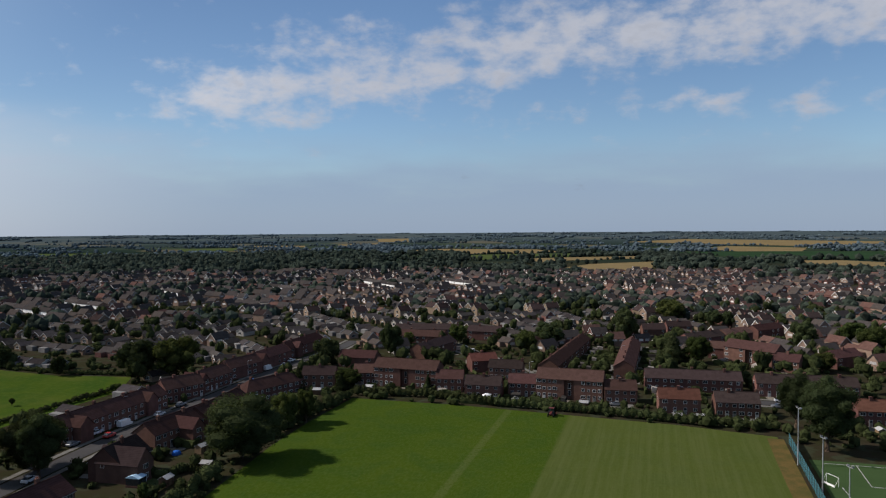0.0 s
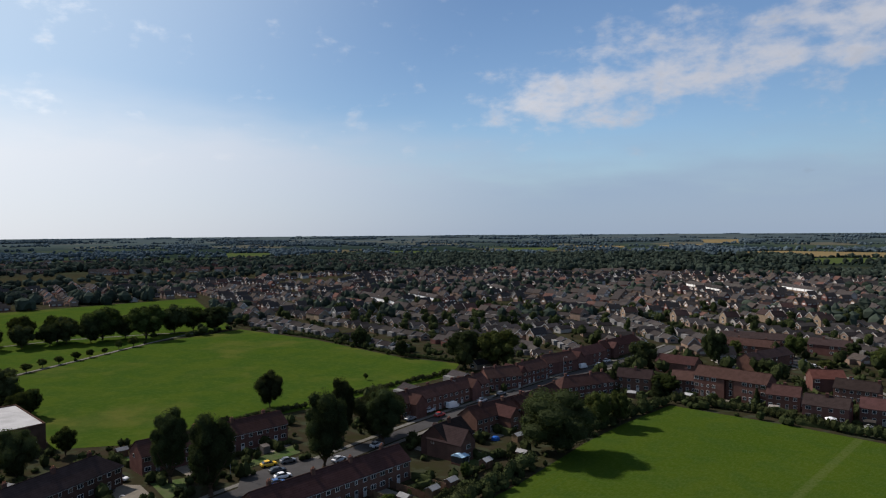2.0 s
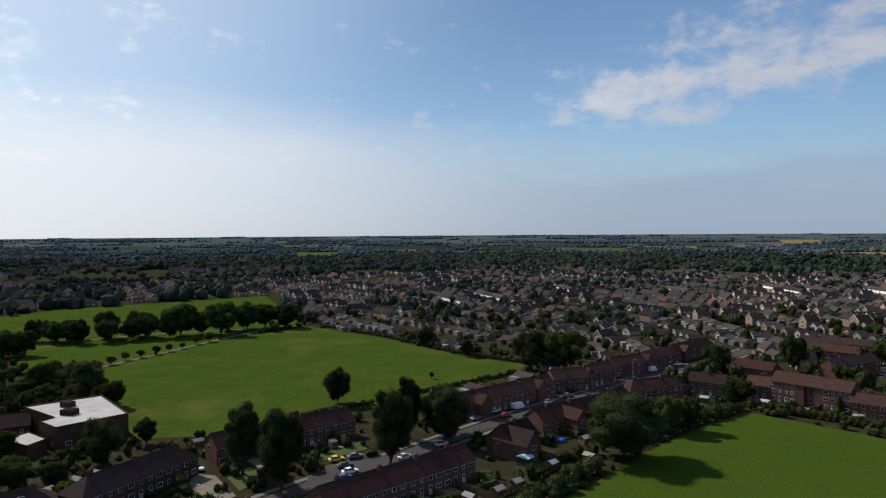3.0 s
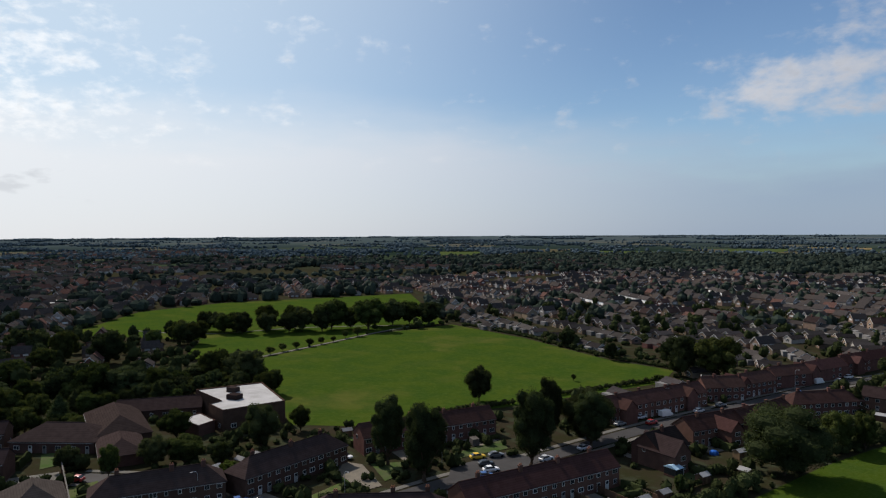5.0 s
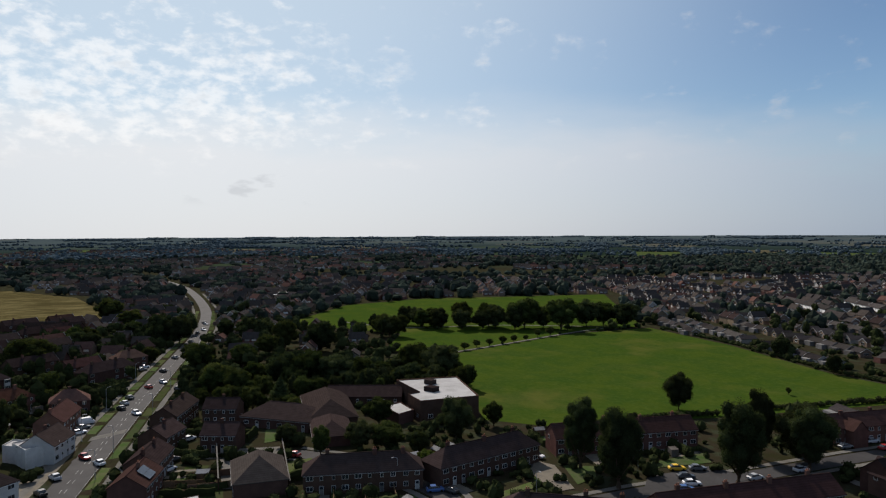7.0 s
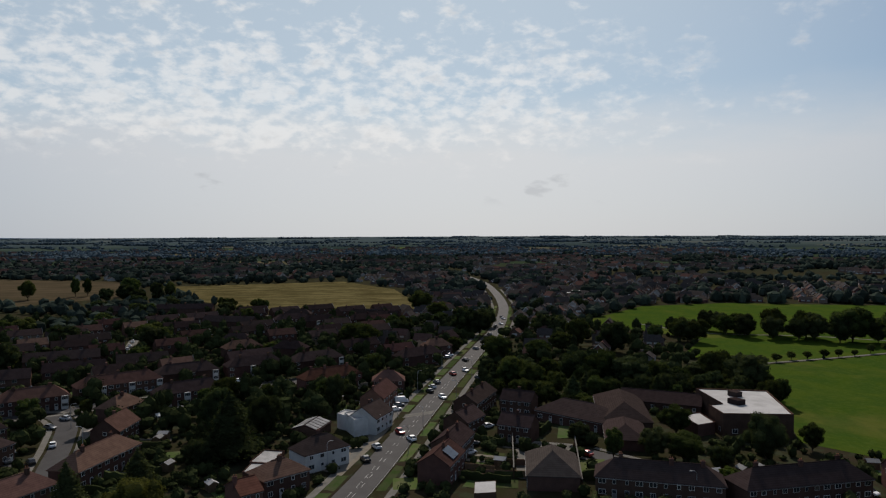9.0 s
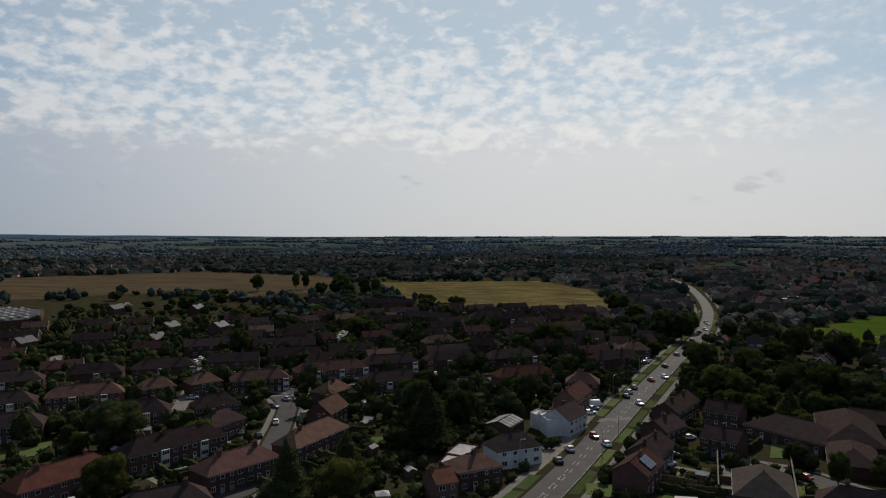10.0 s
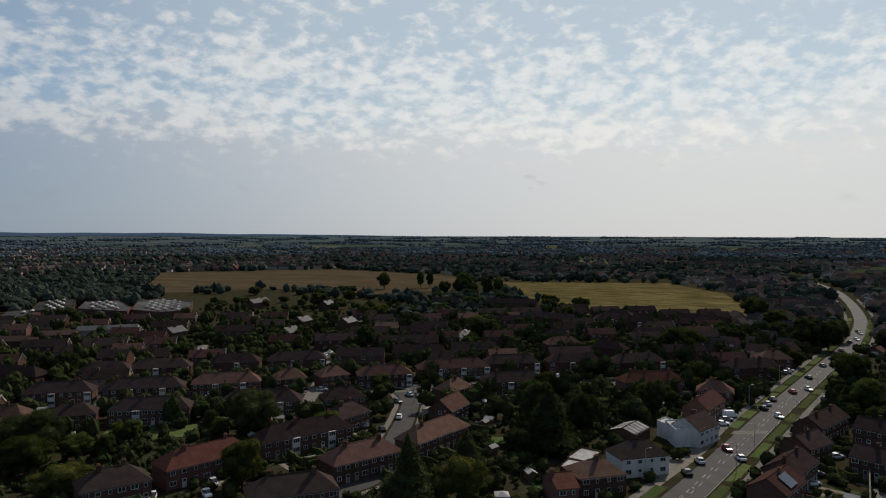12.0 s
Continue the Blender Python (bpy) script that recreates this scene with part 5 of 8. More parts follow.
garden_wall(-193.8, 45.5, -163.2, 38.9, 2.6, "brick_brown", "tall brown brick yard wall with pale coping")
garden_wall(-187.7, 61.9, -153.1, 52.6, 2.6, "brick_brown", "tall brown brick yard wall with pale coping")
sheet("yard", [(-193.2, 46.2), (-163.2, 39.6), (-153.6, 51.6), (-187.2, 61.2)], 0.10, "paving", "pale paved yard round the hall", "yard")
sheet("forecourt", [(-170, -2.5), (-198, 7.6), (-216, 13.0), (-212.5, 8.5), (-197, 1.5), (-190, -6.5), (-178, -11)], 0.105, "gravel", "pale paved forecourt beside the white shop", "yard")
sheet("forecourt_2", [(-211.2, 10.8), (-240, 19.2), (-237.6, 9.6), (-216, 2.4)], 0.10, "paving", "pale paved parking bay beside the main road", "yard")
flat_block("rear_extension", [(-211.2, -2.4), (-214.8, 4.8), (-206.4, 8.4), (-202.2, 0.6)], 5.2, "render_white", "lead", "white rendered flat-roofed rear extension of a shop", "extension")
shed = empty("workshop", pose(-205.6, -11.9, 0, 0, 0, -21), "low brick workshop with a ribbed pale roof", "workshop")
part("wall", mesh_of("wall", *wall_solid(10.0, 8.0, 3.0, 4.2, False), "brick_brown"), shed)
part("roof", mesh_of("roof", *roof_solid(10.0, 8.0, 3.0, 4.3, False), "tile_brown"), shed)
for k in range(5):
    for s in (-1, 1):
        part("roof_panel", cached("ribbed", lambda: mesh_of("roof_panel", *box(-0.75, -1.9, 0, 0.75, 1.9, 0.07), "lead")), shed, pose(-4 + k * 2.0, s * 2.1, 3.85, -s * 18, 0, 0))
for q in ((-208.5, -9.5), (-203, -14)):
    TAKEN.append((*q, 5))
flat_block("garage_block", [(-176.4, -25.2), (-186, -22.8), (-184.2, -17.4), (-174.6, -19.8)], 2.6, "brick_brown", "lead", "low garage with a grey flat roof", "garage")
flat_block("garage_block", [(-169.2, -25.8), (-175.8, -24.6), (-174.6, -19.2), (-168, -20.4)], 2.6, "brick_brown", "lead", "low garage with a grey flat roof", "garage")
flat_block("park_pavilion", [(-613.2, 193.2), (-652.8, 235.2), (-663.6, 225.6), (-624, 183.6)], 3.6, "brick_buff", "flat_roof", "long low park building with a white roof", "pavilion")
house(-517.2, 183.6, 25, 31.2, 9, 5.4, "gable", "grey", "pavilion", chimneys=False, word="pavilion")

# sheds of the trading estate
for x, y, turn, L, D, h in ((-312, -307.2, -52, 31.2, 16.8, 6.0), (-285.6, -314.4, -52, 16.8, 14.4, 6.2), (-262.8, -321.6, -70, 19.2, 14.4, 6.0)):
    ob = empty("industrial_shed", pose(x, y, 0, 0, 0, turn), "low industrial shed with a pale metal roof", "shed", "sheds of the trading estate")
    part("wall", mesh_of("wall", *wall_solid(L, D, h - 1.6, h - 0.1, False), "brick_brown" if L < 20 else "lead"), ob)
    part("roof", mesh_of("roof", *roof_solid(L, D, h - 1.6, h, False), "shed_metal" if L > 20 else "tile_brown"), ob)
    for k in range(int(L / 9)):
        part("rooflight", mesh_of("rooflight", *box(-1.2, -D * 0.35, 0, 1.2, -D * 0.12, 0.12), "shed_metal"), ob, pose(-L / 2 + 5 + k * 9, 0, h - 0.75, 0, 0, 0))
    for k in range(max(2, round(L / 8))):
        TAKEN.append((x + math.cos(radians(turn)) * (k * 8 - L / 2 + 4), y + math.sin(radians(turn)) * (k * 8 - L / 2 + 4), D * 0.6))

# ---- vehicles ----
def loft(sections):
    """A closed body through cross-sections: lists of points of one length."""
    n = len(sections[0])
    v = [p for s in sections for p in s]
    f = [(k * n + i, k * n + (i + 1) % n, (k + 1) * n + (i + 1) % n, (k + 1) * n + i) for k in range(len(sections) - 1) for i in range(n)]
    f += [tuple(range(n))[::-1], tuple(range((len(sections) - 1) * n, len(sections) * n))]
    return v, f


def ring(x, w, z0, z1, c=0.12):
    return [(x, -w, z0), (x, w, z0), (x, w + 0.02, (z0 + z1) / 2), (x, w - c, z1), (x, -w + c, z1), (x, -w - 0.02, (z0 + z1) / 2)]


def car_kind(key, paint, words, van=False):
    ob = empty("van" if van else "car", pose(0, 0, -1000), words, "van" if van else "car", "parked cars")
    if van:
        body = [ring(-2.4, 0.9, 0.4, 2.1), ring(1.2, 0.95, 0.3, 2.15), ring(1.75, 0.93, 0.3, 1.35), ring(2.4, 0.85, 0.35, 0.95)]
        glass = [ring(1.15, 0.86, 1.2, 2.05, 0.1), ring(1.35, 0.9, 1.2, 1.95, 0.12), ring(1.85, 0.86, 1.1, 1.3, 0.1)]
    else:
        body = [ring(-2.1, 0.74, 0.42, 0.85), ring(-1.95, 0.85, 0.28, 0.98), ring(-0.6, 0.88, 0.25, 0.98), ring(0.75, 0.88, 0.25, 0.95), ring(1.85, 0.82, 0.28, 0.80), ring(2.12, 0.7, 0.4, 0.66)]
        glass = [ring(-1.75, 0.72, 0.9, 1.02, 0.08), ring(-1.2, 0.76, 0.9, 1.42, 0.2), ring(0.15, 0.76, 0.9, 1.45, 0.2), ring(1.0, 0.74, 0.88, 1.0, 0.1)]
    part("body", mesh_of("body", *loft(body), paint), ob)
    part("cabin_glass", mesh_of("cabin_glass", *loft(glass), "glass"), ob)
    if not van:
        part("roof_panel", mesh_of("roof_panel", *loft([ring(-1.15, 0.66, 1.40, 1.475, 0.1), ring(0.1, 0.66, 1.42, 1.49, 0.1)]), paint), ob)
    for x in (-1.3, 1.35):
        for s in (-1, 1):
            part("wheel", cached("wheel", lambda: mesh_of("wheel", *tube([(0, -0.1, 0), (0, 0.1, 0)], [0.32, 0.32], 10), "rubber")), ob, pose(x, s * 0.78, 0.32))
    CARS[key] = ob


CARS, PARKED = {}, set()
for key, words in (("white", "white parked hatchback car with dark windows"), ("silver", "silver grey parked hatchback car with dark windows"), ("black", "black parked hatchback car with dark windows"), ("grey", "dark grey parked hatchback car with dark windows"),
                   ("red", "red hatchback car with dark windows"), ("blue", "blue hatchback car with dark windows"), ("yellow", "bright yellow car in the car park"), ("teal", "pale teal car on the main road")):
    car_kind(key, "car_" + key, words)
car_kind("van", "car_white", "white parked van with dark windscreen", True)


def car(key, x, y, turn, z=0.12):
    m = pose(x, y, z, 0, 0, turn)
    TAKEN.append((x, y, 2.2))
    if key in PARKED:
        return copy_thing(CARS[key], m)
    PARKED.add(key)
    CARS[key].matrix_basis = m
    return CARS[key]


# on the main road and beside it
for key, x, y, turn in (("black", -180.6, 3.5, 200), ("silver", -190.8, 6.7, 200), ("red", -204, 14, 20), ("white", -196.8, 16.8, 200), ("black", -255.2, 28.2, 200), ("silver", -262.2, 30, 200),
                        ("grey", -270, 32.6, 200), ("white", -245.4, 31.8, 18), ("red", -284.9, 41, 200), ("white", -291.6, 47.4, 18), ("black", -315, 51, 200), ("grey", -345.6, 61.2, 200),
                        ("black", -364.8, 68.4, 198), ("grey", -392.4, 77.4, 198), ("black", -424.8, 87.6, 195), ("white", -436.8, 93.6, 15), ("silver", -463.2, 100.8, 15), ("black", -471.6, 101.4, 195)):
    car(key, x, y, turn)
for key, x, y, turn in (("grey", -235.9, 15.6, 100), ("white", -230.4, 14.2, 100), ("black", -224.4, 11, 110), ("silver", -219.6, 9.6, 105), ("black", -275.4, 50.4, 30), ("grey", -322.8, 43.8, 100), ("white", -328.8, 45.6, 100),
                        ("white", -355.2, 50.4, 80), ("van", -241.2, 16.8, 100), ("silver", -182.4, 31.2, 120), ("black", -189.6, 33.6, 120), ("silver", -206.4, 40.8, 120)):
    car(key, x, y, turn)
# between the terraces
for key, x, y, turn in (("yellow", -116.2, 139.2, 60), ("grey", -113.5, 143.5, 60), ("black", -111.1, 136.4, 60), ("white", -107.4, 133.9, 60), ("blue", -105.6, 129.6, 60), ("silver", -102.8, 203.2, 75), ("grey", -103.9, 192, 78),
                        ("van", -98.2, 211.2, 72), ("van", -75.6, 295.2, 70), ("white", -142.2, 116, 10), ("blue", -135.6, 81, 70), ("silver", -92.4, 223.2, 75), ("grey", -90, 235.2, 72), ("red", -86.4, 266.4, 70), ("white", -69.6, 314.4, 70)):
    car(key, x, y, turn)
# round the western estate
for key, x, y, turn in (("white", -204.5, -82.8, 200), ("black", -190, -82.2, 215), ("white", -250.4, -100.8, 60), ("silver", -200.6, -91.8, 210), ("black", -210.6, -94.8, 210), ("white", -271.7, -75.6, 120), ("grey", -192, -88.8, 210),
                        ("white", -286.1, -222.4, 30), ("red", -269.8, -211, 30), ("grey", -126.6, -112.8, 40), ("white", -124.8, -108.7, 40), ("silver", -136.4, -101.4, 50), ("white", -130.1, -98.4, 50), ("white", -209.6, -157.2, 20),
                        ("black", -177.6, -76.8, 200), ("silver", -168, -70.8, 200), ("grey", -223.2, -91.2, 60), ("silver", -230.4, -124.8, 120), ("black", -220.8, -146.4, 120), ("white", -204, -177.6, 120), ("blue", -189.6, -194.4, 120)):
    car(key, x, y, turn)
# in the lanes between the western terraces
for key, x, y, turn in (("silver", -368.7, -114.1, -168), ("white", -380.4, -116.6, -168), ("white", -394.6, -119.6, -168), ("grey", -281.2, -122.8, -119), ("grey", -283.8, -127.4, -119), ("silver", -286.9, -133.0, -119), ("white", -207.6, -156.9, 118), ("white", -211.5, -149.6, 118), ("white", -216.2, -140.8, 118), ("grey", -276.8, -57.2, 120), ("white", -279.9, -51.8, 120), ("white", -283.6, -45.2, 120), ("silver", -288.7, -157.6, -168), ("white", -295.4, -159.0, -168), ("white", -303.4, -160.7, -168)):
    car(key, x, y, turn)
# drives and lay-bys north of the sports field
for key, x, y, turn in (("blue", 79.8, 232.8, 80), ("white", 103.2, 229.2, 80), ("grey", 110.4, 227.4, 170), ("silver", 32.4, 278.4, 70), ("black", 26.4, 297.6, 70), ("white", 76.8, 300, 75), ("silver", 73.2, 283.2, 75), ("red", 118.8, 224.4, 165), ("white", 14.4, 336, 70),
                        ("silver", 86.4, 314.4, 70), ("white", 138, 219.6, 165), ("grey", 57.6, 231.6, 170), ("van", 18, 321.6, 70)):
    car(key, x, y, turn)
rv = random.Random(21)
for k in range(60):
    pts = rv.choice(list(STREETS.values()))
    i = rv.randrange(len(pts) - 1)
    (x0, y0), (x1, y1) = pts[i], pts[i + 1]
    t, s, L = rv.random(), rv.choice((-1, 1)), math.hypot(x1 - x0, y1 - y0)
    x, y = x0 + (x1 - x0) * t - (y1 - y0) / L * s * 2.2, y0 + (y1 - y0) * t + (x1 - x0) / L * s * 2.4
    if k < 34 and math.hypot(x, y) > 144:
        car(rv.choice(("white", "silver", "black", "grey", "red", "blue", "silver", "black")), x, y, math.degrees(math.atan2(y1 - y0, x1 - x0)))


# ---- poles, markings ----
def lamp_post(x, y, turn, h=7.0):
    m = pose(x, y, 0, 0, 0, turn)
    if "lamp" in CACHE:
        return copy_thing(CACHE["lamp"], m)
    ob = empty("street_lamp", m, "slender grey steel street lamp beside the road", "street lamp", "street lamps")
    part("pole", mesh_of("pole", *tube([(0, 0, 0), (0, 0, 1.2), (0, 0, h), (0.35, 0, h + 0.5), (1.1, 0, h + 0.6)], [0.11, 0.09, 0.06, 0.05, 0.045], 6), "metal"), ob)
    part("lantern", mesh_of("lantern", *loft([ring(0.95, 0.1, h + 0.52, h + 0.66, 0.03), ring(1.3, 0.15, h + 0.5, h + 0.68, 0.04), ring(1.65, 0.08, h + 0.54, h + 0.64, 0.03)]), "lead"), ob)
    CACHE["lamp"] = ob
    return ob


for x, y, turn in ((-205.9, 21, -70), (-185.3, 15, -70), (-240, 36, -70), (-278.4, 48, -70), (-316.8, 61.2, -70), (-360, 75.6, -70), (-174, -6, 110), (-222, 14.4, 110), (-258, 24, 110), (-300, 38.4, 110), (-196.8, -72, -80),
                   (-223.2, -85.2, 100), (-106.2, 180, 0), (-102, 218.4, 0), (-120, 129.6, 0), (-79.2, 278.4, 0), (33.6, 271.2, 0), (79.2, 307.2, 0), (-141.6, 74.4, -90), (-117.6, 96, 0)):
    lamp_post(x, y, turn)

fine = strip("road_line", MAIN[:6], 0.10, 0.105, "white_line", "faint white line on the main road", "road marking", offset=-3.9)
dash = mesh_of("dash", *box(-1.3, -0.06, 0, 1.3, 0.06, 0.012), "white_line")
marks = empty("lane_markings", pose(0, 0, 0.098), "white dashed centre line of the main road", "road marking", kind="structure")
for k in range(1, len(fine) - 1):
    d = fine[k + 1] - fine[k - 1]
    side = Vector((-d.y, d.x)).normalized()
    for s in (-0.55, 0.55) if 4 < k < 26 else (0.0,):
        q = fine[k] + side * s
        part("dash", dash, marks, pose(q.x, q.y, 0, 0, 0, math.degrees(math.atan2(d.y, d.x))))
bar = mesh_of("bar", *box(-0.08, -0.55, 0, 0.08, 0.55, 0.012), "white_line")
for k in range(14):
    q = fine[3] + (fine[10] - fine[3]) * (k / 14)
    part("bar", bar, marks, pose(q.x, q.y, 0, 0, 0, 118))
# a pale table across the road
sheet("road_table", [(-220.8, 15.8), (-225, 17.2), (-228.6, 27.1), (-224.4, 25.7)], 0.115, "paving", "pale raised crossing on the main road", "road")


# ---- hockey court in the corner of the sports field ----
m = bpy.data.materials.new("court_mesh")
m.use_nodes = True
N = Nodes(m.node_tree)
mixer, clear = N.add("ShaderNodeMixShader"), N.add("ShaderNodeBsdfTransparent")
mixer.inputs[0].default_value = 0.62
N.put(mixer.inputs[1], clear.outputs[0])
N.put(mixer.inputs[2], m.node_tree.nodes["Principled BSDF"].outputs[0])
m.node_tree.nodes["Principled BSDF"].inputs["Base Color"].default_value = (0.022, 0.085, 0.10, 1)
m.node_tree.nodes["Principled BSDF"].inputs["Roughness"].default_value = 0.7
N.put(m.node_tree.nodes["Material Output"].inputs[0], mixer.outputs[0])
MAT["court_mesh"] = m
court = sheet("hockey_court", [(93.6, 176.4), (79.2, 132), (144, 115.2), (159.6, 158.4)], 0.09, "pitch", "bright green artificial hockey pitch", "pitch")
for a, b in (((95.6, 173.5), (153.6, 157.2)), ((103, 171.6), (98, 157.2)), ((98, 157.2), (105.6, 155)), ((91.2, 157.2), (86.4, 139.2))):
    a, b = Vector(a), Vector(b)
    d = (b - a).normalized()
    q = Vector((-d.y, d.x)) * 0.1
    sheet("pitch_line", [tuple(a + q), tuple(b + q), tuple(b - q), tuple(a - q)], 0.10, "white_line", "white painted line on the hockey pitch", "pitch marking")
fence = empty("court_fence", pose(95.2, 189.7, 0, 0, 0, math.degrees(math.atan2(-26.2, -8.7))), "tall blue-green mesh fence along the hockey pitch", "fence")
for k in range(20):
    part("post", cached("fpost", lambda: mesh_of("post", *tube([(0, 0, 0), (0, 0, 3.1)], [0.05, 0.05], 6), "blue_mesh")), fence, pose(k * 2.9, 0, 0))
    if k < 19:
        part("panel", cached("fpanel", lambda: mesh_of("panel", *box(0.05, -0.01, 0.05, 2.85, 0.01, 3.0), "court_mesh")), fence, pose(k * 2.9, 0, 0))


def floodlight(x, y, h, turn):
    ob = empty("floodlight_mast", pose(x, y, 0, 0, 0, turn), "tall grey steel floodlight mast beside the pitch", "floodlight", "floodlight masts")
    part("mast", mesh_of("mast", *tube([(0, 0, 0), (0, 0, 0.6), (0, 0, h)], [0.22, 0.16, 0.09], 8), "metal"), ob)
    part("crossbar", mesh_of("crossbar", *box(-0.9, -0.06, h - 0.1, 0.9, 0.06, h + 0.02), "metal"), ob)
    for s in (-0.7, 0.7):
        part("lamp_head", mesh_of("lamp_head", *loft([ring(-0.28, 0.1, -0.12, 0.12, 0.03), ring(0.28, 0.2, -0.2, 0.2, 0.04)]), "lead"), ob, pose(s, -0.1, h + 0.2, 0, 20, -90))


for x, y, h in ((88.9, 172.6, 14.4), (82.7, 150, 13.8), (85.8, 145.2, 9)):
    floodlight(x, y, h, 100)
goal = empty("hockey_goal", pose(90, 159.1, 0.1, 0, 0, 105), "white framed hockey goal with net", "goal")
part("frame", mesh_of("frame", *join(tube([(-1.8, 0, 0), (-1.8, 0, 2.1)], [0.05, 0.05]), tube([(1.8, 0, 0), (1.8, 0, 2.1)], [0.05, 0.05]), tube([(-1.85, 0, 2.1), (1.85, 0, 2.1)], [0.05, 0.05]), tube([(-1.8, 1.2, 0), (-1.8, 0, 2.1)], [0.03, 0.03]), tube([(1.8, 1.2, 0), (1.8, 0, 2.1)], [0.03, 0.03])), "white_paint"), goal)
part("backboard", mesh_of("backboard", *box(-1.8, 1.15, 0, 1.8, 1.2, 0.46), "white_paint"), goal)

MAT["tractor_paint"] = material("tractor_paint", (0.11, 0.022, 0.02), (0.08, 0.018, 0.016), 0.5, 1, 6, 0.0, spec=0.3)
tractor = empty("tractor", pose(34.2, 219.4, 0.06, 0, 0, 250), "dark red tractor mowing the sports field", "tractor")
part("bonnet", mesh_of("bonnet", *loft([ring(0.2, 0.45, 0.7, 1.5), ring(1.6, 0.4, 0.7, 1.35), ring(1.85, 0.3, 0.75, 1.2)]), "tractor_paint"), tractor)
part("cab", mesh_of("cab", *loft([ring(-1.0, 0.72, 0.9, 2.4), ring(0.2, 0.7, 0.9, 2.45)]), "glass"), tractor)
part("cab_roof", mesh_of("cab_roof", *box(-1.1, -0.8, 2.46, 0.3, 0.8, 2.58), "tractor_paint"), tractor)
for x, r, w in ((-0.6, 0.8, 0.45), (1.3, 0.5, 0.3)):
    for s in (-1, 1):
        part("wheel", mesh_of("wheel", *tube([(0, -w / 2, 0), (0, w / 2, 0)], [r, r], 12), "rubber"), tractor, pose(x, s * 0.85, r))
part("mower_deck", mesh_of("mower_deck", *box(-2.6, -1.3, 0.15, -1.3, 1.3, 0.5), "tractor_paint"), tractor)
TAKEN.append((34.2, 219.4, 3))


def gazebo(x, y, turn, fabric, label):
    ob = empty("gazebo", pose(x, y, 0, 0, 0, turn), label, "gazebo")
    part("canopy", mesh_of("canopy", [(-1.6, -1.6, 2.0), (1.6, -1.6, 2.0), (1.6, 1.6, 2.0), (-1.6, 1.6, 2.0), (-1.6, -1.6, 2.25), (1.6, -1.6, 2.25), (1.6, 1.6, 2.25), (-1.6, 1.6, 2.25), (0, 0, 3.0)], [(0, 1, 5, 4), (1, 2, 6, 5), (2, 3, 7, 6), (3, 0, 4, 7), (4, 5, 8), (5, 6, 8), (6, 7, 8), (7, 4, 8)], fabric), ob)
    for a in (-1.5, 1.5):
        for b in (-1.5, 1.5):
            part("leg", cached("gleg", lambda: mesh_of("leg", *tube([(0, 0, 0), (0, 0, 2.05)], [0.04, 0.04], 5), "white_paint")), ob, pose(a, b, 0))
    TAKEN.append((x, y, 2))


gazebo(14.9, 238.5, 0, "white_fabric", "white fabric garden gazebo behind a house")
gazebo(-147.6, -34.8, 20, "lead", "dark garden gazebo on white legs")
gazebo(-228, -60, 30, "white_fabric", "pale fabric gazebo in a back garden")
tent = empty("tent", pose(-72, 184.3, 0), "small blue dome tent on a back lawn", "tent")
part("canopy", mesh_of("canopy", *loft([[(math.cos(a) * r, math.sin(a) * r, z) for a in [k * math.pi / 4 for k in range(8)]] for r, z in ((1.3, 0), (1.2, 0.5), (0.8, 0.95), (0.1, 1.15))]), "blue_fabric"), tent)
TAKEN.append((-72, 184.3, 2))
con = empty("conservatory", pose(-72.7, 161.5, 0, 0, 0, 77), "pale blue glazed conservatory with white frames", "conservatory")
part("glazing", mesh_of("glazing", *box(-1.45, -1.75, 0.5, 1.45, 1.75, 2.2), "glass"), con)
part("base", mesh_of("base", *box(-1.5, -1.8, 0, 1.5, 1.8, 0.49), "brick_red"), con)
MAT["pale_blue"] = material("pale_blue_roof", (0.35, 0.5, 0.62), (0.3, 0.45, 0.57), 0.25, 1, 6, 0.0)
part("roof", mesh_of("roof", [(-1.6, -1.9, 2.21), (1.6, -1.9, 2.21), (1.6, 1.9, 2.21), (-1.6, 1.9, 2.21), (-1.6, -0.3, 2.9), (-1.6, 0.3, 2.9), (1.2, 0, 2.85)], [(0, 1, 6, 4), (1, 2, 6), (2, 3, 5, 6), (3, 0, 4, 5), (4, 6, 5), (3, 2, 1, 0)], "pale_blue"), con)
for k in range(5):
    part("mullion", cached("mull", lambda: mesh_of("mullion", *box(-0.05, -0.05, 0.49, 0.05, 0.05, 2.2), "white_paint")), con, pose(1.47, -1.7 + k * 0.85, 0))
TAKEN.append((-72.7, 161.5, 2.5))
# solar panels on a roof by the main road
panels = empty("solar_array", pose(-165.0, 21.3, 0, 0, 0, -25) @ pose(0, 2.05, 6.28, -34), "dark glossy solar panels on a tiled roof", "solar panel")
for k in range(4):
    for j in (0, 1):
        part("panel", cached("pv", lambda: mesh_of("panel", *box(-0.52, -0.82, 0, 0.52, 0.82, 0.05), "solar")), panels, pose(-3.2 + k * 1.1, -0.85 + j * 1.7, 0))

# a white-roofed garden building behind the terrace
flat_block("garden_store", [(-155.4, 28), (-155.5, 32.9), (-148.5, 31.5), (-148.4, 26.6)], 2.5, "wood", "flat_roof", "low garden store with a white roof", "shed", 0.12)

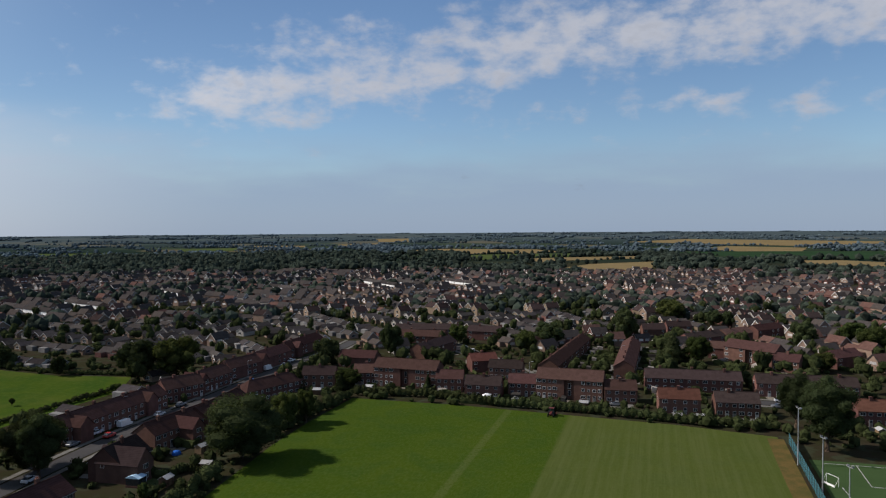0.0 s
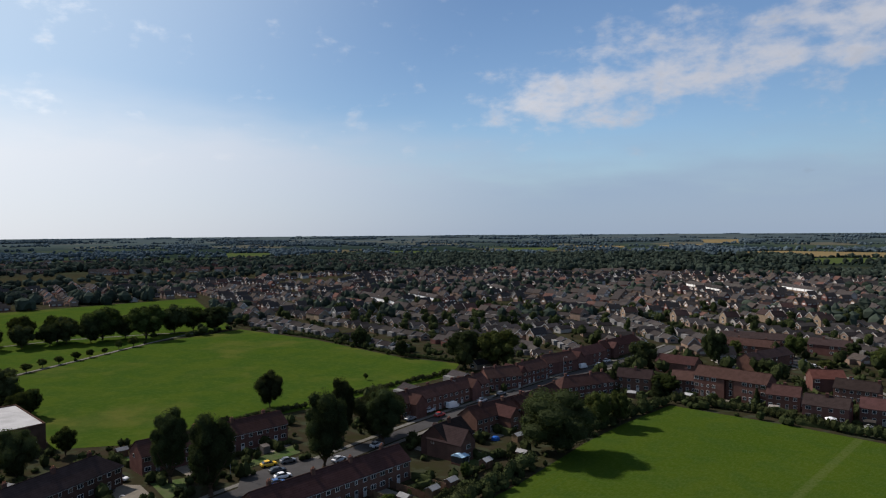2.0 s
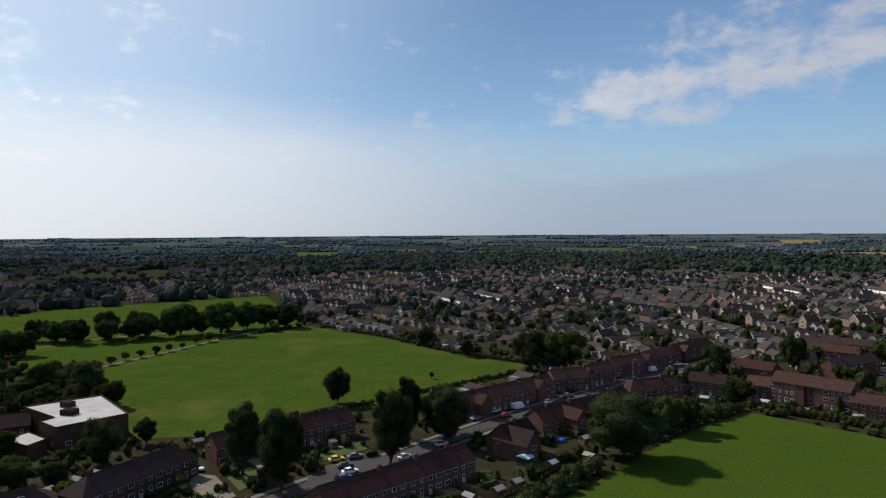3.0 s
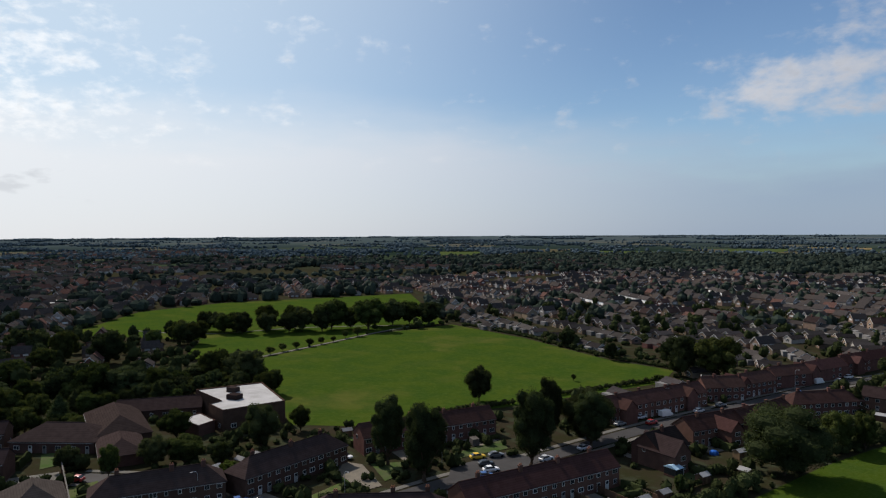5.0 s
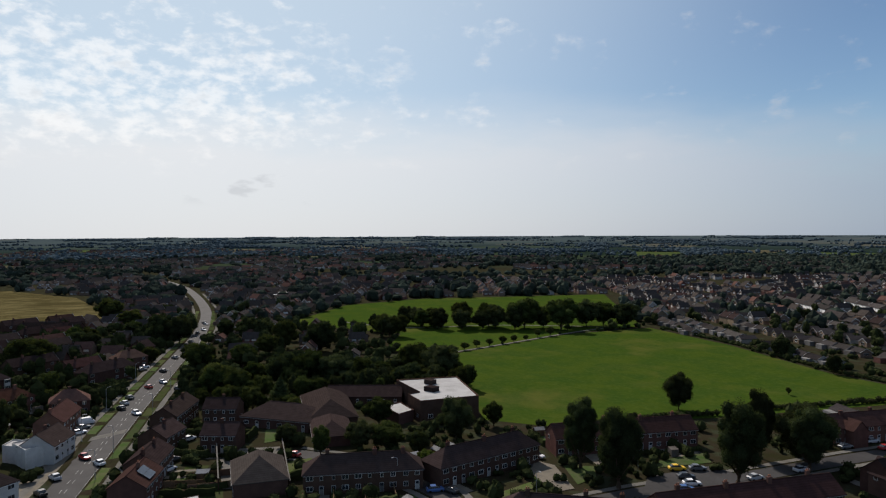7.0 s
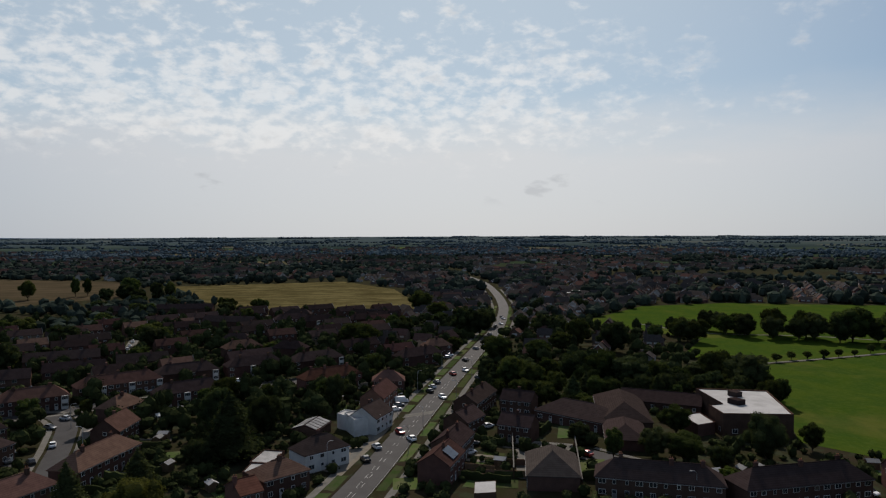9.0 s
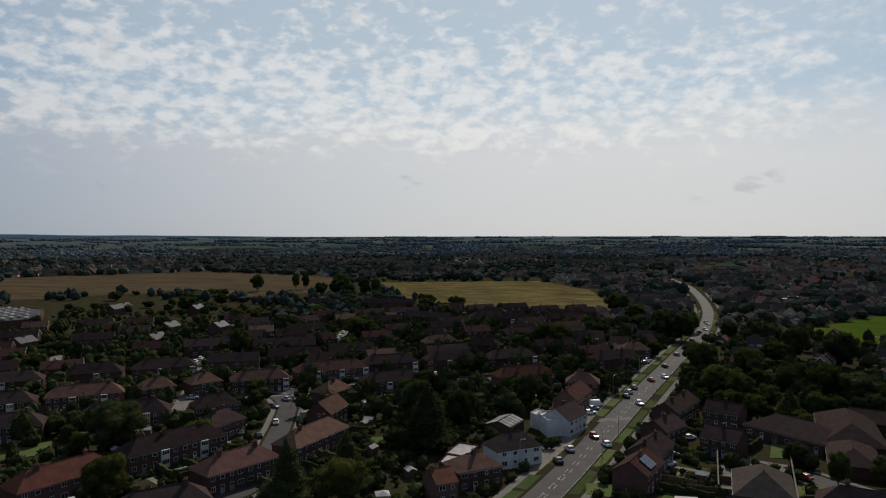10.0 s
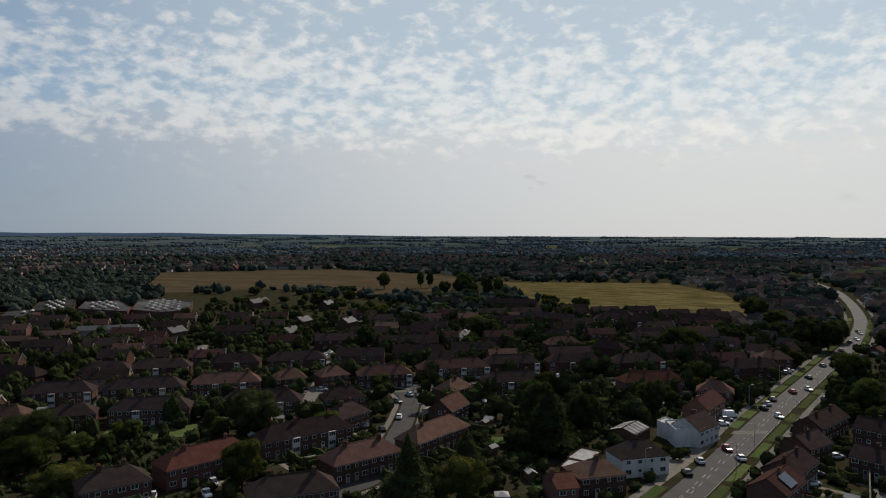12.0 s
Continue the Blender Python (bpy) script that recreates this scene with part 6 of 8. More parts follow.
for pts, h in (([(-360.3, -424.2), (-408, -470.5), (-434.8, -463.1), (-370.5, -396)], 5.0), ([(-379.1, -401.6), (-420.1, -437.3), (-434.1, -417.6), (-398.2, -372), (-377.4, -355.8)], 5.2),
               ([(-388, -362.4), (-433.9, -399.7), (-460.8, -402.3), (-448.7, -359.1), (-397.7, -321.3), (-382.9, -333.8)], 5.0), ([(-332.8, -417.6), (-356.2, -439.7), (-376.8, -434.4), (-364.6, -416.5), (-338.1, -403.1)], 4.2)):
    ob = flat_block("factory_building", pts, h, "brick_brown", "factory_roof", "low factory building with a grey flat roof and rooflights", "factory", 0.5)
    ox, oy = ob.matrix_basis.translation.xy
    for i in range(-8, 9):
        for j in range(-8, 9):
            if inside(ox + i * 7.0, oy + j * 7.0, pts):
                TAKEN.append((ox + i * 7.0, oy + j * 7.0, 7.0))
    for i in range(-5, 6):
        for j in range(-5, 6):
            x, y = ox + i * 7.0, oy + j * 11.0
            if all(inside(x + u, y + w, pts) for u in (-4, 4) for w in (-5, 5)):
                part("rooflight", cached("monitor", lambda: mesh_of("rooflight", *roof_solid(10.0, 2.4, 0.9, 1.5, False, 0.05, 0.05), "lead")), ob, pose(x - ox, y - oy, h - 0.5, 0, 0, 48))


def cross_gable(x, y, turn, L, D, z0, top, wall, tile):
    """A gabled wing that stands out from a house, with a window under its gable."""
    ob = empty("gabled_wing", pose(x, y, 0, 0, 0, turn), "dark brick gabled wing of a detached house", "house")
    part("wall", mesh_of("wall", *wall_solid(L, D, z0, top - 0.12, False), wall), ob)
    part("roof", mesh_of("roof", *roof_solid(L, D, z0, top - 0.15, False), tile), ob)
    for z in (0.9, 3.2):
        window(ob, pose(0, 0, 0, 0, 0, 90) @ pose(0, -L / 2 - 0.004, z), 1.8, 1.2, 3, False)


cross_gable(-77.2, 165.6, -13, 11.5, 6.0, 4.8, 8.2, "brick_brown", "tile_brown")
# more gabled fronts that break up the long terraces
for x, y, turn in ((-73.5, 195.5, -21), (-68.8, 210.5, -12), (-106.3, 197.5, 163), (-99.5, 226.5, 163), (-92.5, 256.0, 161), (-80.5, 296, 162), (-72, 328, 162)):
    cross_gable(x, y, turn, 9.0, 4.6, 4.8, 7.3, "brick_red", "tile_red")

flat_block("shop_extension", [(-212.5, -4.6), (-217.2, -2.2), (-211.6, 3.4), (-206.2, 0.9)], 4.6, "render_white", "flat_roof", "white rendered flat-roofed extension of a shop", "shop")

# ---- estates farther off: bungalows and houses built once and copied ----
def bungalow(key, L, D, top, wall, tile, words, name="bungalow", seen=0, band=False):
    ob = empty(name, pose(0, 0, -1000), words, "house", "bungalows of the northern estate")
    z0 = 2.4 if top < 6.5 else 5.0
    part("wall", mesh_of("wall", *wall_solid(L, D, z0, top - 0.12, False), wall), ob)
    part("roof", mesh_of("roof", *roof_solid(L, D, z0, top - 0.15, False), tile), ob)
    # white bargeboards under the verge of each gable, and wide windows
    h = D / 2 + 0.35
    v = [(x, y, z) for y in (-0.06, 0.0) for x, z in ((-h, z0 - 0.3), (0, top + 0.02), (h, z0 - 0.42), (h, z0), (0, top + 0.35), (-h, z0))]
    f = [(0, 1, 4, 5), (1, 2, 3, 4), (7, 6, 11, 10), (8, 7, 10, 9)] + [(i, i + 6, (i + 1) % 6 + 6, (i + 1) % 6) for i in range(6)]
    barge = mesh_of("bargeboard", v, f, "board")
    for s in (-90, 90) if L < 9.5 and top > 6 else (-90,):
        part("bargeboard", barge, ob, pose(0, 0, 0, 0, 0, s) @ pose(0, -L / 2 - 0.2, -0.05))
    if L < 12.5:
        window(ob, pose(0, 0, 0, 0, 0, -90) @ pose(0, -L / 2 - 0.004, 0.8), 2.4, 1.4, 3, False)
    if z0 > 4 and L < 12:
        window(ob, pose(0, 0, 0, 0, 0, -90) @ pose(0, -L / 2 - 0.004, 3.4), 2.4, 1.2, 3, False)
    side = pose(0, 0, 0, 0, 0, seen)
    for u in () if band else (-0.35, -0.12, 0.12, 0.35) if L > 12.5 else ((0.2,) if z0 > 4 else ()):
        window(ob, side @ pose(L * u, -D / 2 - 0.004, 3.4 if z0 > 4 else 0.9), 1.35, 1.05, 2, False)
    if L > 12.5:
        for u in (-0.25, 0.25):
            window(ob, side @ pose(L * u, -D / 2 - 0.004, 0.8), 1.6, 1.15, 2, False)
    if z0 < 4:
        part("garage", mesh_of("garage", *box(-L * 0.1, D / 2 + 0.02, 0, L * 0.42, D / 2 + 2.7, 2.3), "flat_felt"), ob, label="flat-roofed grey garage beside the bungalow")
    if band:
        for s in (-0.33, 0.0, 0.33):
            part("cladding", mesh_of("cladding", *box(L * s - L * 0.155, -D / 2 - 0.05, 2.5, L * s + L * 0.155, -D / 2 - 0.002, 4.75), "white_paint"), ob, label="white boarded upper front")
    elif z0 > 4 and L > 8.5:
        chimney(ob, L * 0.18, 0.4, top - 0.1, "brick_red", 0, 0.7)
    KINDS[key] = ob


KINDS, PLACED = {}, set()
bungalow("b0", 9.5, 5.6, 4.0, "brick_buff", "tile_slate", "pale brick bungalow with grey tiled roof and white gable boards")
bungalow("b1", 10.5, 5.8, 4.1, "brick_buff", "tile_grey", "buff brick bungalow with dark grey tiled roof and white gable boards")
bungalow("b2", 9.0, 5.6, 4.0, "render_cream", "tile_slate", "cream rendered bungalow with grey tiled roof and white gable boards")
bungalow("h0", 9, 8.0, 8.0, "brick_buff", "tile_brown", "two-storey buff brick house with brown tiled roof", "detached_house", 0)
bungalow("h1", 9, 7.5, 7.8, "brick_red", "tile_brown", "two-storey red brick house with brown tiled roof", "detached_house")
bungalow("h2", 18, 7.5, 7.4, "brick_buff", "tile_grey", "two-storey terrace with white boarded upper fronts and grey tiled roof", "terraced_house", 0, band=True)
bungalow("h3", 20, 8.0, 8.0, "brick_brown", "tile_brown", "two-storey brown brick terrace with dark brown tiled roof", "terraced_house", 180)

bungalow("h6", 16, 7.5, 7.8, "brick_buff", "tile_brown", "two-storey pale brick terrace with brown tiled roof", "terraced_house", 180)
bungalow("h4", 15, 7.5, 7.8, "brick_brown", "tile_red", "two-storey brown brick terrace with dull red tiled roof", "terraced_house", 180)
bungalow("h5", 13, 7.5, 7.8, "brick_red", "tile_tan", "two-storey red brick house pair with tan tiled roof", "terraced_house", 180)


ESTATE = []    # terraces copied from one, with their plots


def place(key, x, y, turn):
    m = pose(x, y, 0, 0, 0, turn)
    TAKEN.append((x, y, 4.4))
    if key in PLACED:
        return copy_thing(KINDS[key], m)
    PLACED.add(key)
    KINDS[key].matrix_basis = m
    return KINDS[key]


def in_view(x, y, margin=4):
    a = math.degrees(math.atan2(x, y))
    return -143 - margin < a < 34 + margin


# white-fronted terraces in the northern town
for x, y, turn, n in ((-322, 514, -36, 4), (-289, 541, -38, 3), (-360, 436, -33, 3), (-78, 739, -60, 4), (-53, 746, -61, 4), (-163, 675, -48, 3), (10, 735, -60, 3), (-250, 635, -50, 2)):
    for k in range(n):
        place("h2", x + k * 18.5 * math.cos(radians(turn)), y + k * 18.5 * math.sin(radians(turn)), turn)
        TAKEN.append((x + (k - 0.4) * 18.5 * math.cos(radians(turn)), y + (k - 0.4) * 18.5 * math.sin(radians(turn)), 4.5))

rnd = random.Random(5)


def plots(lo, hi):
    """House plots in streets: their place and the way their ridges run, nearest first."""
    out = []
    for turn, west, east in ((63, -900, -110), (34, -110, 60), (14, 60, 900)):
        a = radians(turn - 90)
        for row in range(-40, 80):
            for col in range(-90, 120):
                u = col * 9.6 + rnd.uniform(-0.9, 0.9) + (row % 3) * 3.4
                w = (row // 2) * 44 + (row % 2) * 19 + rnd.uniform(-1.2, 1.2) + 7 * math.sin(u / 90 + row)
                x, y = u * math.cos(a) - w * math.sin(a), u * math.sin(a) + w * math.cos(a)
                r = math.hypot(x, y)
                if west <= x < east and lo < r < hi and y > 0 and in_view(x, y):
                    kind = noise.noise(Vector((x / 55, y / 55, 1.7)))
                    out.append((r, x, y, turn + rnd.uniform(-5, 5) + (90 if kind > 0.02 else 0)))
    return sorted(out)


count = 0
# streets of bungalows north of the terraces and of the recreation ground
for r, x, y, turn in plots(240, 640):
    if x > -84 and y < 360 + 0.25 * abs(x) or (x < -120 and y < 290 - (x + 128) * 0.28) or rnd.random() < 0.05:
        continue
    if not free(x, y, 4.2) or count >= 252:
        continue
    if x < 144:
        key = rnd.choice(("b0", "b0", "b1", "b1", "b1", "b2") if r < 470 else ("b0", "b1", "h0", "h0", "b1"))
    else:
        key = rnd.choice(("b1", "h0", "h1", "h1", "b0"))
    place(key, x, y, turn)
    count += 1

count = 0
# brick terraces of the western estate
for row in range(30):
    for col in range(30):
        a = radians(-62)
        u, w = -500 + col * 28 + rnd.uniform(-3, 3) + (row % 2) * 9, 150 + row * 20 + (row % 2) * 3
        x, y = u * math.cos(a) - w * math.cos(radians(28)), u * math.sin(a) - w * math.sin(radians(28)) + 72
        r = math.hypot(x, y)
        az = math.degrees(math.atan2(x, y))
        if r < 255 or r > 560 or not -146 < az < -86 or rnd.random() < 0.18 or count > 74:
            continue
        if not free(x, y, 8) or not free(x + 6 * math.cos(a), y + 6 * math.sin(a), 6) or not free(x - 6 * math.cos(a), y - 6 * math.sin(a), 6):
            continue
        place(rnd.choice(("h3", "h3", "h4", "h3", "h4", "h6", "h5")), x, y, -62 + rnd.uniform(-4, 4))
        ESTATE.append((x, y, -62, 18, 8))
        count += 1

# ---- everything beyond, too small to count: roofs, woods and hedgerows ----
def far_houses():
    """Houses past the countable ones: walls, roof and pale gable boards each, in streets."""
    rng = np.random.default_rng(8)
    V, F, S = [], [], []

    def add(x, y, turn, L, D, h, wall, roof, board):
        c, s, n, e = math.cos(radians(turn)), math.sin(radians(turn)), len(V), h * 0.55
        z, o = rise(math.hypot(x, y)), 0.3
        d, l = D / 2, L / 2
        pts = [(-l, -d, 0), (l, -d, 0), (l, d, 0), (-l, d, 0), (-l, -d, e), (l, -d, e), (l, d, e), (-l, d, e), (-l, 0, h - 0.1), (l, 0, h - 0.1)]
        pts += [(-l - o, -d - o, e - 0.2), (l + o, -d - o, e - 0.2), (l + o, d + o, e - 0.2), (-l - o, d + o, e - 0.2), (-l - o, 0, h + 0.1), (l + o, 0, h + 0.1)]
        pts += [(-l - o - 0.05, -d - o, e - 0.5), (-l - o - 0.05, 0, h - 0.2), (-l - o - 0.05, d + o, e - 0.5), (-l - o - 0.05, d + o, e), (-l - o - 0.05, 0, h + 0.25), (-l - o - 0.05, -d - o, e)]
        for a, b, q in pts:
            V.append((x + a * c - b * s, y + a * s + b * c, z + q))
        for (a0, b0), (a1, b1) in (((-l * 0.7, -d - 0.06), (-l * 0.1, -d - 0.06)), ((l * 0.2, -d - 0.06), (l * 0.75, -d - 0.06)), ((-l - 0.06, d * 0.5), (-l - 0.06, -d * 0.5))):
            zz = 0.8 if e < 3 else 2.6
            for a, b, q in ((a0, b0, zz), (a1, b1, zz), (a1, b1, zz + 1.2), (a0, b0, zz + 1.2)):
                V.append((x + a * c - b * s, y + a * s + b * c, z + q))
        g = [(-l * 0.2, d + 0.1), (l * 0.8, d + 0.1), (l * 0.8, d + 3.0), (-l * 0.2, d + 3.0)]
        for q in (0, 2.3):
            for a, b in g:
                V.append((x + a * c - b * s, y + a * s + b * c, z + q))
        F.extend(tuple(i + n for i in p) for p in ((0, 1, 5, 4), (2, 3, 7, 6), (1, 2, 6, 9, 5), (3, 0, 4, 8, 7), (10, 11, 15, 14), (12, 13, 14, 15), (17, 16, 21, 20), (18, 17, 20, 19), (22, 23, 24, 25), (26, 27, 28, 29), (30, 31, 32, 33), (34, 35, 39, 38), (35, 36, 40, 39), (36, 37, 41, 40), (37, 34, 38, 41), (38, 39, 40, 41)))
        S.extend([wall] * 4 + [roof] * 2 + [board] * 2 + [6] * 3 + [wall] * 4 + [7 if n % 3 else roof])

    for r, x, y, turn in plots(330, 1250):
        deg = math.degrees(math.atan2(x, y))
        if deg > -20 and r > 1010 or deg < -20 and r > 1180 or noise.noise(Vector((x / 150, y / 150, 3.1))) < -0.55 or rng.random() < 0.08:
            continue
        if not free(x, y, 4.4) or any(inside(x + u, y + w, p) for p in OPEN for u, w in ((14, 0), (-14, 0), (0, 14), (0, -14))):
            continue
        TAKEN.append((x, y, 4.6))
        two = rng.random() < 0.45
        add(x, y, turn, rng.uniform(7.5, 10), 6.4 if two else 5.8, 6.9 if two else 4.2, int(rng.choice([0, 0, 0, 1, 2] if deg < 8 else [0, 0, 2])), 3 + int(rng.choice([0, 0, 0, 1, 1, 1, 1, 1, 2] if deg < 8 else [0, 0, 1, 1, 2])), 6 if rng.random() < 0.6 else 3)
    tries = made = 0
    while tries < 26000 and made < 3000:
        tries += 1
        az = radians(rng.uniform(-146, -28))
        r = 480 + 1900 * rng.random() ** 1.2
        x, y = math.sin(az) * r, math.cos(az) * r
        deg = math.degrees(az)
        if deg > -60 and r < 1100 or deg < -86 and r < 910 and deg > -120 or deg < -118 and r < 1020 or deg > -60 and r > 1600:
            continue
        if noise.noise(Vector((x / 170, y / 170, 3.1))) < -0.12 or not free(x, y, 4) or any(inside(x + u, y + w, p) for p in OPEN for u, w in ((14, 0), (-14, 0), (0, 14), (0, -14))):
            continue
        TAKEN.append((x, y, 4.5))
        t = (-62 if noise.noise(Vector((x / 90, y / 90, 9.0))) > 0 else 28) + rng.uniform(-8, 8)
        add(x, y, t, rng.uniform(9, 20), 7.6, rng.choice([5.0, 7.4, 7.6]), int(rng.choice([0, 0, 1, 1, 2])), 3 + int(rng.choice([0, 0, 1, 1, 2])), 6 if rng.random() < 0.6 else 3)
        made += 1
    # tiles, walls and boards picked lighter than near by, imitating haze
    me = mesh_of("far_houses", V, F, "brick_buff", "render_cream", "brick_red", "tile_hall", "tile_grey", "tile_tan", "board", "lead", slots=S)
    return tagged(new("far_houses", me), "hundreds of small far brick houses among trees", "houses", kind="stuff")


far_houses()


def woods():
    rng = np.random.default_rng(4)
    solids, distant = [], []

    def crown(x, y, size=1.0):
        """One far tree: a rough crown, with a second lobe where it is nearer."""
        r = math.hypot(x, y)
        s, h = rng.uniform(2.6, 5.6) * size * (1 + r / 9000), rng.uniform(5, 10.5) * size
        if r > 4100:
            h *= 0.55
        z = rise(r)
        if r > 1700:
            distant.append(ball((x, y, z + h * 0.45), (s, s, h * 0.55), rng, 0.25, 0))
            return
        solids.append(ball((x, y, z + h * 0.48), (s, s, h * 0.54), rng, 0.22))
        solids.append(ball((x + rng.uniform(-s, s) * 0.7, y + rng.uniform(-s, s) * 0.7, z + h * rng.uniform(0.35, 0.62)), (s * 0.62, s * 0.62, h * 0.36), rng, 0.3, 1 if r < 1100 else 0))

    def open_here(x, y):
        return any(inside(x, y, p) for p in FAR_OPEN)

    # garden and street trees among the far houses
    for k in range(16000):
        az = radians(rng.uniform(-147, 39))
        r = 470 * math.exp(rng.random() ** 0.9 * math.log(2300 / 470))
        x, y, deg = math.sin(az) * r, math.cos(az) * r, math.degrees(az)
        d = noise.noise(Vector((x / 200, y / 200, 0))) + 0.5 * noise.noise(Vector((x / 60, y / 60, 5)))
        north = deg > -45
        if north and r > 1150 or d < (0.08 if north else -0.12 if r < 1100 else -0.22):
            continue
        if r < 1250 and not free(x, y, 2.5) or open_here(x, y):
            continue
        crown(x, y, 0.9)
    # hedgerows with trees, closer ones first
    for k in range(1000):
        az = radians(rng.uniform(-148, 40))
        r = 1050 * math.exp(rng.random() * math.log(4800 / 1050))
        x, y, deg = math.sin(az) * r, math.cos(az) * r, math.degrees(az)
        if deg < -45 and r < 1700:
            continue
        t = radians(rng.choice([-20, 68, 25, -65]) + rng.uniform(-12, 12))
        run = rng.uniform(110, 380)
        gap = rng.uniform(6.5, 12)
        for j in range(int(run / gap)):
            q = j * gap - run / 2
            px_, py_ = x + math.cos(t) * q + rng.normal(0, 2), y + math.sin(t) * q + rng.normal(0, 2)
            rr = math.hypot(px_, py_)
            if 1030 < rr < 4900 and rng.random() < 0.88 and not open_here(px_, py_):
                crown(px_, py_, rng.choice([0.55, 0.8, 1.1]))
    # woods
    for k in range(150):
        az = radians(rng.uniform(-148, 40))
        r = 1200 * math.exp(rng.random() * math.log(4700 / 1200))
        x, y = math.sin(az) * r, math.cos(az) * r
        t, la, lb = rng.uniform(0, 3.14), rng.uniform(50, 190), rng.uniform(25, 80)
        for j in range(int(la * lb / 75)):
            a, q = rng.uniform(0, 6.283), math.sqrt(rng.random())
            u, w = math.cos(a) * q * la, math.sin(a) * q * lb
            px_, py_ = x + u * math.cos(t) - w * math.sin(t), y + u * math.sin(t) + w * math.cos(t)
            if 1100 < math.hypot(px_, py_) < 4900 and not open_here(px_, py_):
                crown(px_, py_, 1.25)
    for a0, a1, r0, r1, many in BELTS:
        for k in range(many):
            az, r = radians(rng.uniform(a0, a1)), r0 + (r1 - r0) * rng.random()
            x, y = math.sin(az) * r, math.cos(az) * r
            if not free(x, y, 3) or open_here(x, y):
                continue
            s, h = rng.uniform(3.5, 6) * (1 + r / 3000), rng.uniform(7, 12)
            solids.append(ball((x, y, h * 0.42 + rise(r)), (s, s, h * 0.55), rng, 0.2))
            dd = rng.normal(0, 1, (22, 3))
            dd[:, 2] = np.abs(dd[:, 2])
            dd /= np.linalg.norm(dd, axis=1)[:, None]
            solids.append(tufts(np.array((x, y, h * 0.42 + rise(r))) + dd * np.array((s, s, h * 0.56)), dd, 0.7, rng, 0.8))
            solids.append(ball((x + rng.uniform(-s, s), y + rng.uniform(-s, s), h * 0.35 + rise(r)), (s * 0.6, s * 0.6, h * 0.5), rng, 0.3))
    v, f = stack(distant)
    tagged(new("distant_woods", mesh_of("distant_woods", v.tolist(), f.tolist(), "hazed_leaf")), "blue-green woods near the horizon", "woods", kind="stuff")
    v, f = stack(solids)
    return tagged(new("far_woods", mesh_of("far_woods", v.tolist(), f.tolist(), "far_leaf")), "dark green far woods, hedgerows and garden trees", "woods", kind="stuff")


BELTS = [(-36, -5, 996, 1800, 800), (-5, 11, 912, 1020, 90), (11, 24, 1032, 1116, 60), (24, 38, 840, 1080, 120), (-146, -131, 600, 960, 420), (-131, -84, 936, 1200, 420), (-84, -74, 672, 912, 160), (-74, -48, 576, 720, 130)]
FAR_OPEN = OPEN + [pts for pts, _, _ in FAR_FIELDS]
woods()


def hills():
    """Far hills in the south-west; their blue is painted haze."""
    v, f = [], []
    for k in range(60):
        az = radians(-150 + k * 0.7)
        h = 30 + 30 * math.sin(min(max((-109 - math.degrees(az)) / 36, 0), 1) * math.pi * 0.5) * (0.85 + 0.3 * noise.noise(Vector((k * 0.16, 2.0, 0))))
        x, y = math.sin(az) * 4900, math.cos(az) * 4900
        v += [(x, y, 15), (x, y, h), (x * 1.01, y * 1.01, h - 5), (x * 1.01, y * 1.01, 10)]
    for k in range(59):
        for i in range(4):
            j = (i + 1) % 4
            f.append((4 * k + i, 4 * k + j, 4 * k + 4 + j, 4 * k + 4 + i))
    f += [(0, 1, 2, 3), (239, 238, 237, 236)]
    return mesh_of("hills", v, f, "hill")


# the haze before the hills is put into their base colour
MAT["hill"] = material("hazed_hills", (0.36, 0.43, 0.50), (0.33, 0.40, 0.47), 1.0, 0.002, 0.01, 0.0, spec=0.0)
tagged(new("hills", hills()), "low hills on the horizon, coloured pale blue for haze", "hills", kind="structure")

# ---- trees that stand out ----
tree("big0", -53, 180, 16.8, 21)
tree("big0", -122, 275, 16.8, 14.8)
tree("big1", -108, 277, 18.2, 18.0)
tree("big2", -103, 172, 15.2, 15.5)
tree("mid0", -121, 254, 4.0, 5.1)
tree("mid1", -161, 287, 8.7, 6.3)
tree("young0", -149, 237, 2.9, 2.0)
tree("mid2", -48, 209, 11.5, 8.3)
tree("mid0", -43, 214, 10.9, 6.5)
tree("big3", -101, 142, 21.8, 11.3)
tree("big0", -111, 165, 19.2, 7.7)
tree("big1", -99, 167, 16.7, 11.3)
tree("big2", -156, 187, 12.9, 9.8)
tree("mid1", -196, 305, 9.2, 9.7)
tree("mid2", -67, 152, 4.5, 2.3)
tree("big0", -130, 120, 18.9, 9.4)
tree("big1", -115, 118, 19.9, 11.0)
tree("mid0", -172, 123, 8.0, 6.0)
tree("big2", -168, 107, 12.6, 10.4)
tree("big3", -255, 141, 13.8, 13.3)
tree("big0", -238, 144, 14.5, 15.8)
tree("mid1", -162, 91, 6.5, 6.6)
tree("bush3", -154, 89, 3.4, 5.0)
tree("big1", -355, 179, 13.5, 17.7)
tree("big2", -390, 212, 13.2, 16.9)
tree("big3", -374, 215, 12.2, 15.6)
tree("big0", -361, 223, 13.3, 23.0)
tree("big1", -365, 244, 16.3, 28.3)
tree("big2", -344, 252, 15.7, 22.7)
tree("big3", -339, 264, 19.7, 20.7)
tree("big0", -334, 275, 13.7, 13.6)
tree("big1", -322, 279, 20.1, 20.5)
tree("big2", -326, 303, 17.6, 19.3)
tree("big3", -321, 313, 15.9, 16.3)
tree("big0", -310, 320, 15.0, 17.2)
tree("young0", -292, 190, 4.0, 4.8)
tree("young0", -296, 200, 4.0, 4.4)
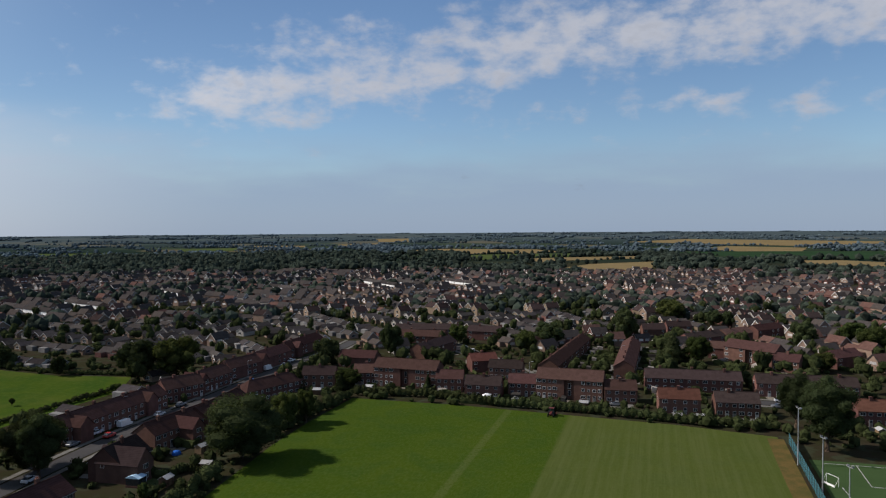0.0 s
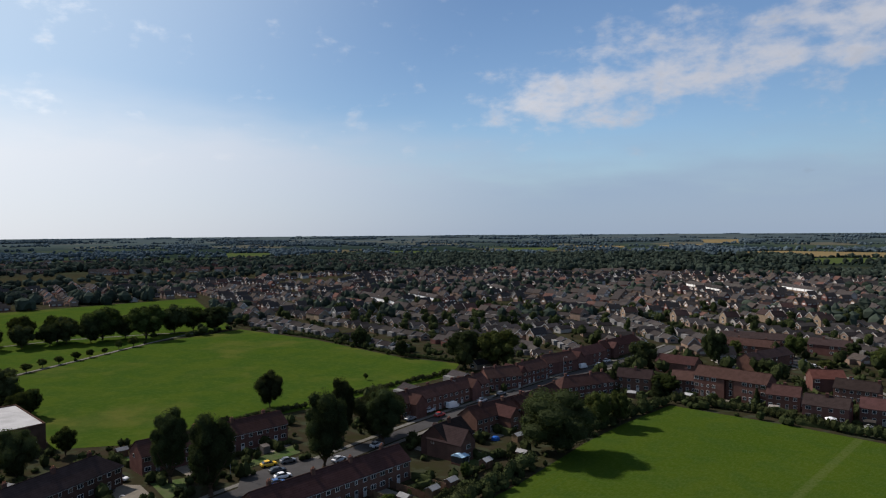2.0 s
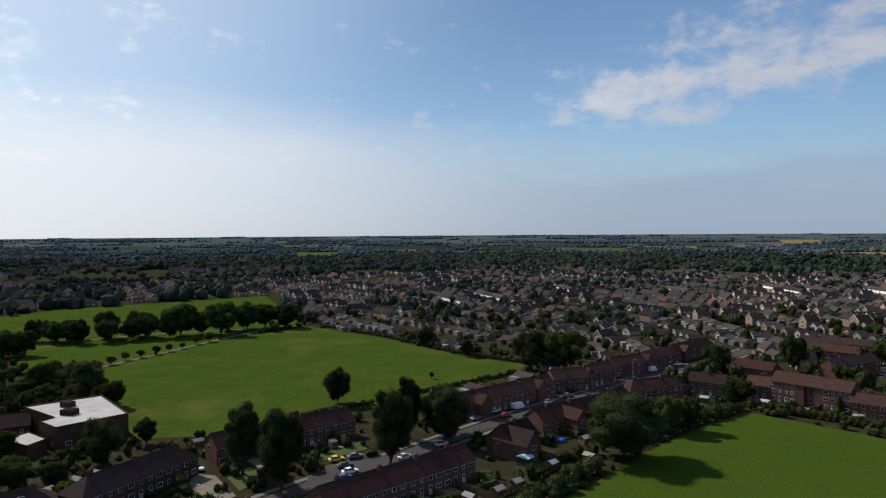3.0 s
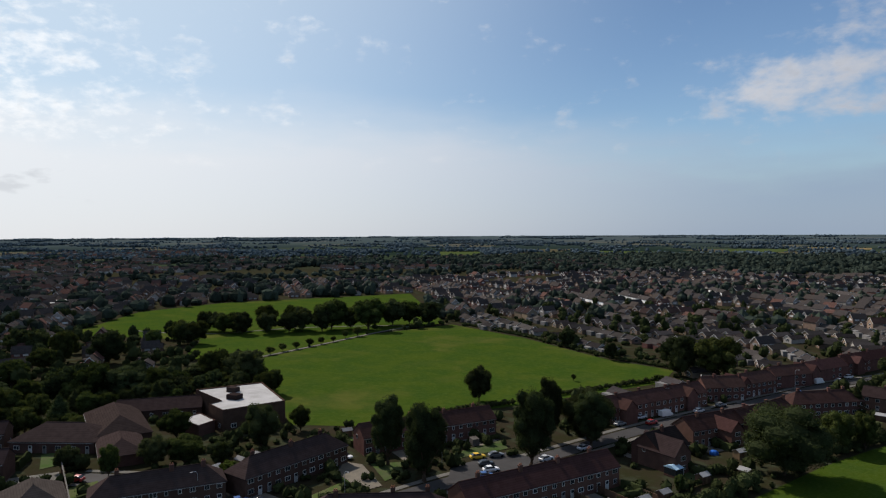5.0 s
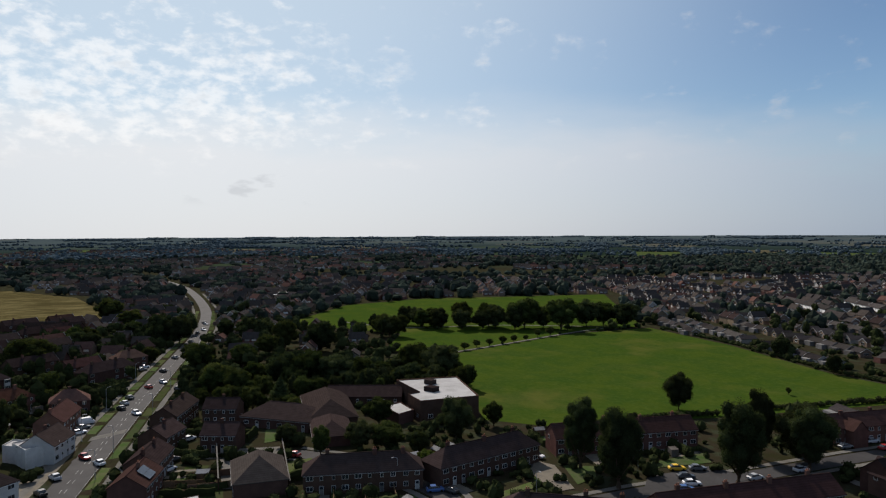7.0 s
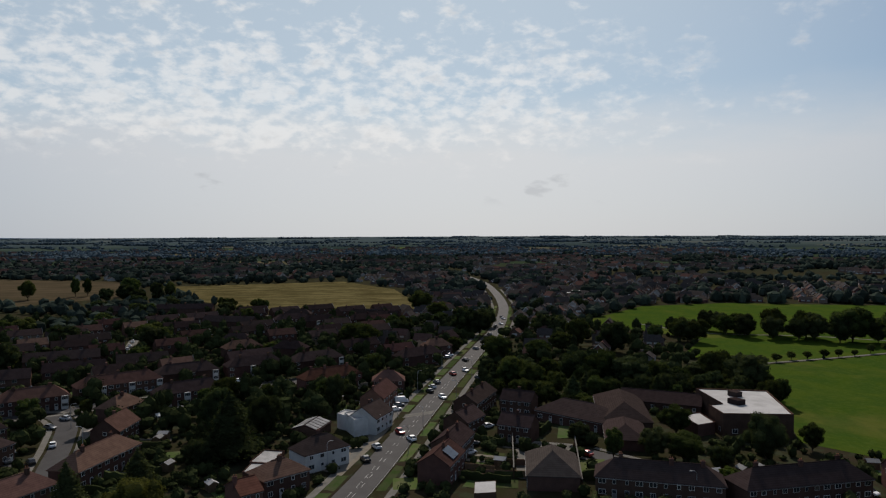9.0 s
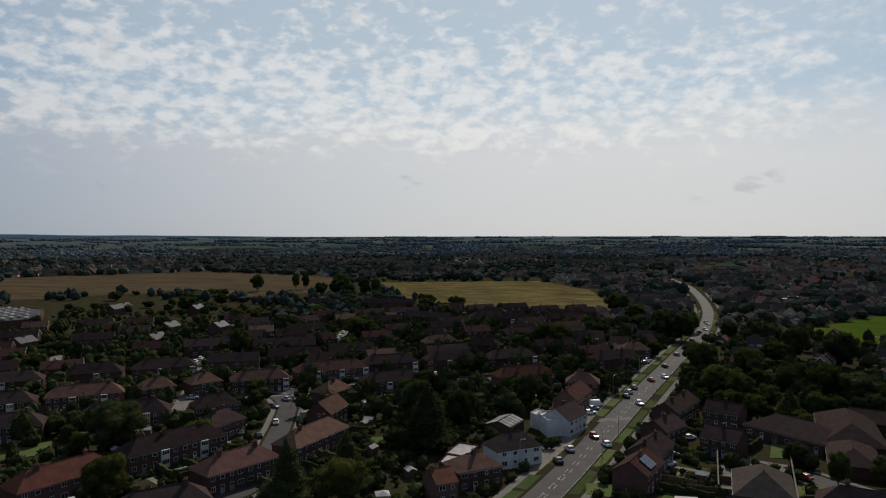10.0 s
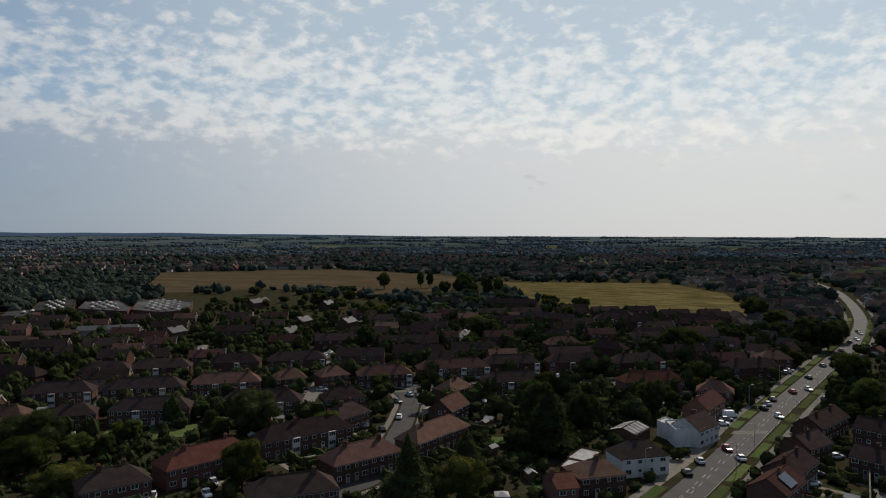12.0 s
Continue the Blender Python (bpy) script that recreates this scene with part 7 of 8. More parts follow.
tree("young0", -296, 208, 3.9, 4.2)
tree("young0", -298, 218, 4.3, 4.6)
tree("young0", -299, 226, 4.0, 4.0)
tree("young0", -300, 235, 3.2, 3.2)
tree("young0", -306, 248, 4.7, 4.1)
tree("young0", -306, 257, 5.4, 5.8)
tree("young0", -316, 279, 3.9, 4.3)
tree("mid2", -310, 64, 12.8, 12.6)
tree("big1", -258, 63, 11.3, 16.2)
tree("mid0", -330, 101, 11.0, 11.1)
tree("big2", -264, 87, 13.4, 12.7)
tree("big3", -258, 96, 14.5, 13.6)
tree("big0", -251, 104, 12.2, 13.5)
tree("big1", -249, 114, 10.7, 9.4)
tree("mid1", -399, 103, 11.3, 18.6)
tree("big2", -381, 110, 14.1, 17.9)
tree("big3", -344, 114, 16.0, 12.3)
tree("big0", -329, 128, 15.1, 16.0)
tree("mid2", -307, 83, 11.2, 12.1)
tree("big1", -512, 49, 16.8, 19.3)
tree("mid0", -474, 57, 12.3, 15.3)
tree("big2", -397, 68, 16.7, 21.2)
tree("mid1", -435, 53, 8.4, 9.1)
tree("mid2", -342, 50, 7.8, 7.9)
tree("mid0", -246, 53, 5.8, 4.9)
tree("mid1", -187, 63, 6.4, 5.8)
tree("mid2", -174, 68, 8.4, 5.2)
tree("mid0", -161, 91, 6.6, 4.6)
tree("mid1", -173, 79, 8.3, 8.2)
tree("mid2", -169, 85, 7.9, 10.3)
tree("mid0", -192, 94, 8.9, 9.1)
tree("big0", -259, 135, 7.3, 9.5)
tree("big1", -267, 126, 6.7, 13.5)
tree("mid1", -377, 181, 11.3, 7.9)
tree("big2", -354, 179, 13.2, 13.4)
tree("mid2", -349, 158, 11.1, 8.7)
tree("cone0", -188, -32, 17.0, 14.3)
tree("big3", -199, -38, 17.6, 9.0)
tree("big0", -207, -25, 12.2, 8.9)
tree("big1", -350, 3, 14.6, 17.8)
tree("mid0", -286, 8, 10.2, 7.4)
tree("mid1", -235, -6, 12.4, 7.3)
tree("mid2", -250, -44, 9.5, 9.8)
tree("mid0", -347, -40, 6.6, 7.9)
tree("mid1", -183, -39, 7.0, 5.9)
tree("mid2", -253, -3, 6.9, 3.9)
tree("big2", -313, -146, 14.6, 10.5)
tree("mid0", -178, -97, 6.8, 7.1)
tree("big3", -173, -115, 14.3, 14.8)
tree("mid1", -173, -130, 6.9, 4.6)
tree("mid3", -169, -124, 6.3, 5.9)
tree("brown0", -137, -94, 11.4, 10.3)
tree("big0", -136, -157, 12.8, 15.6)
tree("big1", -126, -148, 10.5, 12.9)
tree("mid2", -139, -146, 7.5, 8.2)
tree("mid3", -155, -147, 6.2, 5.0)
tree("mid0", -157, -144, 6.6, 5.3)
tree("big2", -213, -235, 12.8, 20.3)
tree("mid1", -249, -253, 8.0, 8.1)
tree("brown0", -119, -128, 7.7, 14.1)
tree("mid2", -144, -141, 6.5, 5.5)
tree("big3", -269, -220, 8.2, 9.8)
tree("mid0", -240, -185, 6.0, 6.3)
tree("mid1", -280, -270, 8.2, 10.3)
tree("big0", -342, -371, 11.2, 13.3)
tree("mid2", -317, -380, 8.0, 9.3)
tree("mid3", -175, -93, 9.1, 8.6)
tree("mid0", -233, -102, 8.0, 7.8)
tree("cone1", -143, -55, 14.2, 9.3)
tree("brown0", -145, -43, 10.7, 11.9)
tree("cone0", -168, -49, 9.2, 7.5)
tree("mid1", -181, -38, 7.7, 6.5)
tree("mid2", -238, -86, 5.9, 4.4)
tree("big1", -377, -102, 12.2, 16.2)
tree("big2", -394, -154, 11.5, 17.5)
tree("big3", -419, -197, 11.6, 10.5)
tree("mid0", -322, -95, 9.8, 10.2)
tree("big0", -357, 1, 13.4, 16.2)
tree("mid1", -297, 9, 8.2, 9.1)
tree("mid2", -245, -8, 8.8, 10.3)
tree("big1", -412, 26, 11.2, 15.5)
tree("mid0", -443, 55, 8.4, 10.1)
tree("big2", -431, 75, 13.6, 26.2)
tree("mid1", -326, 68, 10.7, 15.1)
tree("big3", -262, 61, 12.4, 11.3)
tree("big0", 96, 365, 16.9, 12.1)
tree("big1", 105, 205, 16.9, 10.7)
tree("big2", 102, 183, 20.0, 14.5)
tree("cone1", 102, 307, 13.6, 10.7)
tree("big3", 112, 304, 12.8, 12.3)
tree("big0", 174, 333, 14.7, 12.8)
tree("mid2", 204, 344, 13.0, 13.6)
tree("big1", 200, 321, 13.5, 13.9)
tree("big2", 165, 415, 10.5, 13.4)
tree("big3", 145, 442, 14.8, 17.5)
tree("mid0", 156, 284, 8.4, 11.0)
tree("mid1", -52, 306, 12.9, 11.8)
tree("big0", -25, 325, 15.8, 10.6)
tree("mid2", -18, 351, 8.2, 6.0)
tree("big1", 7, 360, 10.6, 9.6)
tree("big2", 52, 343, 14.4, 15.7)
tree("big3", 40, 334, 11.3, 10.2)
tree("cone0", -6, 257, 6.0, 2.7)
tree("cone1", -54, 255, 9.2, 5.4)
tree("mid0", -36, 260, 7.7, 11.0)
tree("big0", -14, 455, 8.6, 8.6)
tree("mid1", 31, 367, 7.8, 7.0)
tree("bush0", 19, 334, 4.2, 8.3)

tree("big2", -349, 240, 13.0, 14.0)
tree("big0", -331, 292, 14.0, 14.0)
tree("big3", -381, 224, 12.0, 13.0)
# ---- hedges round the fields ----
WILD = "tall overgrown green hedge along the field"
for a, b in (((-32.4, 249.6), (-7.2, 246)), ((-7.2, 246), (16.8, 232.8)), ((16.8, 232.8), (44.4, 223.2)), ((44.4, 223.2), (74.4, 209.4)), ((74.4, 209.4), (98.4, 201.6))):
    hedge(*a, *b, 3.3, 2.6, 0.2, label=WILD)
for a, b in (((-33.6, 247.2), (-42, 223.2)), ((-42, 223.2), (-50.4, 198)), ((-55.2, 168), (-60, 141.6)), ((-60, 141.6), (-64.8, 117.6))):
    hedge(*a, *b, 3.2, 3.4, 0.45, label=WILD)
for a, b in (((-124.8, 256.8), (-134.4, 228)), ((-134.4, 228), (-144, 201.6)), ((-144, 192), (-156, 163.2)), ((-128.4, 285.6), (-162, 290.4)), ((-162, 290.4), (-230.4, 318)), ((-230.4, 318), (-294, 334.8))):
    hedge(*a, *b, 1.8, 2.0, 0.35, label=WILD)

for x, y, h, w in ((-663.6, -291.6, 18.4, 14.4), (-691.2, -261.6, 19.2, 8.4), (-694.8, -252, 18, 8.4), (-693.6, -212.4, 18.4, 16.8), (-625.2, -158.4, 18.4, 9.6), (-501.6, -277.2, 13.8, 13.2), (-530.4, -264, 10.8, 12), (-524.4, -152.4, 9.8, 19.2), (-416.4, -116.4, 8.4, 14.4), (-544.8, -96, 11.2, 14.4), (-546, -72, 9.6, 13.2), (-480, -72, 9.6, 12), (-456, -156, 10.8, 12), (-432, -192, 10.8, 13.2)):
    tree("big1", x, y, h, w)
hedge(-285.6, 25.2, -246, 12, 3.4, 3.0, 0.2, label="tall broad clipped hedge beside the main road")
hedge(-285.6, 25.2, -277.2, 32.4, 3.0, 2.6, 0.2, label="tall broad clipped hedge beside the main road")

# ---- back gardens: fences, sheds and lawns ----
ROADS = [p for pts in STREETS.values() for p in pts] + MAIN
rnd = random.Random(11)
panels_made = sheds_made = 0


def garden_fence(x0, y0, x1, y1, h=1.7):
    global panels_made
    L = math.hypot(x1 - x0, y1 - y0)
    n = max(1, round(L / 2.4))
    ob = empty("garden_fence", pose(x0, y0, 0, 0, 0, math.degrees(math.atan2(y1 - y0, x1 - x0))), "weathered brown wooden garden fence between back gardens", "fence", "garden fences")
    for k in range(n):
        part("fence_panel", cached("gpanel", lambda: mesh_of("fence_panel", *fence_panel(), "wood")), ob, pose(k * L / n, 0, 0) @ Matrix.Diagonal((L / n / 2.4, 1, h / 1.7, 1)))
        panels_made += 1


def fence_panel():
    """Overlapped boards with a capping rail, in one piece."""
    v, f = [], []
    for k in range(9):
        z = 0.05 + k * 0.18
        v += [(0.03, -0.02 - 0.02 * (k % 2), z), (2.37, -0.02 - 0.02 * (k % 2), z), (2.37, 0.03, z), (0.03, 0.03, z)]
    v += [(0.0, -0.05, 1.7), (2.4, -0.05, 1.7), (2.4, 0.05, 1.7), (0.0, 0.05, 1.7)]
    for k in range(9):
        for i in range(4):
            f.append((4 * k + i, 4 * k + (i + 1) % 4, 4 * k + 4 + (i + 1) % 4, 4 * k + 4 + i))
    return v, f + [(36, 37, 38, 39)]


def garden_shed(x, y, turn):
    m = pose(x, y, 0, 0, 0, turn)
    TAKEN.append((x, y, 1.8))
    if "shed" in CACHE:
        return copy_thing(CACHE["shed"], m)
    ob = empty("garden_shed", m, "small wooden garden shed with a grey felt roof", "shed", "garden sheds")
    part("wall", mesh_of("wall", *wall_solid(2.8, 2.2, 1.9, 2.5, False), "wood"), ob)
    part("roof", mesh_of("roof", *roof_solid(2.8, 2.2, 1.9, 2.5, False, 0.15, 0.06), "lead"), ob)
    part("door", mesh_of("door", *box(-0.4, -1.14, 0.05, 0.4, -1.102, 1.8), "wood"), ob)
    CACHE["shed"] = ob
    return ob


for hx, hy, turn, L, D in sorted(HOUSES, key=lambda q: math.hypot(q[0], q[1])):
    r = math.hypot(hx, hy)
    if r > 335:
        continue
    a = radians(turn)
    ux, uy, vx, vy = math.cos(a), math.sin(a), -math.sin(a), math.cos(a)

    def at(u, v):
        return hx + ux * u + vx * v, hy + uy * u + vy * v

    near = [min((q[0] - p[0]) ** 2 + (q[1] - p[1]) ** 2 for p in ROADS) for q in (at(0, -D / 2), at(0, D / 2))]
    back = 1 if near[0] < near[1] else -1
    depth = rnd.uniform(10, 14)
    n = max(1, round(L / 7.5))
    ok = free(*at(0, back * (D / 2 + depth * 0.6)), 2, True)
    for k in range(n + 1):
        u = -L / 2 + L * k / n
        if ok and panels_made < 130 and free(*at(u, back * (D / 2 + depth - 2)), 0.5):
            garden_fence(*at(u, back * (D / 2 + 0.1)), *at(u, back * (D / 2 + depth)))
        if k < n and ok:
            m = u + L / n / 2
            w = L / n * 0.36
            if rnd.random() < 0.62:
                d0, d1 = D / 2 + rnd.uniform(2, 4), D / 2 + depth - rnd.uniform(1, 3)
                sheet("lawn", [at(m - w, back * d0), at(m + w, back * d0), at(m + w, back * d1), at(m - w, back * d1)], 0.05 + 0.01 * (k % 2), "lawn", "small green back lawn", "lawn")
            else:
                sheet("patio", [at(m - w, back * (D / 2 + 0.2)), at(m + w, back * (D / 2 + 0.2)), at(m + w, back * (D / 2 + 5)), at(m - w, back * (D / 2 + 5))], 0.05, "paving", "small paved patio behind a house", "patio")
            if rnd.random() < 0.5 and sheds_made < 60:
                q = at(m + rnd.choice((-1, 1)) * w * 0.5, back * (D / 2 + depth - 1.6))
                if free(*q, 1.2):
                    garden_shed(*q, turn + rnd.choice((0, 90)))
                    sheds_made += 1
        if k < n and rnd.random() < 0.6:
            m = u + L / n / 2
            q0, q1 = at(m - L / n * 0.3, -back * (D / 2 + 4.2)), at(m + L / n * 0.3, -back * (D / 2 + 4.2))
            if free(*q0, 0.3) and free(*q1, 0.3):
                hedge(*q0, *q1, rnd.uniform(1.0, 1.7), 0.9, 0.12, 7.0)
        if k < n and rnd.random() < 0.5:
            m = u + L / n / 2
            sheet("drive", [at(m - 1.3, -back * (D / 2 + 0.1)), at(m + 1.3, -back * (D / 2 + 0.1)), at(m + 1.3, -back * (D / 2 + 5.5)), at(m - 1.3, -back * (D / 2 + 5.5))], 0.06, rnd.choice(("paving", "gravel", "road")), "short paved drive before a house", "drive")

# ---- shrubs and small trees of the gardens ----
n = 0
spots = []
for k in range(9800):
    az, r = radians(rnd.uniform(-146, 38)), 130 + 430 * rnd.random() ** 0.95
    x, y = math.sin(az) * r, math.cos(az) * r
    if free(x, y, 0.6):
        TAKEN.append((x, y, 0.9))
        spots.append((r, x, y))
for k in range(4200):
    az, r = radians(rnd.uniform(-146, -78)), 130 + 330 * rnd.random() ** 0.9
    x, y = math.sin(az) * r, math.cos(az) * r
    if free(x, y, 0.5):
        TAKEN.append((x, y, 0.8))
        spots.append((r, x, y))
spots.sort()
bushes = small = 0
rest = []
for r, x, y in spots:
    d = noise.noise(Vector((x / 30, y / 30, 7)))
    wooded = -330 < x < -216 and 54 < y < 180 or -420 < x < -330 and 60 < y < 130
    pick = rnd.random()
    if (pick < 0.12 and r > 250 and d > 0 or wooded) and small < 110:
        s = rnd.uniform(0.45, 0.9) * (1.35 if wooded else 1)
        tree(rnd.choice(("mid0", "mid1", "mid2", "mid1", "mid2", "cone0")), x, y, 8 * s, 6.6 * s)
        small += 1
    elif r < 250 and bushes < 225 and pick < 0.7:
        s = rnd.uniform(0.4, 1.0)
        tree(rnd.choice(("bush0", "bush1", "bush2", "bush2", "bush1", "bush3")), x, y, 3.0 * s, 3.4 * s)
        bushes += 1
    else:
        rest.append((x, y))
rng = np.random.default_rng(3)
solids = []
for x, y in rest:
    s = rng.uniform(0.8, 2.5) * (1.5 if -330 < x < -216 and 54 < y < 180 else 1)
    h = s * rng.uniform(0.9, 1.7)
    tall = rng.random() < 0.2 and math.hypot(x, y) > (265 if y > 0 else 215)
    if tall:
        s, h = rng.uniform(2.4, 3.8), rng.uniform(5, 9)
    for j in range(4 if tall else 2):
        q = rng.uniform(0.35, 0.75) if tall else 0.45
        c = np.array((x + rng.uniform(-s, s) * 0.5, y + rng.uniform(-s, s) * 0.5, h * q))
        rr = np.array((s * 0.7, s * 0.7, h * (0.34 if tall else 0.55)))
        solids.append(ball(c, rr * 0.9, rng, 0.18, 1 if tall else 0))
        d = rng.normal(0, 1, (34 if tall else 12 if math.hypot(x, y) < 300 else 8, 3))
        d[:, 2] = np.abs(d[:, 2])
        d /= np.linalg.norm(d, axis=1)[:, None]
        solids.append(tufts(c + d * rr, d, 0.24, rng, 0.8))
v, f = stack(solids)
tagged(new("garden_shrubbery", mesh_of("garden_shrubbery", v.tolist(), f.tolist(), "hedge")), "dark green shrubs and hedges of the gardens", "shrubs", kind="stuff")

# trees and houses between the two far fields, and hedge bushes on the stubble
for k, (x, y, h, w) in enumerate(((-642, -201, 15, 16), (-634, -215, 13, 13), (-619, -168, 19, 11), (-635, -161, 17, 9), (-628, -186, 12, 14), (-513, -150, 11, 15), (-371, -103, 12, 13), (-361, 0, 11, 12), (-533, -95, 9, 12), (-396, 26, 10, 14),
                                  (-617, -334, 6, 12), (-613, -306, 7, 18), (-633, -361, 5, 8), (-625, -322, 6, 10), (-606, -316, 6, 12), (-485, -269, 12, 14), (-556, -376, 9, 13), (-560, -140, 10, 12), (-575, -170, 11, 14), (-590, -150, 9, 11), (-550, -190, 10, 14))):
    tree(("big0", "big2", "mid1")[k % 3], x, y, h, w)

trnd = random.Random(9)
for k in range(18):
    a, r = radians(-133 + k * 0.95 + trnd.uniform(-0.4, 0.4)), 560 + 45 * trnd.random()
    if free(math.sin(a) * r, math.cos(a) * r, 3):
        tree(("mid1", "big2", "mid0")[k % 3], math.sin(a) * r, math.cos(a) * r, trnd.uniform(5, 9), trnd.uniform(6, 10))

# hedges and sheds that part the long western gardens
grnd = random.Random(17)
for x, y, turn, L in ((-166, -34, 62, 16), (-172, -42, -28, 14), (-196, -22, 62, 14), (-205, -40, 62, 16), (-214, -34, 62, 15), (-222, -52, -28, 18), (-214, -50, 62, 10), (-228, -32, 62, 16), (-240, -28, -28, 16), (-160, -56, -28, 12), (-150, -62, -28, 10),
                      (-186, -140, 28, 14), (-180, -120, 118, 16), (-150, -126, 28, 14), (-156, -118, 118, 12), (-205, -138, 28, 12), (-228, -116, 28, 14), (-146, -136, 118, 12), (-176, -174, 118, 12), (-188, -160, 28, 12), (-206, -196, 28, 14), (-222, -178, 28, 14),
                      (-66, 158, 77, 10), (-62, 170, -13, 8), (-66, 142, 77, 12), (-120, 98, 60, 10), (-112, 108, 70, 12), (-150, 112, 72, 14), (-156, 128, 72, 14), (-188, 74, -30, 12), (-206, 52, -28, 14)):
    c, s = math.cos(radians(turn)) * L / 2, math.sin(radians(turn)) * L / 2
    if free(x, y, 0.5):
        hedge(x - c, y - s, x + c, y + s, grnd.uniform(1.2, 2.2), 1.1, 0.2, 6.0)
        for k in (-0.6, 0.5):
            q = (x + c * k - s / L * 5, y + s * k + c / L * 5)
            if free(*q, 1.3) and grnd.random() < 0.6:
                garden_shed(*q, turn + 90 * grnd.randint(0, 1))



# hedges between the plots and small outhouses, of all the gardens that are too many to count
def garden_rows():
    rng = np.random.default_rng(31)
    leaves, V, F, P, Q = [], [], [], [], []

    def row(x0, y0, x1, y1, h, w):
        L = math.hypot(x1 - x0, y1 - y0)
        n = max(2, int(L / 1.3))
        dx_, dy_ = (x1 - x0) / L, (y1 - y0) / L
        ring_ = [(-1, 0.0), (-1.05, 0.55), (-0.6, 1.0), (0.6, 1.0), (1.05, 0.55), (1, 0.0)]
        v, f = [], []
        for k in range(n + 1):
            hh, ww = h * rng.uniform(0.8, 1.15), w / 2 * rng.uniform(0.8, 1.2)
            for a, b in ring_:
                u = L * k / n + rng.uniform(-0.25, 0.25)
                a = a * ww + rng.uniform(-0.08, 0.08)
                v.append((x0 + dx_ * u - dy_ * a, y0 + dy_ * u + dx_ * a, b * hh))
        for k in range(n):
            for i in range(5):
                q = 6 * k + i
                f += [(q, q + 6, q + 7), (q, q + 7, q + 1)]
        f += [(0, 1, 2), (0, 2, 3), (0, 3, 5), (3, 4, 5)]
        q = 6 * n
        f += [(q, q + 2, q + 1), (q, q + 3, q + 2), (q, q + 5, q + 3), (q + 3, q + 5, q + 4)]
        leaves.append((np.array(v), np.array(f)))
        m = int(L * 5)
        u, a = rng.uniform(0, L, m), rng.uniform(-w / 2, w / 2, m)
        p = np.stack([x0 + dx_ * u - dy_ * a, y0 + dy_ * u + dx_ * a, h * rng.uniform(0.75, 1.08, m)], 1)
        d = np.tile((0.0, 0.0, 1.0), (m, 1))
        leaves.append(tufts(p, d, 0.17, rng, 0.7))

    for hx, hy, turn, L, D in HOUSES + ESTATE:
        r = math.hypot(hx, hy)
        if r > 520:
            continue
        a = radians(turn)
        ux, uy, vx, vy = math.cos(a), math.sin(a), -math.sin(a), math.cos(a)
        n = max(1, round(L / 7.5))
        for side_ in (-1, 1):
            deep = rng.uniform(6, 9) if side_ < 0 else rng.uniform(9, 14)
            for k in range(n + 1):
                u = -L / 2 + L * k / n
                q0 = (hx + ux * u + vx * side_ * (D / 2 + 1), hy + uy * u + vy * side_ * (D / 2 + 1))
                q1 = (hx + ux * u + vx * side_ * (D / 2 + deep), hy + uy * u + vy * side_ * (D / 2 + deep))
                if rng.random() < 0.62 and free(*q1, 0.4) and free((q0[0] + q1[0]) / 2, (q0[1] + q1[1]) / 2, 0.2):
                    row(*q0, *q1, rng.uniform(1.1, 2.4), rng.uniform(0.8, 1.3))
                if k < n and rng.random() < 0.55:
                    e = (q1[0] + ux * L / n, q1[1] + uy * L / n)
                    if free(*q1, 0.4) and free(*e, 0.4):
                        row(*q1, *e, rng.uniform(1.2, 2.6), rng.uniform(0.9, 1.5))
                if k < n and rng.random() < 0.5:
                    w0 = rng.uniform(0.6, 1.5)
                    m0 = u + L / n * rng.uniform(0.3, 0.7)
                    d0, d1 = D / 2 + 0.3, D / 2 + deep * rng.uniform(0.6, 1.0)
                    mid = (hx + ux * m0 + vx * side_ * d1, hy + uy * m0 + vy * side_ * d1)
                    if free(*mid, 0.2):
                        b0 = len(P)
                        for i, j in ((-w0, d0), (w0, d0), (w0, d1), (-w0, d1)):
                            P.append((hx + ux * (m0 + i) + vx * side_ * j, hy + uy * (m0 + i) + vy * side_ * j, 0.075 + 0.004 * (k % 4)))
                        Q.append((b0, b0 + 1, b0 + 2, b0 + 3) if side_ > 0 else (b0 + 3, b0 + 2, b0 + 1, b0))
                if k < n and r > 190 and rng.random() < 0.5:
                    c = (q1[0] + ux * 3 - vx * side_ * 2.5, q1[1] + uy * 3 - vy * side_ * 2.5)
                    if free(*c, 1.4):
                        t = a + (math.pi / 2 if rng.random() < 0.5 else 0)
                        bx, by, bz, b0 = rng.uniform(1.0, 1.9), rng.uniform(0.8, 1.4), rng.uniform(1.7, 2.4), len(V)
                        for z in (0.0, bz):
                            for i, j in ((-1, -1), (1, -1), (1, 1), (-1, 1)):
                                V.append((c[0] + math.cos(t) * bx * i - math.sin(t) * by * j, c[1] + math.sin(t) * bx * i + math.cos(t) * by * j, z + (0.35 if z and j > 0 else 0)))
                        F.extend(tuple(i + b0 for i in p) for p in box(0, 0, 0, 1, 1, 1)[1][1:])
    v, f = stack(leaves)
    tagged(new("garden_hedges", mesh_of("garden_hedges", v.tolist(), f.tolist(), "hedge")), "dark clipped hedges between the plots of the gardens", "hedges", kind="stuff")
    tagged(new("garden_paths", mesh_of("garden_paths", P, Q, "gravel")), "pale paved paths and drives of the gardens", "paths", kind="stuff")
    tagged(new("outhouses", mesh_of("outhouses", V, F, "outhouse")), "small pale and brown outhouses of the gardens", "sheds", kind="stuff")


MAT["outhouse"] = material("outhouse_felt_and_board", (0.20, 0.18, 0.16), (0.12, 0.105, 0.09), 0.8, 0.4, 4, 0.1, island=0.75)
garden_rows()

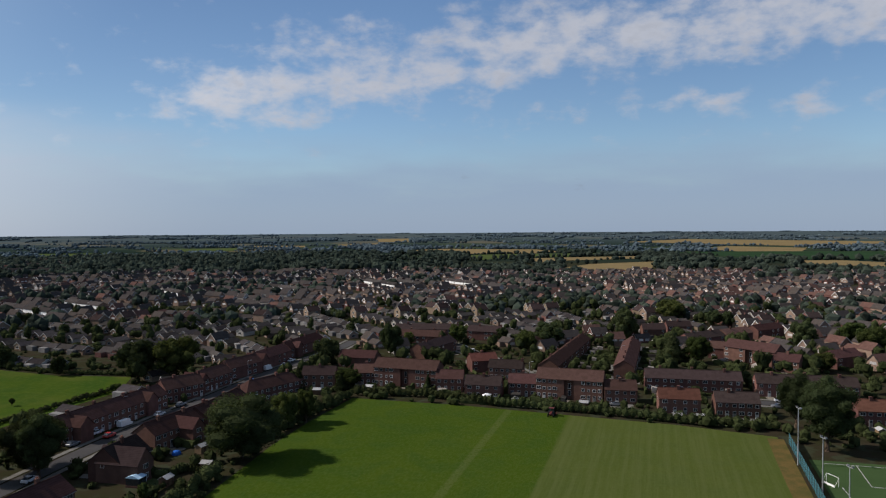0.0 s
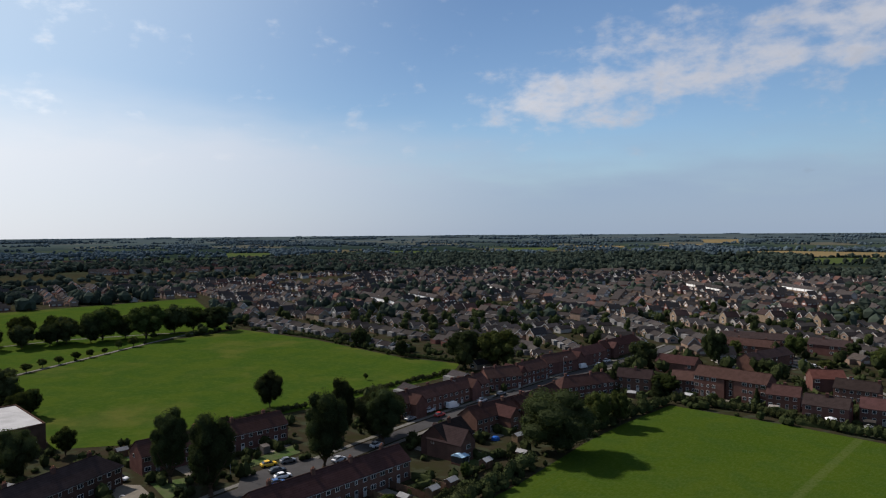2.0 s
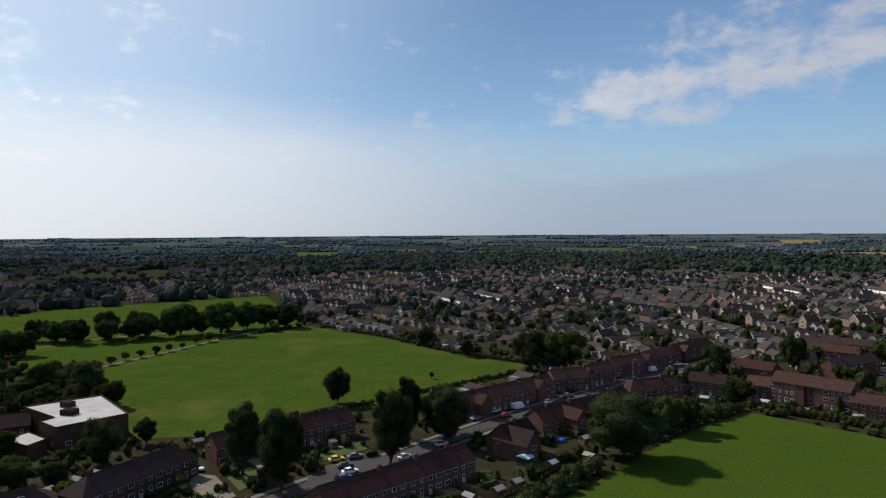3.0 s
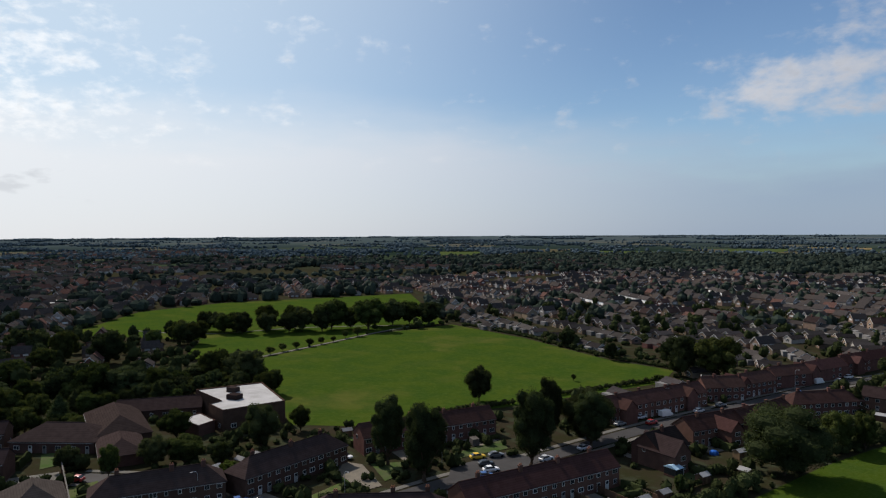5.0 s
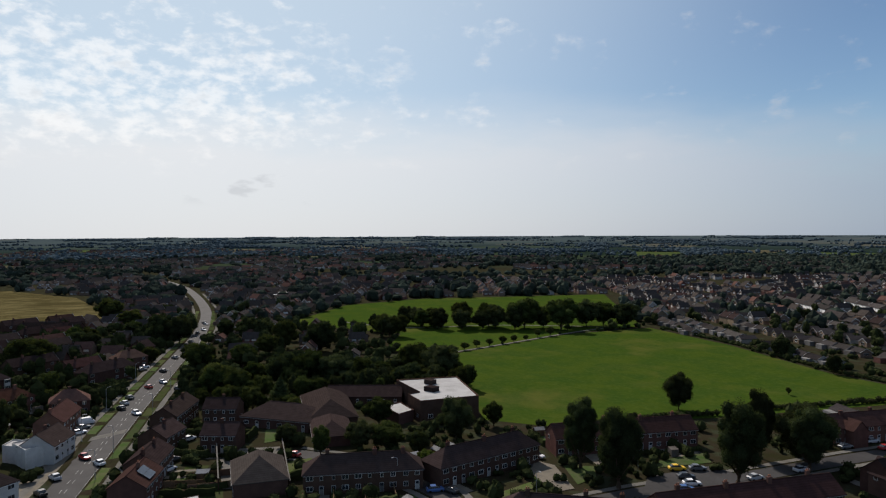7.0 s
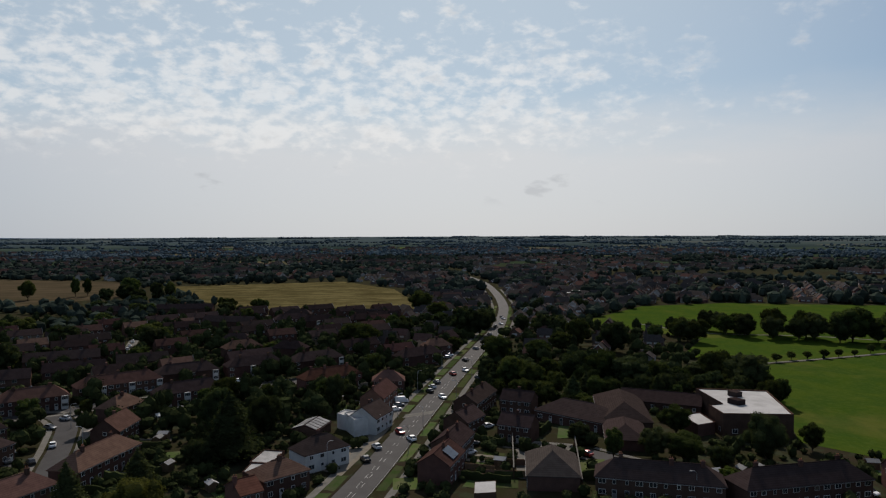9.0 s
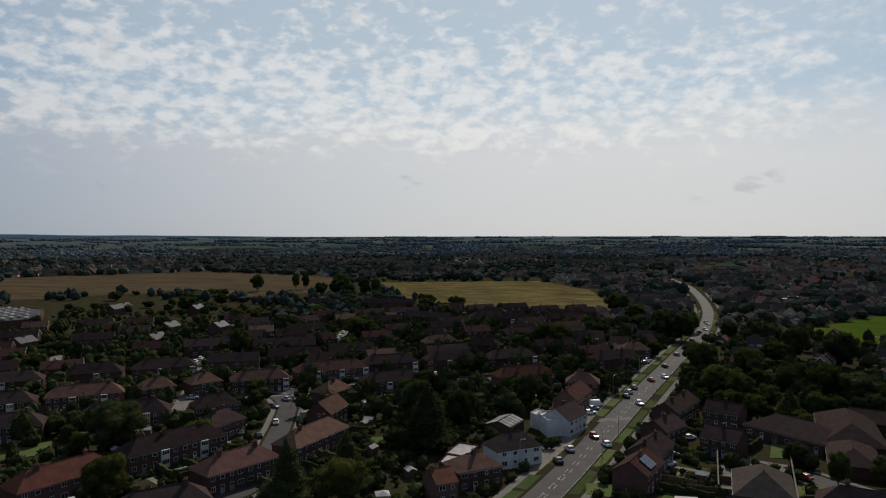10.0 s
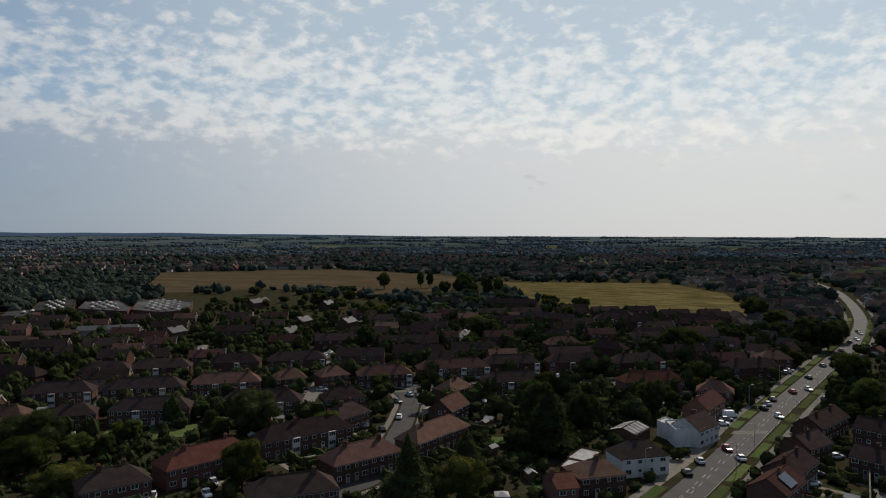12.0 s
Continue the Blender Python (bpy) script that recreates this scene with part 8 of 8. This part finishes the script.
for key, (ob, h, w) in TREES.items():
    if key not in USED:
        for o in (*ob.children_recursive, ob):
            bpy.data.objects.remove(o)
for key, ob in KINDS.items():
    if key not in PLACED:
        for o in (*ob.children_recursive, ob):
            bpy.data.objects.remove(o)
